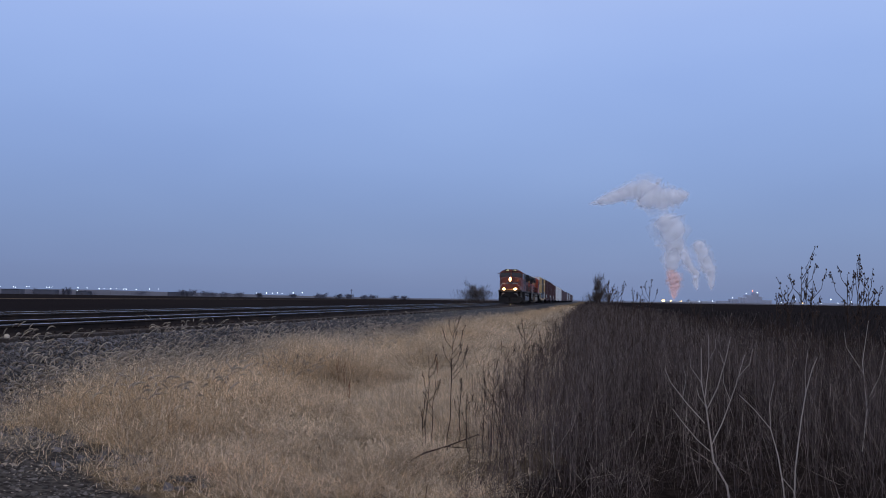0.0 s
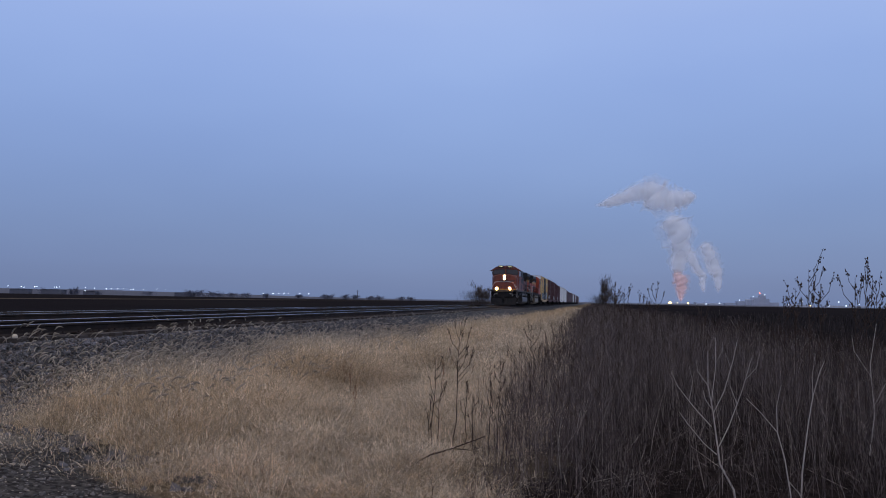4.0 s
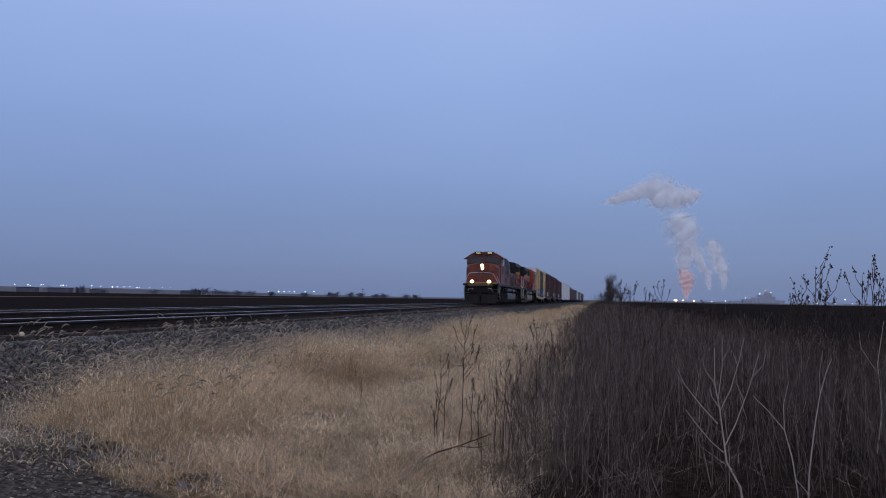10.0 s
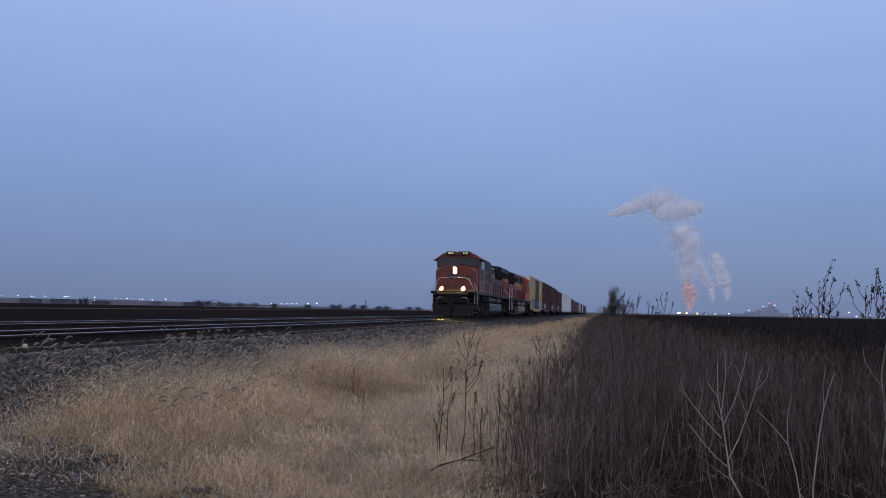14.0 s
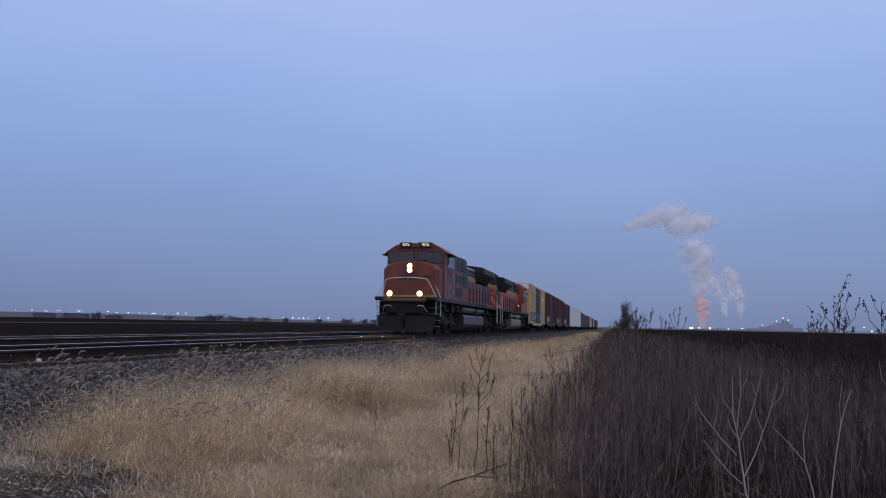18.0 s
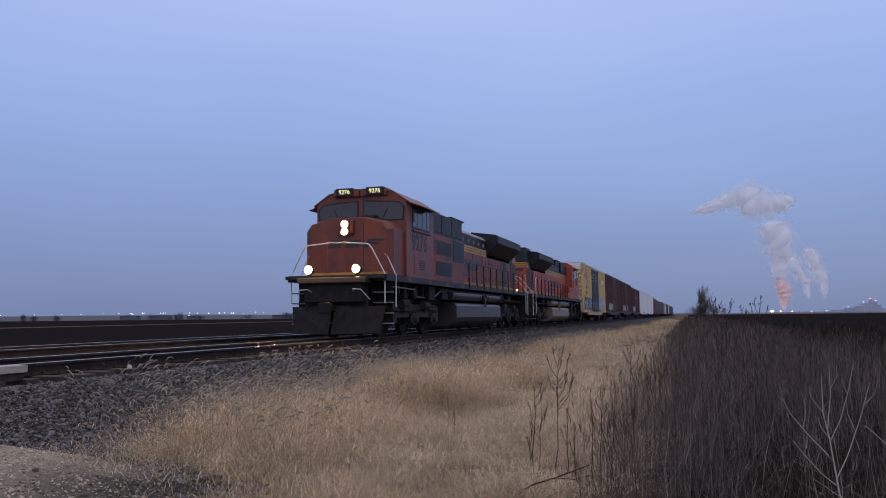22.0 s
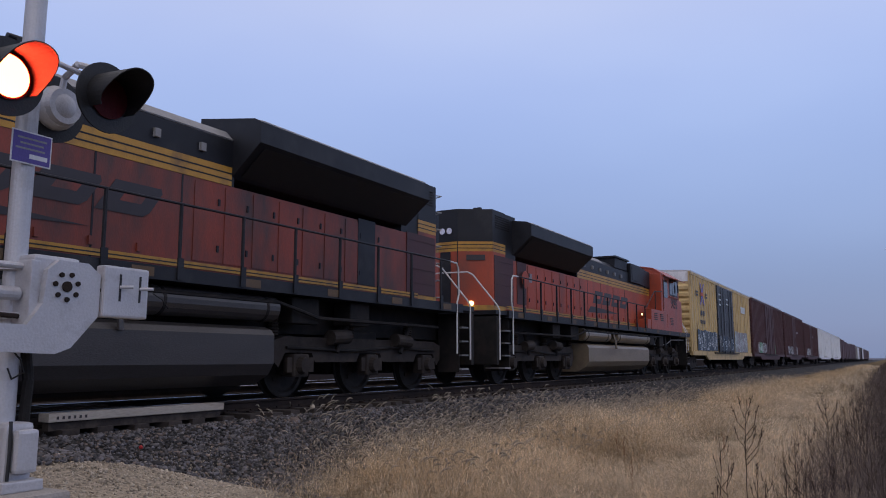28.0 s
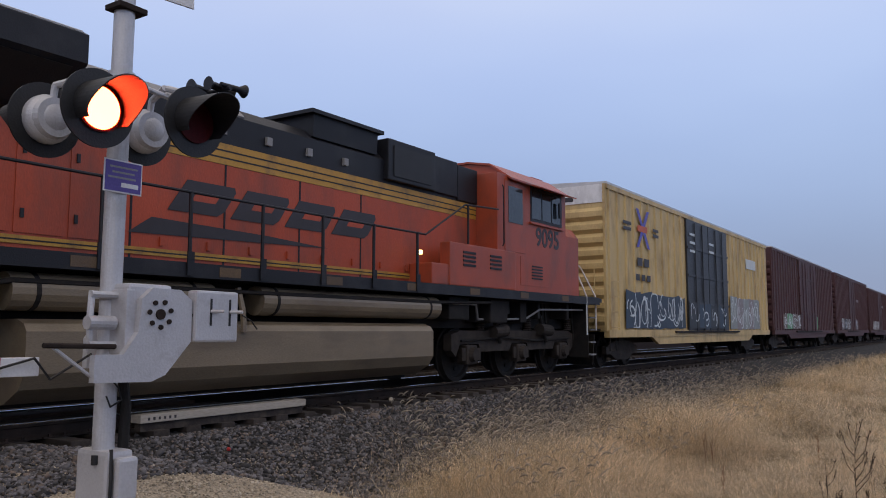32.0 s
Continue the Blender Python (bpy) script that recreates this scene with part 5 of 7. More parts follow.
    P("side_motor", cyl((MX + 0.12, MY - 0.24, 1.80), (MX + 0.12, MY - 0.05, 1.80), 0.045, seg=14), M_MAST)
    P("brace", tube([(MX + 0.3, MY - 0.62, 1.66), (MX + 0.25, MY - 0.12, 1.65)], 0.016, 6), M_RAILSIDE)
    P("brace", tube([(MX + 0.28, MY - 0.55, 1.65), (MX + 0.22, MY - 0.22, 1.44)], 0.012, 6), M_MAST)
    # lowered gate arm
    arm = P("gate_arm", box(MX - 0.06, MX - 0.02, -4.2, MY - 0.45, 1.47, 1.585, 0.006), M_SIGNWHITE, "white gate arm with red bands, lowered across the road")
    for k in range(9):
        P("red_band", box(MX - 0.063, MX - 0.017, 2.48 - k * 0.8, 2.08 - k * 0.8, 1.468, 1.587), M_RED, "", arm)
    P("arm_cable", tube([(MX, MY - 0.12, 1.6), (MX + 0.02, MY - 0.4, 1.45), (MX + 0.01, MY - 0.5, 1.58), (MX + 0.01, MY - 0.8, 1.5)], 0.008, 5), M_SIGNBLACK)
    # emergency notice
    sign = P("notice", box(MX + 0.076, MX + 0.082, MY - 0.15, MY + 0.14, 2.66, 2.88, 0.002), M_SIGNWHITE, "small blue-violet notice with a white border")
    P("notice_face", box(MX + 0.082, MX + 0.084, MY - 0.14, MY + 0.13, 2.67, 2.87), M_PURPLE, "", sign)
    for k, (a, b) in enumerate(((-0.11, 0.10), (-0.09, 0.08), (-0.12, 0.09))):
        P("notice_line", box(MX + 0.084, MX + 0.085, MY + a, MY + b, 2.825 - k * 0.035, 2.838 - k * 0.035), M_GREY, "", sign)
    P("notice_line", box(MX + 0.084, MX + 0.0855, MY - 0.02, MY + 0.11, 2.70, 2.73), M_SIGNWHITE, "", sign)
    # crossbuck
    for sgn in (-1, 1):
        bm = box(-0.012, 0.012, -0.62, 0.62, -0.115, 0.115, 0.004)
        bm.transform(Matrix.Translation((MX + (0.085 if sgn > 0 else 0.11), MY, 5.02)) @ Matrix.Rotation(radians(45 * sgn), 4, "X"))
        P("crossbuck_blade", bm, M_SIGNWHITE, "white crossbuck blade")
    bm = box(-0.008, 0.008, -0.46, 0.50, -0.11, 0.11, 0.003)
    bm.transform(Matrix.Translation((MX + 0.09, MY, 4.185)) @ Matrix.Rotation(radians(4), 4, "X"))
    P("track_count_board", bm, M_SIGNWHITE, "white board below the crossbuck")
    P("crossbuck_clamp", box(MX - 0.08, MX + 0.09, MY - 0.10, MY + 0.12, 3.93, 3.97, 0.006), M_RAILSIDE)
    # lamps
    P("crossarm", tube([(MX, MY - 0.10, 3.43), (MX, MY + 0.15, 3.45), (MX + 0.05, MY + 0.48, 3.40)], 0.020, 10), M_MAST)
    P("crossarm", tube([(MX, MY + 0.1, 3.43), (MX, MY - 0.2, 3.45), (MX + 0.05, MY - 0.36, 3.38)], 0.020, 10), M_MAST)
    P("mast_collar", cyl((MX, MY, 3.37), (MX, MY, 3.50), 0.09, seg=18), M_MAST)
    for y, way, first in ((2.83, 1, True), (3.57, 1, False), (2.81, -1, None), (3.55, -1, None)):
        z = 3.13 if y < 3 else 3.21
        x = MX + way * 0.30
        lamp = P("lamp", cyl((x - way * 0.16, y, z), (x - way * 0.02, y, z), 0.13, 0.165, 24), M_SIGNBLACK if way > 0 else M_MAST, "round signal lamp housing")
        P("background_disc", cyl((x - way * 0.03, y, z), (x - way * 0.015, y, z), 0.25, seg=36), M_SIGNBLACK, "black round background", lamp)
        if way < 0:
            bm = bmesh.new()
            bmesh.ops.create_uvsphere(bm, u_segments=20, v_segments=10, radius=0.165, matrix=Matrix.Translation((x - way * 0.05, y, z)) @ Matrix.Diagonal((0.8, 1, 1, 1)))
            P("lamp_back", bm, M_MAST, "pale domed lamp back", lamp, True)
        P("lens", cyl((x - way * 0.012, y, z), (x, y, z), 0.152, seg=32), M_REDLENS, "dark red ribbed lens", lamp)
        # hood: the upper part of a tube, longer at the top
        bm = bmesh.new()
        rings = []
        for r in (0.165, 0.172):
            a_ring, b_ring = [], []
            for k in range(25):
                a = radians(-35 + k * 250 / 24)
                u, v = r * math.cos(a), r * math.sin(a)
                ln = 0.10 + 0.22 * ramp01((v / r + 0.6) / 1.6)
                a_ring.append(bm.verts.new((x - way * 0.015, y + u, z + v)))
                b_ring.append(bm.verts.new((x + way * ln, y + u, z + v - 0.05 * ln)))
            rings.append((a_ring, b_ring))
        for a_ring, b_ring in rings:
            for k in range(24):
                bm.faces.new((a_ring[k], a_ring[k + 1], b_ring[k + 1], b_ring[k]))
        for k in range(24):
            bm.faces.new((rings[0][1][k], rings[0][1][k + 1], rings[1][1][k + 1], rings[1][1][k]))
        P("hood", bm, M_SIGNBLACK, "long black lamp hood", lamp)
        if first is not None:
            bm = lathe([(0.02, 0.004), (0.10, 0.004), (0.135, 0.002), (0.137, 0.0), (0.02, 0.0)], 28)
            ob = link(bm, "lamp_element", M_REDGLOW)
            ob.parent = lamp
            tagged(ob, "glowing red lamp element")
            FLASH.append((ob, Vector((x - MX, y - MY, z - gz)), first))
        P("lamp_bracket", tube([(x - way * 0.10, y, z + 0.12), (x - way * 0.12, y, z + 0.22), (MX + 0.03, y + (0.1 if y < 3 else -0.05), z + 0.27)], 0.024, 8), M_MAST, "", lamp)
    return S


make_signal()

# ---- dry grass and weeds ----
M_GRASS = mat("dry_grass", (0.57, 0.43, 0.27), 0.9, vary=0.5, scale=3.2, fine=0.7, island=0.75, bump=0, spec=0.0)
M_PALEGRASS = mat("bleached_grass", (0.63, 0.535, 0.42), 0.9, vary=0.5, scale=3.4, fine=0.8, island=0.75, bump=0, spec=0.0)
M_FOXTAIL = mat("foxtail_heads", (0.44, 0.385, 0.32), 0.9, vary=0.25, scale=3, fine=80, island=0.3, bump=0, spec=0.1)
M_FOXLEAF = mat("weathered_leaves", (0.21, 0.19, 0.172), 0.9, vary=0.4, scale=3, fine=20, island=0.6, bump=0, spec=0.0)
M_WISP = mat("grass_seed", (0.74, 0.61, 0.45), 0.9, vary=0.5, scale=3.2, fine=0.9, island=0.65, bump=0, spec=0.0)
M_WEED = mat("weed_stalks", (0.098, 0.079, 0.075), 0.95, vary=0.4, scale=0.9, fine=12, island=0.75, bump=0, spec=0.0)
M_WEEDPALE = mat("bleached_stalks", (0.29, 0.245, 0.215), 0.95, vary=0.3, scale=0.9, fine=12, island=0.5, bump=0, spec=0.0)
M_STUBBLE = mat("field_stubble", (0.038, 0.032, 0.031), 0.95, vary=0.3, scale=1, fine=10, island=0.7, bump=0, spec=0.0)
M_WEEDDARK = mat("dark_weed", (0.055, 0.038, 0.030), 0.9, vary=0.25, scale=4, bump=0, spec=0.15)
M_PALETWIG = mat("bleached_twig", (0.43, 0.38, 0.335), 0.85, vary=0.2, scale=6, bump=0.2)
M_RUSTWEED = mat("rust_weed", (0.22, 0.09, 0.04), 0.9, vary=0.25, scale=4, island=0.3, bump=0)


def let_light_through(m, share):
    """Thin dry leaves pass part of the light on."""
    n, l = m.node_tree.nodes, m.node_tree.links
    b, out = n["Principled BSDF"], n["Material Output"]
    tr, mx = n.new("ShaderNodeBsdfTranslucent"), n.new("ShaderNodeMixShader")
    mx.inputs[0].default_value = share
    l.new(b.inputs["Base Color"].links[0].from_socket, tr.inputs["Color"])
    l.new(b.outputs[0], mx.inputs[1]), l.new(tr.outputs[0], mx.inputs[2]), l.new(mx.outputs[0], out.inputs["Surface"])


for m_ in (M_GRASS, M_PALEGRASS, M_WISP, M_FOXTAIL):
    let_light_through(m_, 0.4)


def blades(name, x, y, z, h, w, lean, bend, material, label, category, seed, segs=3, az=None):
    """Curved tapering blades, one mesh."""
    rng = np.random.default_rng(seed)
    n = len(x)
    az = rng.uniform(0, 2 * np.pi, n) if az is None else az
    face = az + rng.normal(np.pi / 2, 0.5, n)
    u = np.linspace(0, 1, segs + 1)
    dirx, diry = np.cos(az), np.sin(az)
    out = h[:, None] * (lean[:, None] * u + bend[:, None] * u**2.2)
    up = h[:, None] * (u - 0.45 * np.clip(bend[:, None], 0, 1.4) * u**2.6)
    cx, cy, cz = x[:, None] + dirx[:, None] * out, y[:, None] + diry[:, None] * out, z[:, None] + up
    width = w[:, None] * (1 - u**1.5 * 0.85) / 2
    fx, fy = np.cos(face)[:, None] * width, np.sin(face)[:, None] * width
    left, right = np.stack([cx - fx, cy - fy, cz], -1), np.stack([cx + fx, cy + fy, cz], -1)
    v = np.stack([left, right], 2).reshape(n, -1, 3)
    quad = np.array([[2 * k, 2 * k + 1, 2 * k + 3, 2 * k + 2] for k in range(segs)]).ravel()
    loops = (np.arange(n)[:, None] * 2 * (segs + 1) + quad[None]).ravel()
    return mesh_from(name, v.reshape(-1, 3), loops, np.full(n * segs, 4), material, label, category)


def lie(xs, ys):
    g = np.array([ground_z(a, b) if b < 56 else 0.0 for a, b in zip(xs, ys)])
    return np.maximum(g, bed_z(xs))


def patch(x, y, scale=0.5, seed=0.0):
    return np.array([noise.noise((a * scale, b * scale * 0.7, seed)) for a, b in zip(x, y)])


def make_grass():
    """Tufts of arching blades near by, loose blades farther off."""
    rng = np.random.default_rng(17)
    X, Y, A, W = [], [], [], []
    for n, per, y0, y1, wide in ((7600, 26, 4.7, 14, 0.8), (5400, 20, 14, 32, 1.15), (2600, 14, 32, 75, 2.4), (1500, 12, 75, 190, 5.0)):
        cx, cy = rng.uniform(-6.9, -0.35, n), rng.uniform(y0, y1, n)
        cx, cy = np.repeat(cx, per), np.repeat(cy, per)
        a = rng.uniform(0, 2 * np.pi, n * per)
        r = np.abs(rng.normal(0, 0.075, n * per)) * wide**0.6
        X.append(cx + np.cos(a) * r), Y.append(cy + np.sin(a) * r), A.append(a), W.append(np.full(n * per, wide))
    xs, ys, az, wide = (np.concatenate(a) for a in (X, Y, A, W))
    p = patch(xs, ys, 0.55, 2.0)
    p2 = patch(xs, ys, 1.8, 7.0)
    # none on the gravel; thins out over the stones
    edge = ys + 0.52 * (xs + 2.6) + 0.85 * np.clip(xs + 3.9, 0, 1)
    keep = ((edge > 5.35 + 0.8 * p2) | ((edge > 4.2) & (rng.uniform(0, 1, len(xs)) < 0.09))) & (rng.uniform(0, 1, len(xs)) < np.clip((xs + 5.15 + 1.0 * p + 0.16 * np.clip(9.0 - ys, 0, 3)) / 0.5, 0.012, 1))
    keep &= rng.uniform(0, 1, len(xs)) < np.clip((-0.45 + 0.35 * p2 - xs) / 0.3, 0.05, 1)
    keep &= rng.uniform(0, 1, len(xs)) < np.clip(0.9 + 1.0 * p2, 0.5, 1)
    xs, ys, wide, p, p2, az, edge = (a[keep] for a in (xs, ys, wide, p, p2, az, edge))
    n = len(xs)
    tall = np.clip((-2.7 - xs + 0.55 * p) / 1.2, 0, 1)
    young = np.clip((edge - 5.1) / 1.1, 0.3, 1)
    h = (0.105 + 0.10 * rng.uniform(0, 1, n) + tall * (0.17 + 0.22 * rng.uniform(0, 1, n)) + 0.20 * np.clip(p2, -0.4, 1) + 0.10 * np.clip(p, -0.6, 1)) * young
    h *= 1 + tall * np.clip(0.8 * p, -0.2, 0.35)
    h = np.clip(h * 1.05, 0.07, 0.72)
    w = rng.uniform(0.0022, 0.0046, n) * wide
    lean, bend = np.abs(rng.normal(0.36, 0.4, n)) + 0.35 * (1 - tall), np.abs(rng.normal(1.05, 0.65, n))
    z = lie(xs, ys) - 0.01
    az = az + rng.normal(0, 1.4, n)
    pale = rng.uniform(0, 1, n) < np.clip(0.65 - tall * 0.5, 0.12, 0.9)
    for sel, nm, m, lab, sd in ((~pale, "dry_grass", M_GRASS, "dense tan dry grass along the track bed", 1), (pale, "bleached_grass", M_PALEGRASS, "short bleached trampled grass", 2)):
        blades(nm, xs[sel], ys[sel], z[sel], h[sel], w[sel], lean[sel], bend[sel], m, lab, "grass", sd, az=az[sel])
    # fine wisps of seed at the top of the grass
    sel = (rng.uniform(0, 1, n) < 0.25 + 0.5 * tall) & (ys < 45)
    k = int(sel.sum())
    tx = xs[sel] + np.cos(az[sel]) * h[sel] * (lean[sel] + 0.7 * bend[sel]) + rng.normal(0, 0.025, k)
    ty = ys[sel] + np.sin(az[sel]) * h[sel] * (lean[sel] + 0.7 * bend[sel]) + rng.normal(0, 0.025, k)
    tz = z[sel] + h[sel] * (0.88 - 0.3 * np.clip(bend[sel], 0, 1.4)) + rng.normal(0, 0.03, k)
    blades("grass_wisps", tx, ty, tz, rng.uniform(0.025, 0.085, k), rng.uniform(0.003, 0.0055, k) * wide[sel], rng.uniform(0.2, 1.9, k), rng.normal(0, 1.2, k), M_WISP, "fine pale seed wisps over the grass", "grass", 3, segs=2)


make_grass()


def make_foxtails():
    """Thin bent stems, each with a drooping bristly head."""
    rng = np.random.default_rng(23)
    n = 5000
    xs = np.concatenate([-5.1 - 2.6 * rng.beta(1.1, 1.5, 3100), rng.uniform(-6.4, -3.6, 900), rng.uniform(-7.4, -5.0, 1000)])
    ys = np.concatenate([8.2 + rng.beta(1.3, 2.0, 3100) * 19, 6.6 + rng.beta(1, 2.0, 900) * 14, rng.uniform(9, 50, 1000)])
    ok = (ys + 0.52 * (xs + 2.6) > 5.5) & (rng.uniform(0, 1, n) < np.clip(0.5 + patch(xs, ys, 0.9, 4.0) * 1.6 + np.clip((xs + 7.2) * 0.5, -0.3, 0.6), 0.02, 1))
    xs, ys = xs[ok], ys[ok]
    n = len(xs)
    h = rng.uniform(0.26, 0.56, n)
    z = lie(xs, ys) - 0.01
    az = rng.normal(0.5, 1.3, n)
    lean, bend = rng.uniform(0.05, 0.25, n), rng.uniform(0.1, 0.55, n)
    blades("foxtail_stems", xs, ys, z, h, np.full(n, 0.003), lean, bend, M_FOXLEAF, "thin bent foxtail stems", "grass", 31, segs=4, az=az)
    lx, ly = np.repeat(xs, 3) + rng.normal(0, 0.03, 3 * n), np.repeat(ys, 3) + rng.normal(0, 0.03, 3 * n)
    blades("foxtail_leaves", lx, ly, lie(lx, ly) - 0.01, rng.uniform(0.10, 0.34, 3 * n), rng.uniform(0.003, 0.006, 3 * n), rng.uniform(0.2, 0.9, 3 * n), np.abs(rng.normal(0.9, 0.5, 3 * n)), M_FOXLEAF, "curled grey foxtail leaves on the stones", "grass", 32, segs=3)
    # heads: four-sided spindles that curl over
    tipx, tipy = xs + np.cos(az) * h * (lean + bend), ys + np.sin(az) * h * (lean + bend)
    tipz = z + h * (1 - 0.45 * bend)
    ln = rng.uniform(0.08, 0.165, n)
    u = np.linspace(0, 1, 5)
    curl = rng.uniform(0.4, 1.6, n)
    ang = 0.9 - curl[:, None] * 1.5 * u
    step = ln[:, None] / 4
    dx = np.concatenate([np.zeros((n, 1)), np.cumsum(np.cos(ang[:, :-1]) * step, 1)], 1)
    dz = np.concatenate([np.zeros((n, 1)), np.cumsum(np.sin(ang[:, :-1]) * step, 1)], 1)
    cx, cy, cz = tipx[:, None] + np.cos(az)[:, None] * dx, tipy[:, None] + np.sin(az)[:, None] * dx, tipz[:, None] + dz
    r = 0.0088 * np.array([0.45, 1.0, 1.0, 0.8, 0.15])[None] * rng.uniform(0.8, 1.3, n)[:, None]
    sx, sy = -np.sin(az)[:, None], np.cos(az)[:, None]
    ring = np.stack([np.stack([cx + sx * r, cy + sy * r, cz], -1), np.stack([cx, cy, cz + r], -1), np.stack([cx - sx * r, cy - sy * r, cz], -1), np.stack([cx, cy, cz - r], -1)], 2)
    v = ring.reshape(n, 20, 3)
    quads = np.array([[4 * k + j, 4 * k + (j + 1) % 4, 4 * k + 4 + (j + 1) % 4, 4 * k + 4 + j] for k in range(4) for j in range(4)]).ravel()
    loops = (np.arange(n)[:, None] * 20 + quads[None]).ravel()
    mesh_from("foxtail_heads", v.reshape(-1, 3), loops, np.full(n * 16, 4), M_FOXTAIL, "pale drooping foxtail seed heads", "grass")


make_foxtails()


def make_weeds():
    """A bed of dead weeds: thin stiff stalks with short upright twigs, open below, and broken stems between them."""
    rng = np.random.default_rng(41)
    sets = []
    for n, y0, y1, wide in ((4700, 4.3, 10, 0.75), (7000, 10, 22, 1.05), (7000, 22, 50, 1.9), (5000, 50, 112, 4.0)):
        ys = rng.uniform(y0, y1, n)
        right = np.interp(ys, [0, 8.5, 13, 20, 110], [5.2, 5.0, 3.4, 2.6, 2.4])
        xs = -0.66 + (right + 0.66) * rng.uniform(0, 1, n) ** 0.92 + rng.normal(0, 0.2, n)
        sets.append((xs, ys, np.full(n, wide)))
    sets.append((-0.80 + 1.0 * rng.beta(1.3, 1.3, 1100), rng.uniform(5.2, 9.5, 1100), np.full(1100, 0.75)))
    xs, ys, wide = (np.concatenate(a) for a in zip(*sets))
    p = patch(xs, ys, 1.3, 9.0)
    keep = (rng.uniform(0, 1, len(xs)) < np.clip(0.66 + p * 1.6, 0.10, 1)) & (xs**2 + ys**2 > 15)
    # open ground before the bleached shrubs
    keep &= ~((xs > 0.35) & (xs < 1.55) & (ys < 5.5) & (rng.uniform(0, 1, len(xs)) < 0.8))
    xs, ys, wide, p = xs[keep], ys[keep], wide[keep], p[keep]
    n = len(xs)
    rim = np.clip((xs + 0.8) / 0.5, 0.35, 1)
    h = (0.62 + 0.42 * rng.beta(2, 1.7, n) + 0.16 * np.clip(p, -0.6, 1)) * (0.78 + 0.22 * rim)
    front = np.clip((ys - 4.6) / 1.2, 0, 1)
    h *= 0.40 + 0.60 * front
    h *= np.interp(ys, [4, 7, 14, 60], [0.85, 0.92, 1.0, 1.02])
    z = lie(xs, ys) - 0.02
    az = rng.uniform(0, 2 * np.pi, n)
    lean = np.abs(rng.normal(0, 0.27, n))
    bend = rng.normal(0, 0.16, n)
    w = rng.uniform(0.0022, 0.0045, n) * wide
    pale = rng.uniform(0, 1, n) < 0.16
    for sel, m, lab, sd in ((~pale, M_WEED, "bed of dead dark brown weed stalks", 51), (pale, M_WEEDPALE, "bleached stalks among dead weeds", 52)):
        blades("weed_stalks", xs[sel], ys[sel], z[sel], h[sel], w[sel], lean[sel], bend[sel], m, lab, "weeds", sd, segs=3, az=az[sel])
    for k in range(8):
        sel = rng.uniform(0, 1, n) < (0.9, 0.9, 0.8, 0.6, 0.7, 0.6, 0.5, 0.5)[k]
        f = rng.uniform(0.22 if k > 4 else 0.35, 0.95, sel.sum())
        bx = xs[sel] + np.cos(az[sel]) * h[sel] * lean[sel] * f
        by = ys[sel] + np.sin(az[sel]) * h[sel] * lean[sel] * f
        bz = z[sel] + h[sel] * f
        th = rng.uniform(0.05, 0.24, sel.sum())
        blades("weed_twigs", bx, by, bz, th, w[sel] * 0.7, rng.uniform(0.2, 1.3, sel.sum()), rng.normal(0, 0.25, sel.sum()), M_WEEDPALE if k in (3, 6) else M_WEED, "thin upright twigs of dead weeds", "weeds", 60 + k, segs=2)
    # seed clusters at the tips
    sel = rng.uniform(0, 1, n) < 0.30
    m_ = int(sel.sum())
    bx = np.repeat(xs[sel] + np.cos(az[sel]) * h[sel] * (lean[sel] + bend[sel]), 5)
    by = np.repeat(ys[sel] + np.sin(az[sel]) * h[sel] * (lean[sel] + bend[sel]), 5)
    bz = np.repeat(z[sel] + h[sel] * 0.97, 5) - np.tile(np.arange(5) * 0.022, m_)
    blades("seed_clusters", bx, by, bz, rng.uniform(0.02, 0.05, 5 * m_), np.repeat(w[sel] * 2.0, 5), rng.uniform(0.4, 1.0, 5 * m_), np.zeros(5 * m_), M_WEEDDARK, "dark seed clusters on dead weeds", "weeds", 71, segs=2)

    # short dead grass and broken stems on the ground
    def strewn(k, seed):
        r = np.random.default_rng(seed)
        ys = 3.4 + r.beta(1, 2.0, k) * 16
        xs = r.uniform(-0.85, 5.0, k)
        ok = (xs < np.interp(ys, [0, 8.5, 13, 20, 110], [5.2, 5.0, 3.4, 2.6, 2.4])) & (xs**2 + ys**2 > 11)
        ok &= r.uniform(0, 1, k) < np.clip(0.55 + 1.6 * patch(xs, ys, 1.6, 3.0), 0.1, 1)
        return r, xs[ok], ys[ok]
    r, xs, ys = strewn(15000, 5)
    n = len(xs)
    blades("weed_litter", xs, ys, lie(xs, ys) - 0.01, r.uniform(0.06, 0.30, n), r.uniform(0.002, 0.004, n), r.uniform(0.2, 1.5, n), np.abs(r.normal(0.4, 0.5, n)), M_WEED, "tangled dead undergrowth", "weeds", 81, segs=3)
    r, xs, ys = strewn(1100, 6)
    n = len(xs)
    blades("broken_stems", xs, ys, lie(xs, ys) + r.uniform(0.02, 0.16, n), r.uniform(0.05, 0.12, n), r.uniform(0.003, 0.006, n), r.uniform(2.0, 6.0, n), r.normal(0, 0.4, n), M_WEEDPALE, "pale broken stems lying between the weeds", "weeds", 82, segs=3)


make_weeds()


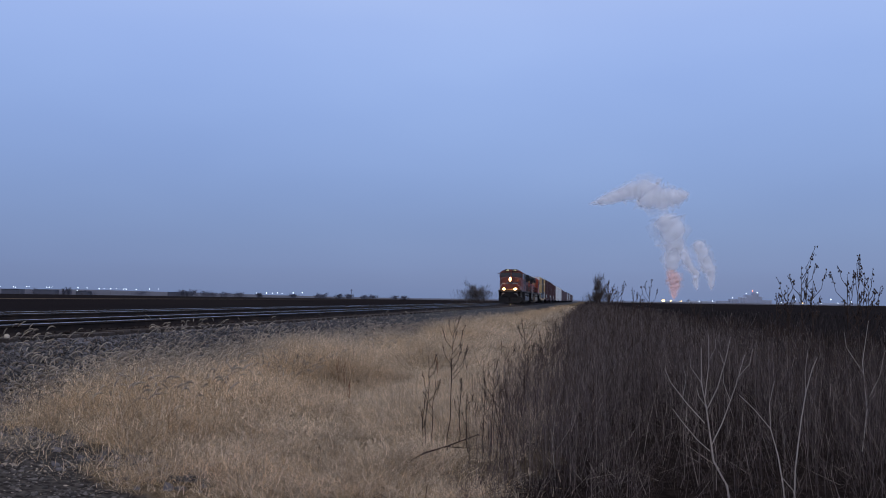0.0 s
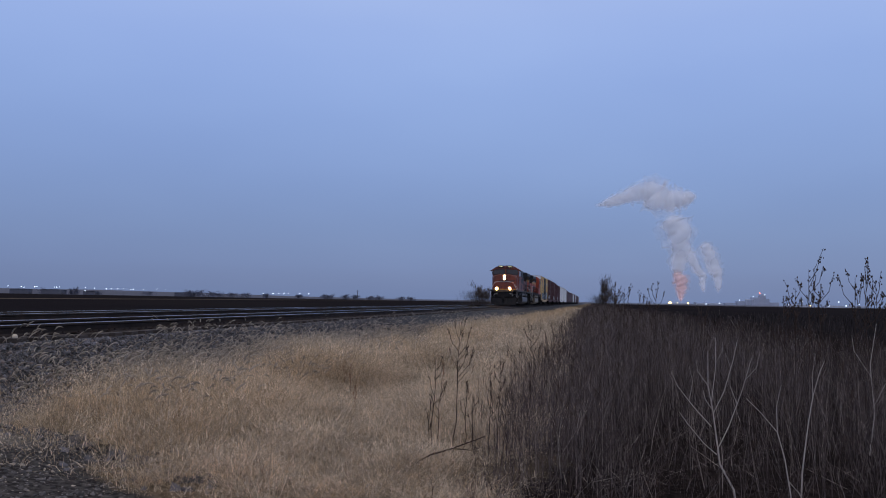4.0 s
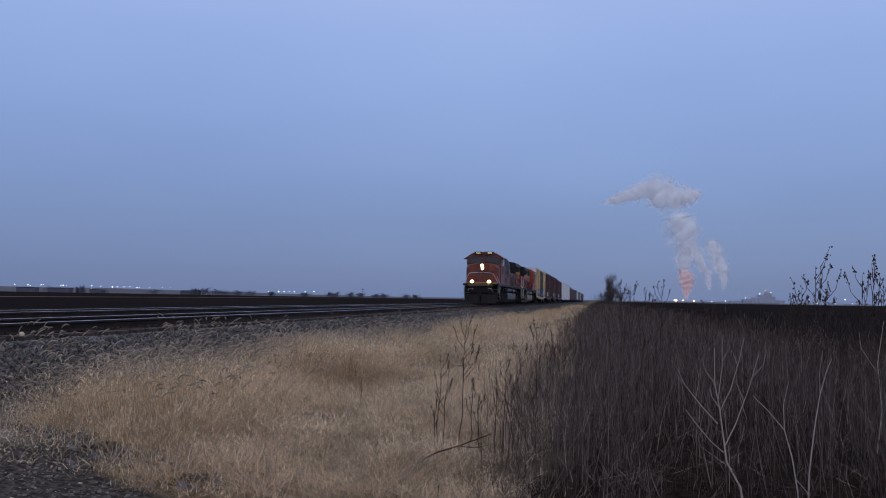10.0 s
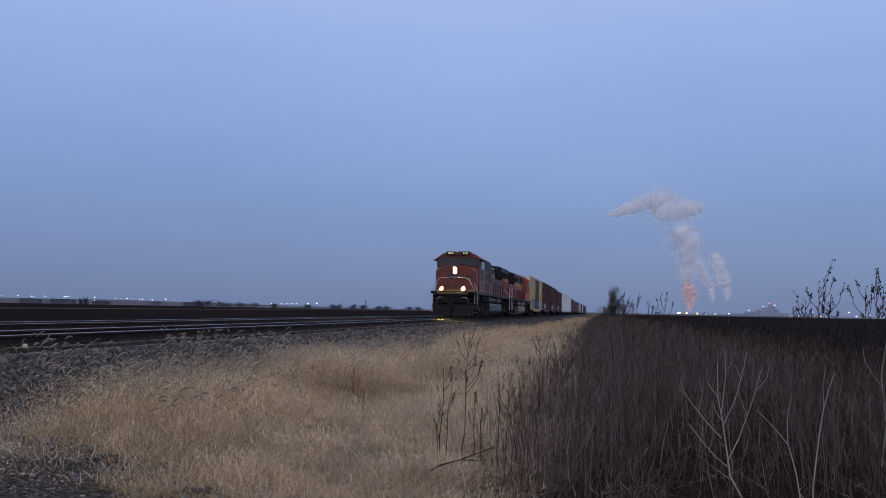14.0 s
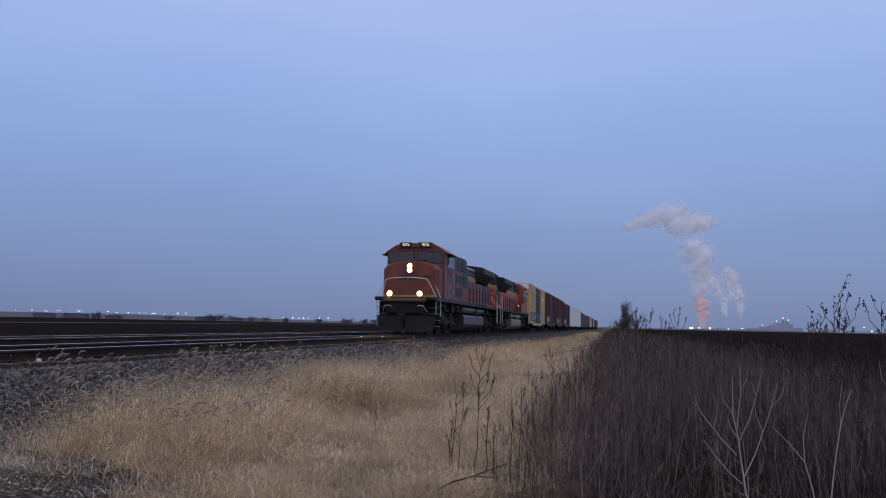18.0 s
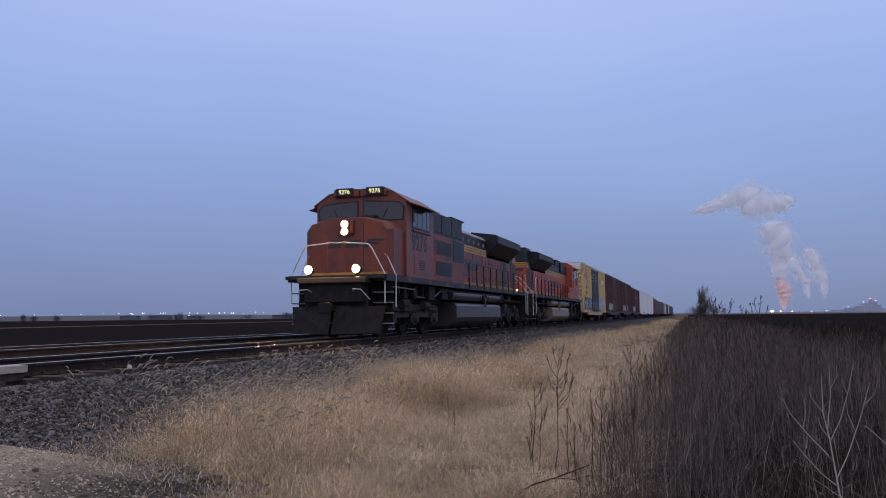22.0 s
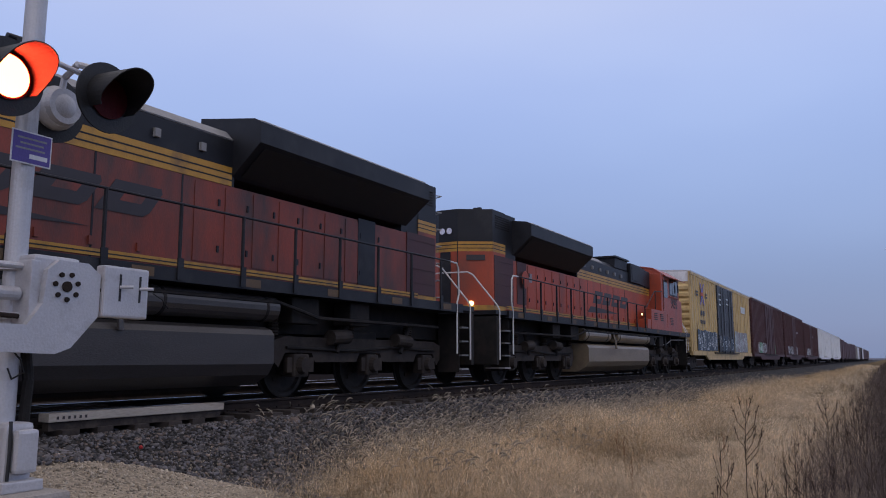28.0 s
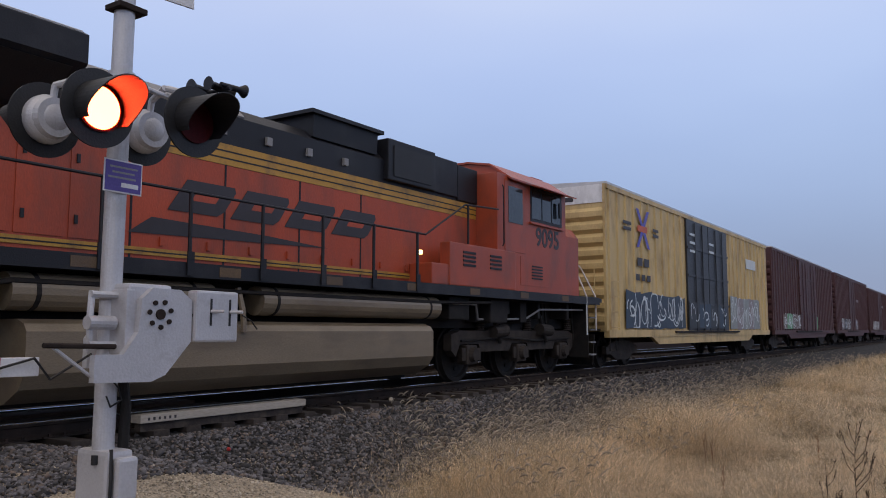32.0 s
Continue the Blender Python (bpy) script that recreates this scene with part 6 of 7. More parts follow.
def make_stubble():
    """Dark rows of stubble on the field beyond the weeds."""
    rng = np.random.default_rng(77)
    n = 16000
    ys = 11 + rng.beta(1, 2.2, n) * 130
    row = np.round(rng.uniform(2.4, 70, n) / 0.76) * 0.76
    xs = row + rng.normal(0, 0.06, n)
    ok = xs > np.interp(ys, [0, 8.5, 13, 20, 110], [5.2, 5.0, 3.4, 2.6, 2.4])
    ok &= np.abs(xs) < ys * 0.62 + 3
    xs, ys = xs[ok], ys[ok]
    n = len(xs)
    blades("field_stubble", xs, ys, np.full(n, -0.03), rng.uniform(0.12, 0.62, n) ** 1.2, rng.uniform(0.006, 0.014, n) * np.clip(ys / 14, 1, 6), rng.uniform(0, 0.5, n), rng.normal(0, 0.2, n), M_STUBBLE, "dark stubble rows on a ploughed field", "stubble", 91, segs=2)


make_stubble()


def tapered(pts, r0, r1, bm=None, seg=5):
    """One closed, bent and tapering rod through the points."""
    bm = bm or bmesh.new()
    n = len(pts) - 1
    rings = []
    for k, p in enumerate(pts):
        p = Vector(p)
        way = (Vector(pts[min(k + 1, n)]) - Vector(pts[max(k - 1, 0)])).normalized()
        side = way.cross(Vector((0.31, 0.95, 0.05)))
        side = (side if side.length > 0.1 else way.cross(Vector((1, 0, 0)))).normalized()
        other = way.cross(side)
        r = r0 + (r1 - r0) * k / n
        rings.append([bm.verts.new(p + (side * math.cos(2 * math.pi * q / seg) + other * math.sin(2 * math.pi * q / seg)) * r) for q in range(seg)])
    for a, b in zip(rings, rings[1:]):
        for q in range(seg):
            bm.faces.new((a[q], a[(q + 1) % seg], b[(q + 1) % seg], b[q]))
    bm.faces.new(rings[0]), bm.faces.new(rings[-1][::-1])
    return bm


def tall_weed(x, y, h, seed, material, label, heads=0.009, spread=0.22, lean=(0, 0), limbs=7, thick=1.0, low=0.45):
    """One dead plant: a stem, side limbs with twigs, and clusters of small seed heads."""
    rnd = random.Random(seed)
    h *= 0.87
    z0 = ground_z(x, y) - 0.03
    W = empty("dead_weed", label, "dead weed", "tall dead weeds", pose(x, y, z0))
    stem = [Vector((lean[0] * t + rnd.uniform(-0.012, 0.012), lean[1] * t + rnd.uniform(-0.012, 0.012), h * t)) for t in [i / 7 for i in range(8)]]
    part("stem", tapered(stem, 0.0046 * thick, 0.0015 * thick), material, W)
    tips = [stem[-1], stem[-1].lerp(stem[-2], 0.4)]
    for k in range(limbs):
        f = low + (0.95 - low) * k / limbs
        i = min(6, int(f * 7))
        p = stem[i].lerp(stem[i + 1], f * 7 - i)
        a = rnd.uniform(0, 6.28)
        ln = h * rnd.uniform(0.14, 0.3) * (1.15 - f * 0.6)
        q = p + Vector((math.cos(a) * ln * spread * 2, math.sin(a) * ln * spread * 2, ln))
        mid = p.lerp(q, 0.5) + Vector((math.cos(a), math.sin(a), -0.4)) * ln * 0.12
        part("limb", tapered([p, mid, q], 0.003 * thick, 0.0012 * thick), material, W)
        tips += [q, mid.lerp(q, 0.6)]
        for j in range(2):
            b = a + rnd.uniform(-1, 1)
            p2 = mid.lerp(q, rnd.uniform(0.1, 0.9))
            q2 = p2 + Vector((math.cos(b) * 0.35, math.sin(b) * 0.35, 0.8)) * ln * rnd.uniform(0.2, 0.45)
            part("twig", tapered([p2, q2], 0.0022 * thick, 0.0010 * thick), material, W)
            tips.append(q2)
    if heads:
        for q in tips:
            for j in range(rnd.randint(1, 2)):
                off = Vector((rnd.uniform(-1, 1), rnd.uniform(-1, 1), rnd.uniform(-2.4, 0.8))) * heads * 1.6
                bm = bmesh.new()
                bmesh.ops.create_icosphere(bm, subdivisions=1, radius=heads * rnd.uniform(0.6, 1.15), matrix=Matrix.Translation(q + off) @ Matrix.Rotation(rnd.uniform(-0.6, 0.6), 4, "X") @ Matrix.Diagonal((0.8, 0.8, 1.35, 1)))
                part("seed_head", bm, M_WEEDDARK, W)
    return W


DARKW = "tall dark dead weed with seed heads"
# beside the dead branch, at the rim of the grass
for k, (x, y, h, n, lean) in enumerate(((-1.09, 6.50, 1.27, 11, (0.05, 0.0)), (-1.21, 6.45, 0.72, 4, (0.02, 0)), (-1.30, 6.62, 0.92, 5, (0.03, 0)), (-1.01, 6.60, 0.72, 4, (0.0, 0)),
                                        (-0.92, 6.42, 0.62, 4, (0, 0)), (-0.80, 6.50, 0.66, 4, (0, 0)), (-0.74, 6.62, 0.92, 5, (0, 0)), (-1.26, 6.35, 0.56, 4, (0, 0)), (-0.68, 6.4, 0.7, 4, (0.03, 0)))):
    tall_weed(x, y, h, 300 + k, M_WEEDDARK, DARKW, heads=0.0052 if n > 9 else 0.0042, limbs=n, lean=lean, low=0.52, spread=0.26)
for k, (x, y, h) in enumerate(((2.26, 10.2, 1.56), (2.40, 10.3, 1.76), (2.52, 10.1, 2.02), (2.66, 10.2, 1.80), (2.96, 9.9, 1.90), (3.10, 10.0, 2.05), (3.24, 10.1, 1.85),
                               (0.40, 14.0, 1.88), (0.56, 14.3, 1.78), (0.84, 14.5, 1.64), (1.06, 14.0, 1.76), (1.6, 12.5, 1.45),
                               (-0.45, 11.6, 1.1), (-0.62, 8.6, 1.2), (-0.40, 8.8, 1.12), (3.4, 8.8, 1.45), (2.0, 8.2, 1.25))):
    tall_weed(x, y, h, 320 + k, M_WEEDDARK, DARKW, heads=0.0105 if h > 1.5 else 0.0055, limbs=10 if h > 1.4 else 7, thick=1.5 if h > 1.4 else 1.0, low=0.55, spread=0.24)
for k, (x, y, h) in enumerate(((-3.3, 10.6, 0.55), (-3.15, 10.4, 0.5), (-2.6, 8.8, 0.42), (-2.1, 11.5, 0.5), (-3.8, 12.5, 0.55))):
    tall_weed(x, y, h, 400 + k, M_RUSTWEED, "thin rust-brown weed among the dry grass", heads=0, limbs=5, spread=0.12)


def pale_shrub(x, y, paths, label):
    W = empty("bleached_shrub", label, "dead shrub", "bleached shrubs", pose(x, y, ground_z(x, y) - 0.05))
    for k, (pts, r0, r1) in enumerate(paths):
        part("trunk" if k == 0 else "limb", tapered([Vector(p) for p in pts], r0 * 0.64, r1 * 0.75, seg=6), M_PALETWIG, W)


pale_shrub(0.87, 5.3, [
    ([(0.02, 0, 0), (0.0, 0, 0.15), (-0.08, 0, 0.30), (-0.10, 0.01, 0.47), (-0.12, 0.01, 0.63), (-0.15, 0, 0.78), (-0.15, 0, 1.0)], 0.011, 0.0028),
    ([(-0.13, 0, 0.53), (-0.23, 0.03, 0.64), (-0.33, 0.04, 0.77), (-0.37, 0.03, 0.86)], 0.005, 0.0018),
    ([(-0.10, 0, 0.36), (-0.18, -0.04, 0.43), (-0.28, -0.06, 0.55), (-0.33, -0.07, 0.62)], 0.005, 0.0018),
    ([(-0.09, 0, 0.40), (-0.02, 0.04, 0.53), (0.06, 0.05, 0.75), (0.12, 0.05, 0.96)], 0.0055, 0.0018),
    ([(-0.12, 0, 0.61), (-0.06, -0.03, 0.75), (-0.01, -0.04, 0.93), (0.02, -0.04, 1.07)], 0.0045, 0.0016),
    ([(-0.13, 0, 0.68), (-0.10, 0.03, 0.89), (-0.10, 0.03, 1.08)], 0.004, 0.0015),
    ([(-0.26, 0.035, 0.68), (-0.24, 0.02, 0.80), (-0.26, 0.02, 0.90)], 0.003, 0.001),
    ([(-0.15, 0.0, 0.78), (-0.21, 0.02, 0.87), (-0.22, 0.01, 0.94)], 0.003, 0.001),
    ([(0.03, 0.045, 0.67), (-0.01, 0.05, 0.78), (-0.01, 0.05, 0.88)], 0.003, 0.001),
    ([(0.08, 0.05, 0.82), (0.15, 0.06, 0.90), (0.17, 0.06, 0.99)], 0.0025, 0.001),
    ([(-0.12, 0.0, 0.63), (-0.17, -0.02, 0.70), (-0.18, -0.02, 0.75)], 0.004, 0.002),
    ([(-0.02, -0.04, 0.90), (-0.05, -0.03, 0.99)], 0.002, 0.001),
    ([(-0.10, 0.03, 0.92), (-0.06, 0.02, 1.0), (-0.06, 0.02, 1.06)], 0.002, 0.001)], "bleached forked shrub standing in dark weeds")
pale_shrub(1.21, 5.3, [
    ([(0.0, 0, 0), (-0.01, 0, 0.15), (-0.04, 0, 0.35), (-0.08, 0.01, 0.51), (-0.17, 0.02, 0.62), (-0.26, 0.02, 0.71)], 0.008, 0.002),
    ([(-0.02, 0, 0.22), (0.05, 0.03, 0.14), (0.08, 0.04, 0.06)], 0.004, 0.002),
    ([(-0.08, 0.01, 0.50), (-0.08, 0.03, 0.66), (-0.05, 0.03, 0.80)], 0.004, 0.0015)], "bleached broken shrub standing in dark weeds")
pale_shrub(1.30, 5.35, [
    ([(-0.03, 0, 0.0), (-0.02, 0, 0.25), (0.0, 0, 0.42), (0.02, 0, 0.57), (0.05, 0.01, 0.73), (0.09, 0.01, 0.88), (0.12, 0.01, 0.95)], 0.008, 0.002),
    ([(0.05, 0.01, 0.72), (0.04, -0.02, 0.86), (0.06, -0.02, 1.0)], 0.003, 0.001)], "bleached thin shrub standing in dark weeds")
pale_shrub(2.3, 7.4, [
    ([(0, 0, 0), (0.05, 0, 0.4), (0.02, 0, 0.8), (0.08, 0.02, 1.15)], 0.007, 0.0025),
    ([(0.04, 0, 0.45), (0.16, 0.02, 0.68), (0.2, 0, 0.9)], 0.004, 0.0015),
    ([(0.03, 0, 0.7), (-0.1, 0.02, 0.92), (-0.12, 0, 1.05)], 0.004, 0.0015)], "bleached thin shrub standing in dark weeds")
pale_shrub(-0.2, 5.9, [
    ([(0, 0, 0), (-0.03, 0, 0.3), (0.01, 0, 0.6)], 0.005, 0.002),
    ([(-0.02, 0, 0.2), (0.1, 0.02, 0.4), (0.13, 0, 0.55)], 0.003, 0.0012)], "bleached thin shrub standing in dark weeds")

stick = empty("fallen_branch", "dark bare branch lying in the grass", "branch", m=pose(-1.32, 5.9, 0.0))
part("limb", tapered([Vector((0, 0, 0.02)), Vector((0.16, 0, 0.12)), Vector((0.32, 0.02, 0.17)), Vector((0.56, 0.02, 0.27))], 0.009, 0.003, seg=6), M_WEEDDARK, stick)
part("twig", tapered([Vector((0.32, 0.02, 0.17)), Vector((0.45, 0.05, 0.16)), Vector((0.6, 0.05, 0.2))], 0.004, 0.0015), M_WEEDDARK, stick)
part("stub", tapered([Vector((0.08, 0, 0.06)), Vector((0.11, 0, -0.06))], 0.008, 0.008), M_WEEDDARK, stick)

# ---- distance: bush, trees, ridge, works with steam, lights ----
M_BARK = mat("bare_twigs", (0.075, 0.058, 0.052), 0.9, vary=0.2, island=0.3, bump=0)
# far trees, land, works and sheds: bluish haze is mixed into the base colours
M_FARTREE = mat("hazed_far_trees", (0.125, 0.13, 0.175), 0.95, vary=0.2, scale=0.2, fine=2, island=0.3, bump=0)
M_RIDGE = mat("hazed_far_land", (0.082, 0.084, 0.108), 0.95, vary=0.2, scale=0.01, fine=0.2, bump=0)
M_WORKS = mat("factory_wall", (0.42, 0.46, 0.58), 0.8, vary=0.15, scale=0.05, fine=1, bump=0)
M_WORKSROOF = mat("factory_roof", (0.46, 0.50, 0.62), 0.7, vary=0.15, scale=0.05, fine=1, bump=0)
M_SHED = mat("hazed_shed_wall", (0.11, 0.115, 0.145), 0.8, vary=0.15, scale=0.05, fine=1, bump=0)
M_TOWN = mat("town_light", (1, 1, 1), 0.5, emit=(0.72, 0.84, 1.0), emit_strength=3.0, bump=0)
M_SODIUM = mat("sodium_light", (1, 0.8, 0.4), 0.5, emit=(1.0, 0.62, 0.2), emit_strength=7, bump=0)
M_REDBEACON = mat("red_beacon", (1, 0.2, 0.1), 0.5, emit=(1.0, 0.16, 0.08), emit_strength=8, bump=0)


def bare_tree(name, x, y, z0, h, w, seed, material, label, category, group="", twigs=500, twig_w=0.02, base_dense=0.0, fill=0.42):
    """A leafless tree: trunk, limbs and a crown of many fine twigs with an uneven outline."""
    rnd = random.Random(seed)
    rng = np.random.default_rng(seed)
    T = empty(name, label, category, group, pose(x, y, z0))
    top = Vector((rnd.uniform(-0.05, 0.05) * w, 0, h * 0.72))
    part("trunk", tapered([Vector((0, 0, 0)), Vector((0.02 * w, 0, h * 0.35)), top], h * 0.028, h * 0.008, seg=6), material, T)
    ends = []
    for k in range(9):
        a, f = rnd.uniform(0, 6.28), rnd.uniform(0.15, 0.65)
        p = Vector((0.02 * w, 0, 0)).lerp(top, f / 0.72)
        q = p + Vector((math.cos(a) * w * rnd.uniform(0.25, 0.48), math.sin(a) * w * rnd.uniform(0.25, 0.48), h * rnd.uniform(0.15, 0.36)))
        part("limb", tapered([p, p.lerp(q, 0.5) + Vector((0, 0, h * 0.04)), q], h * 0.010, h * 0.003), material, T)
        ends.append((p, q))
    pick = rng.integers(0, len(ends), twigs)
    f = rng.uniform(0.1, 1.0, twigs)
    P = np.array([e[0][:] for e in ends])[pick]
    Q = np.array([e[1][:] for e in ends])[pick]
    b = P + (Q - P) * f[:, None] + rng.normal(0, 0.05, (twigs, 3)) * np.array([w, w, h])
    low = rng.uniform(0, 1, twigs) < base_dense
    b[low] = np.stack([rng.normal(0, 0.24 * w, low.sum()), rng.normal(0, 0.24 * w, low.sum()), rng.uniform(0, fill * h, low.sum())], -1)
    n = twigs
    az = np.arctan2(b[:, 1], b[:, 0]) + rng.normal(0, 0.8, n)
    crown = blades("crown", b[:, 0], b[:, 1], b[:, 2], rng.uniform(0.06, 0.22, n) * h, np.full(n, twig_w), rng.uniform(0.1, 0.8, n), rng.normal(0, 0.15, n), material, "", "", seed + 1, segs=2, az=az)
    for key in list(crown.keys()):
        del crown[key]
    crown.parent = T
    return T


bare_tree("bush", 1.35, 102, 0.0, 4.3, 2.7, 5, M_BARK, "leafless dark bush beside the tracks", "bush", twigs=2600, twig_w=0.022, base_dense=0.55)
bare_tree("bush", 2.6, 96, 0.0, 2.6, 2.4, 6, M_BARK, "low leafless bush beside the tracks", "bush", twigs=900, twig_w=0.02, base_dense=0.6)
bare_tree("bush", -20.2, 150, 0.0, 4.4, 6.5, 7, M_BARK, "leafless bush behind the tracks", "bush", twigs=3600, twig_w=0.035, base_dense=0.7, fill=0.6)

for k, (x, z, h, w) in enumerate(((-740, 4.0, 10.5, 17), (-726, 4.0, 12, 22), (-706, 3.5, 9.5, 20), (-680, 4.0, 7.5, 22), (-660, 4.0, 7.0, 22), (-638, 3.5, 7.5, 20), (-588, 3, 9.5, 10),
                                  (-528, 1.5, 9.2, 14), (-484, 1, 9.2, 12), (-466, 1.5, 10, 16), (-440, 1, 10, 12), (-425, 0.5, 11.5, 14), (-389, 0, 9, 14), (-377, 0, 10, 15),
                                  (-339, 0, 8.6, 12), (-316, 0, 9, 12), (-1050, 9, 4.5, 30), (-992, 3, 14, 9), (-985, 3, 10, 6), (-940, 7, 3.5, 19), (-839, 6, 5, 24), (-1340, 6, 9, 12), (-1290, 6, 8, 12), (-1390, 6, 12, 10), (-1480, 6, 13, 9))):
    bare_tree("far_tree", x, 1400 + (k % 3) * 12, -0.2, h * 0.85 + z, w * 1.35, 700 + k, M_FARTREE, "bare tree far off across the field, bluish haze in its colour", "tree", "trees on the far side of the field", twigs=620, twig_w=0.6, base_dense=0.72, fill=0.62)
for k in range(9):
    az_ = radians(50.2 + k * 0.85)
    bare_tree("far_tree", -640 * math.sin(az_), 640 * math.cos(az_), -0.2, 13.5 + 3.4 * ((k * 5) % 4) / 4, 13.0, 760 + k, M_FARTREE, "bare tree far off across the field, bluish haze in its colour", "tree", "trees on the far side of the field", twigs=420, twig_w=0.3, base_dense=0.4)
pole = empty("utility_pole", "thin utility pole on the far field edge", "pole", m=pose(-412, 1395, 0))
part("shaft", cyl((0, 0, 0), (0, 0, 17), 0.6, 0.5, 6), M_FARTREE, pole)
part("crossarm", box(-2, 2, -0.3, 0.3, 14.5, 15.2), M_FARTREE, pole)

# a low ridge closes the view across the field
bm = bmesh.new()
rows = []
for d, zf in ((0, 0.0), (60, 0.75), (200, 1.0), (500, 0.9)):
    row = []
    for i in range(90):
        x = -3400 + i * 45
        hgt = 3.0 + 9.0 * ramp01((-350 - x) / 900) + 1.6 * noise.noise((x * 0.006, 0, 1))
        hgt *= ramp01((560 - x) / 300) if x > 100 else 1.0
        row.append(bm.verts.new((x, 1450 + d + max(0, -x - 1400) * -0.35, hgt * zf - 0.4)))
    rows.append(row)
for a, b in zip(rows, rows[1:]):
    for i in range(89):
        bm.faces.new((a[i], a[i + 1], b[i + 1], b[i]))
tagged(link(bm, "backdrop_ridge", M_RIDGE, True), "low land on the horizon, bluish haze in its colour", "backdrop", kind="structure")


def town_lamp(x, y, z, r, m, name="street_lamp", label="distant white street light", cat="street light", group="lights of the far town"):
    W = empty(name, label, cat, group, pose(x, y, 0))
    part("pole", cyl((0, 0, 0), (0, 0, z), 0.12, 0.1, 5), M_FARTREE, W)
    bm = bmesh.new()
    bmesh.ops.create_icosphere(bm, subdivisions=1, radius=r, matrix=Matrix.Translation((0, 0, z + r * 0.5)))
    part("lantern", bm, m, W)


for k, (x, z) in enumerate(((-1154, 13.4), (-1117, 13.9), (-1088, 13.3), (-1083, 12.2), (-1059, 13.7), (-1054, 13.8), (-1016, 13.3), (-1011, 13.3), (-1005, 13.4), (-950, 13.2), (-951, 7.7), (-931, 12.4),
                            (-906, 11.7), (-896, 11.9), (-882, 12.1), (-870, 12.3), (-855, 11.4), (-850, 11.5), (-829, 10.8), (-802, 12.3), (-785, 12.5), (-590, 7.3), (-571, 7.6), (-560, 7.8),
                            (-550, 8.0), (-541, 8.1), (-520, 8.5), (-503, 8.8), (-1210, 13), (-1260, 13.5), (-1330, 13), (-1420, 12))):
    town_lamp(x, 1392, z, 0.6 + 0.35 * ((k * 7) % 5) / 5, M_TOWN)
for x0, x1, z0, h in ((-1050, -1005, 7.5, 2.2), (-960, -935, 5.5, 2.0), (-1120, -1080, 8, 2), (-770, -735, 6, 2)):
    B = empty("far_shed", "long shed on the horizon, bluish haze in its colour", "shed", "far sheds", pose((x0 + x1) / 2, 1400, 0))
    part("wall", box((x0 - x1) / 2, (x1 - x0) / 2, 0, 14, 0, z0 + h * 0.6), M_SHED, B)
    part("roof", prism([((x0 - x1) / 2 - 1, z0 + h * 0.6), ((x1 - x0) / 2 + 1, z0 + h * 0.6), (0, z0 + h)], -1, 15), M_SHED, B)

# the works on the horizon
for x, z, r, m in ((227, 5.1, 2.6, M_SODIUM), (231, 5.1, 2.6, M_SODIUM), (251, 5.6, 2.0, M_SODIUM), (281, 4.4, 2.2, M_SODIUM), (305, 2.6, 1.3, M_TOWN), (332, 3.8, 1.6, M_TOWN), (370, 6.2, 1.6, M_TOWN),
                   (426, 17, 1.2, M_TOWN), (465, 29, 1.3, M_TOWN), (496, 33, 1.4, M_TOWN), (599, 15.5, 1.5, M_TOWN), (648, 16.4, 1.5, M_TOWN), (696, 15.7, 1.7, M_TOWN), (716, 4.7, 1.8, M_TOWN), (750, 10, 1.4, M_TOWN),
                   (560, 5, 1.2, M_TOWN), (620, 4, 1.2, M_SODIUM), (670, 4, 1.2, M_TOWN)):
    town_lamp(x, 2480, z, r, m, label="yard light of the distant works", group="lights of the works")


def works():
    F = empty("factory", "grey grain works with silos and towers on the horizon", "factory", m=pose(440, 2500, 0))
    def wing(name, x0, x1, z1, d=30, m=M_WORKS):
        part(name, box(x0, x1, -d / 2, d / 2, 0, z1, 0.5), m, F)
    wing("tower", 44, 60, 33)
    wing("tower_head", 47, 55, 37, 20)
    wing("block", 26, 44, 26)
    wing("block", 60, 70, 22)
    wing("low_hall", -20, 26, 14)
    wing("low_hall", 70, 96, 12)
    wing("shed", -215, -150, 6, 40, M_WORKSROOF)
    wing("shed", -140, -60, 7, 40, M_WORKSROOF)
    wing("shed", -55, -22, 9)
    wing("shed", 120, 190, 7, 40, M_WORKSROOF)
    wing("shed", 220, 330, 6, 40, M_WORKSROOF)
    for k in range(6):
        bm = cyl((4 + k * 4.2, -18, 0), (4 + k * 4.2, -18, 19), 2.1, seg=14)
        cyl((4 + k * 4.2, -18, 19), (4 + k * 4.2, -18, 21), 2.1, 0.5, 14, bm)
        part("silo", bm, M_WORKSROOF, F)
    for x, z in ((-176, 11), (-108, 13), (-68, 13), (20, 27)):
        part("stack", cyl((x, 0, 0), (x, 0, z), 1.6, 1.2, 10), M_WORKS, F)
    for x, z in ((43.5, 39.6),):
        bm = bmesh.new()
        bmesh.ops.create_icosphere(bm, subdivisions=1, radius=1.4, matrix=Matrix.Translation((x, -12, z)))
        part("beacon", bm, M_REDBEACON, F, "red aircraft beacon")
        part("beacon_mast", cyl((x, -12, 20), (x, -12, z), 0.4, seg=5), M_WORKS, F)


works()


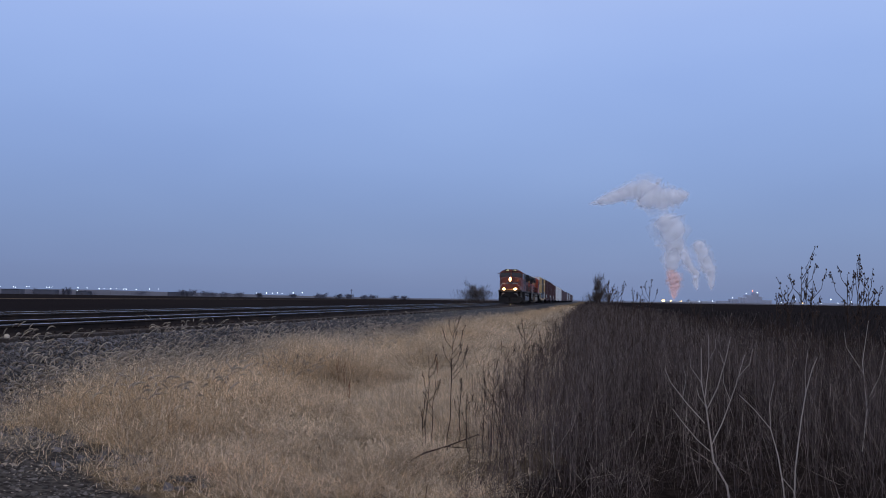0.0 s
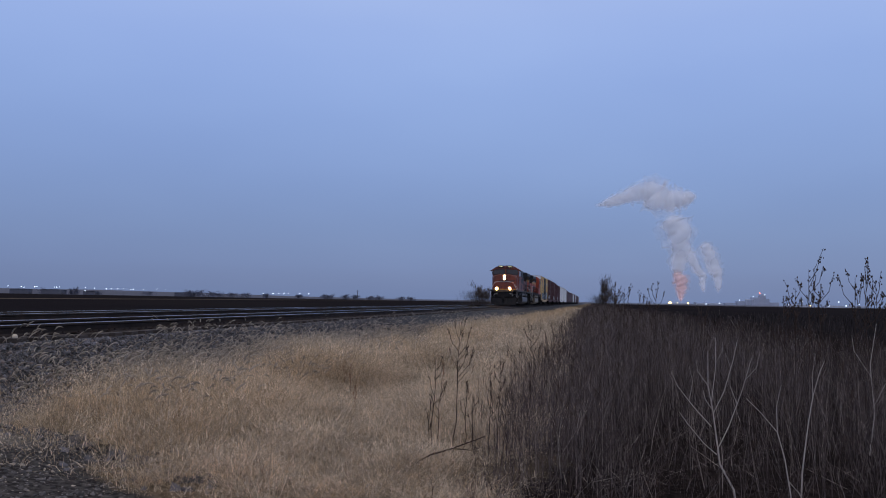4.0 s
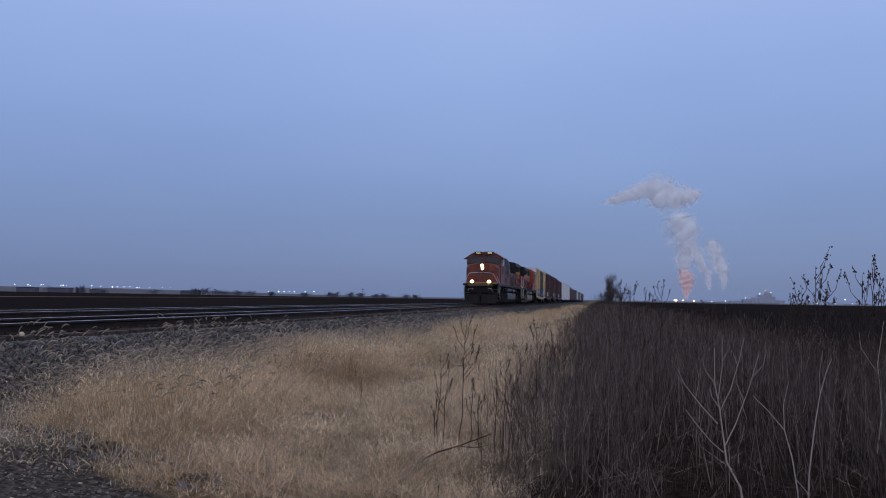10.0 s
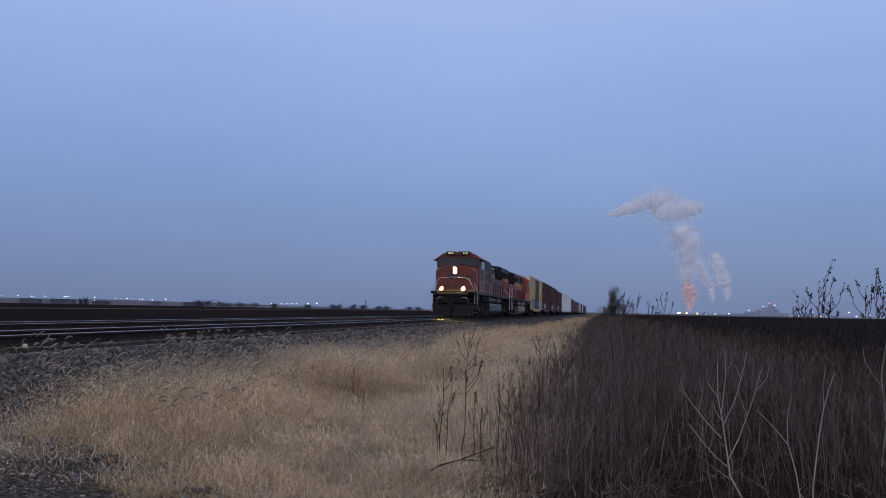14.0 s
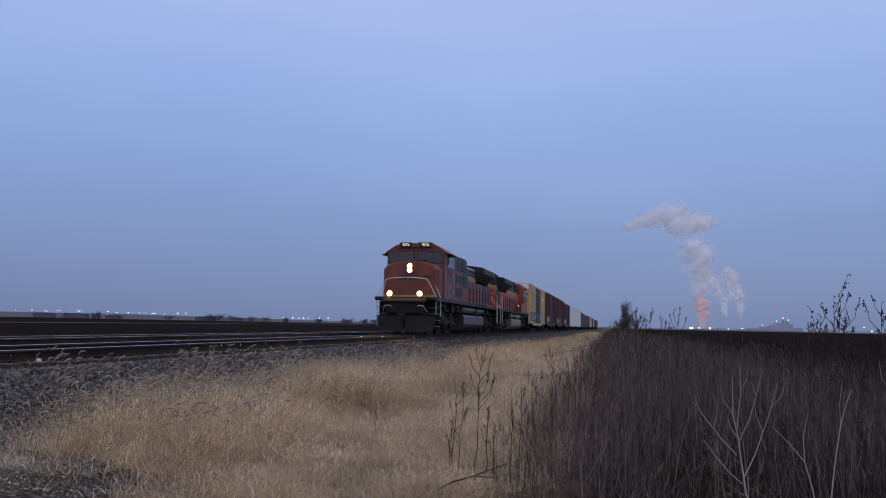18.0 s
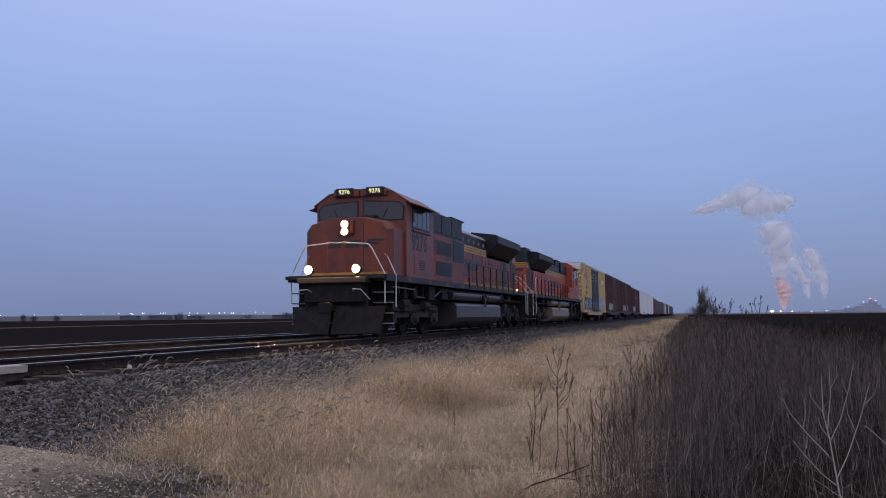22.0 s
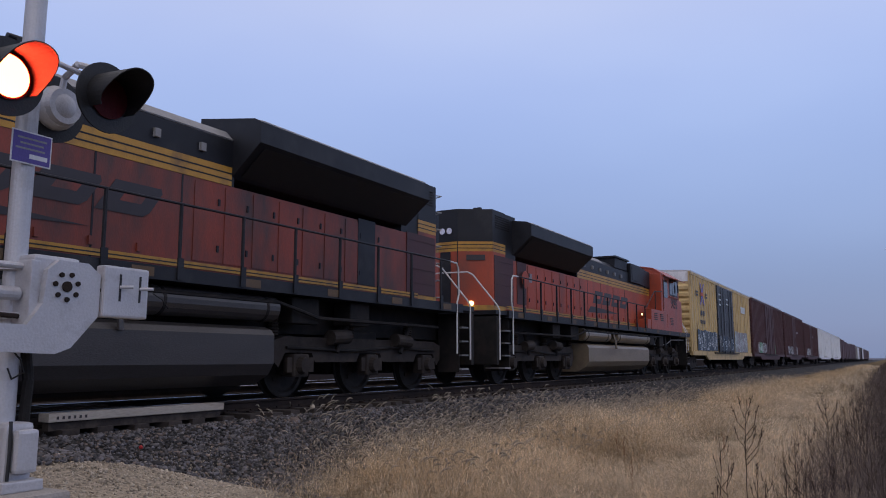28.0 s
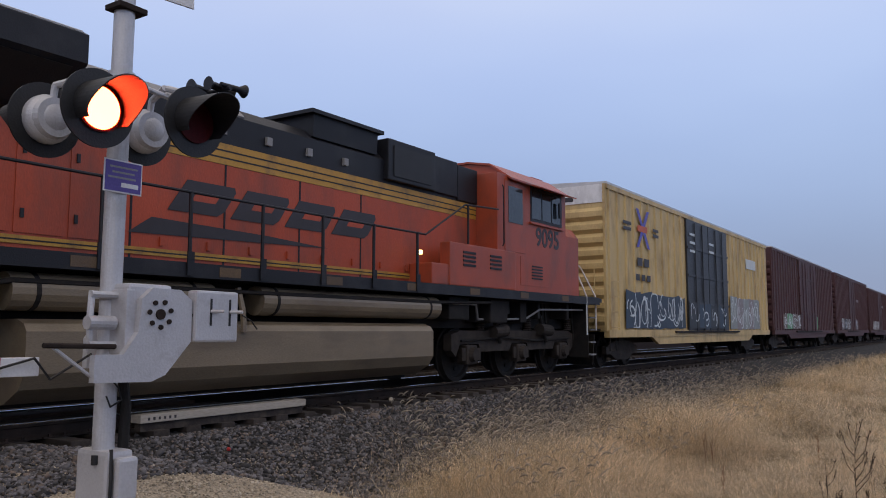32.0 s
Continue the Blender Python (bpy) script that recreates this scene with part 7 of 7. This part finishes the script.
# ---- steam ----
def steam_material(name, color, alpha, scale):
    m = bpy.data.materials.new(name)
    m.use_nodes = True
    n, l = m.node_tree.nodes, m.node_tree.links
    b = n["Principled BSDF"]
    b.inputs["Base Color"].default_value = (*color, 1)
    b.inputs["Roughness"].default_value = 1.0
    b.inputs["Specular IOR Level"].default_value = 0.0
    co = n.new("ShaderNodeTexCoord")
    nz = n.new("ShaderNodeTexNoise")
    nz.inputs["Scale"].default_value, nz.inputs["Detail"].default_value, nz.inputs["Roughness"].default_value = scale, 3, 0.5
    l.new(co.outputs["Object"], nz.inputs["Vector"])
    r = n.new("ShaderNodeMapRange")
    r.inputs[1].default_value, r.inputs[2].default_value = 0.35, 0.65
    r.inputs[3].default_value, r.inputs[4].default_value = alpha * 0.6, alpha
    l.new(nz.outputs[0], r.inputs[0])
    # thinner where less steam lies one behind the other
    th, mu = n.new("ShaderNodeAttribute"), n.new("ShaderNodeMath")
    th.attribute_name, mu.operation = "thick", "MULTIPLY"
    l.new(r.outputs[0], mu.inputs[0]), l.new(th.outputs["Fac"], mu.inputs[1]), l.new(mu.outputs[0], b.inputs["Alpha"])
    return m


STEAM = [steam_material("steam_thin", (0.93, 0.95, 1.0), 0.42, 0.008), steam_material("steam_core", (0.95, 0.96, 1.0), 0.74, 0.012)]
# white steam too: the rosy lamplight from below is put into the base colour
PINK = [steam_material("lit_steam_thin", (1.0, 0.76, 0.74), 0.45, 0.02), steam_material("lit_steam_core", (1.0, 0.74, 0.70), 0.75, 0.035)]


def plume(parent, name, path, mats, seed, depth=0.6):
    """A lumpy tube of drifting steam along (x, z, radius), in shells, thinner outside."""
    for j, m in enumerate(mats):
        shrink = (1.6, 1.05)[j]
        bm = bmesh.new()
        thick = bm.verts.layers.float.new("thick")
        rings = []
        fine = []
        for (x0, z0, r0), (x1, z1, r1) in zip(path, path[1:]):
            for k in range(6):
                f = k / 6
                fine.append((x0 + (x1 - x0) * f, z0 + (z1 - z0) * f, r0 + (r1 - r0) * f))
        fine.append(path[-1])
        for i, (x, z, r) in enumerate(fine):
            x2, z2, _ = fine[min(i + 1, len(fine) - 1)]
            x1, z1, _ = fine[max(i - 1, 0)]
            t = Vector((x2 - x1, 0, z2 - z1)).normalized()
            side = Vector((t.z, 0, -t.x))
            endf = min(1.0, (i + 0.4) / 3, (len(fine) - 1 - i + 0.1) / 5)
            ring = []
            for k in range(24):
                a = 2 * math.pi * k / 24
                base = Vector((x, 0, z)) + side * math.cos(a) * r + Vector((0, 1, 0)) * math.sin(a) * r * depth
                lump = 1 + 0.42 * noise.noise(Vector((base.x, base.y, base.z)) * (1.1 / max(r, 8)) + Vector((seed, j * 3.1, 0))) + 0.16 * noise.noise(base * (3.0 / max(r, 8)) + Vector((0, seed, 0)))
                ring.append(bm.verts.new(Vector((x, 0, z)) + (base - Vector((x, 0, z))) * lump * shrink * (0.5 + 0.5 * endf)))
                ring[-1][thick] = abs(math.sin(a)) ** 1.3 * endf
            rings.append(ring)
        for a, b in zip(rings, rings[1:]):
            for k in range(24):
                bm.faces.new((a[k], a[(k + 1) % 24], b[(k + 1) % 24], b[k]))
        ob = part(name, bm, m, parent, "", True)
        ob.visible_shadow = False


SP = empty("steam_plume", "pale steam drifting up from the works, rosy at its foot", "steam", m=pose(0, 2520, 0))
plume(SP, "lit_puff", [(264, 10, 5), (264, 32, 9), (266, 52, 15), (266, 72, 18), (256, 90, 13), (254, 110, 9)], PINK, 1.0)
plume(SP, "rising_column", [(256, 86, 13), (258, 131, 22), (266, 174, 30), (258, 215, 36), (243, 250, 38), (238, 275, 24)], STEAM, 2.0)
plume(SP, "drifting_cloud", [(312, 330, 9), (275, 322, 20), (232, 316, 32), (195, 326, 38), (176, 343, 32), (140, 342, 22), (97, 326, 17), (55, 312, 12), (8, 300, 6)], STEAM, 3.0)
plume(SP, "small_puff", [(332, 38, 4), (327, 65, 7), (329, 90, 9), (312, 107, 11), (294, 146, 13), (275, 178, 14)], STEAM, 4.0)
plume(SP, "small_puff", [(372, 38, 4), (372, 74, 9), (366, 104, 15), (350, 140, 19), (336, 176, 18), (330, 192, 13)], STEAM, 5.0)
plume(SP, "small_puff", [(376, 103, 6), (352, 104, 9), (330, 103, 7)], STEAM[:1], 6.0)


def motions():
    # the train
    times = [i * 0.5 for i in range(65)]
    for thing, off, turned in ROLLING:
        walk(thing, [(t, pose(TRACK_X, run_at(t) + off, RAIL_Z, 0, 0, 180 if turned else 0)) for t in times])
    # wheels of the engines and of the nearest cars
    turned_of = {thing: turned for thing, off, turned in ROLLING}
    near = {thing for thing, off, turned in ROLLING[:4]}
    for ob, r, y in WHEELS:
        if ob.parent not in near:
            continue
        way = -1 if turned_of[ob.parent] else 1
        rows = []
        for i in range(321):
            t = i * 0.1
            a = math.degrees((run_at(t) - run_at(0)) / r) * way
            rows.append((t, Matrix.Translation((0, y, r)) @ Matrix.Rotation(-radians(a), 4, "X")))
        walk(ob, rows)
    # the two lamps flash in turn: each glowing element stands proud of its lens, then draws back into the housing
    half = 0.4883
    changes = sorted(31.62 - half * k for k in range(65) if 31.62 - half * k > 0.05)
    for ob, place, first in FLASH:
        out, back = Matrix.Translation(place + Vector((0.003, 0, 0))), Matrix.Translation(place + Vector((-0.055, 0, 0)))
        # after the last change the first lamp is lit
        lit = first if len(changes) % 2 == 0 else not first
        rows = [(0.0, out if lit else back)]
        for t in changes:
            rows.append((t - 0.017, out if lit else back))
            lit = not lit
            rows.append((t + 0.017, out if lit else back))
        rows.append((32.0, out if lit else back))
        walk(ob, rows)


motions()
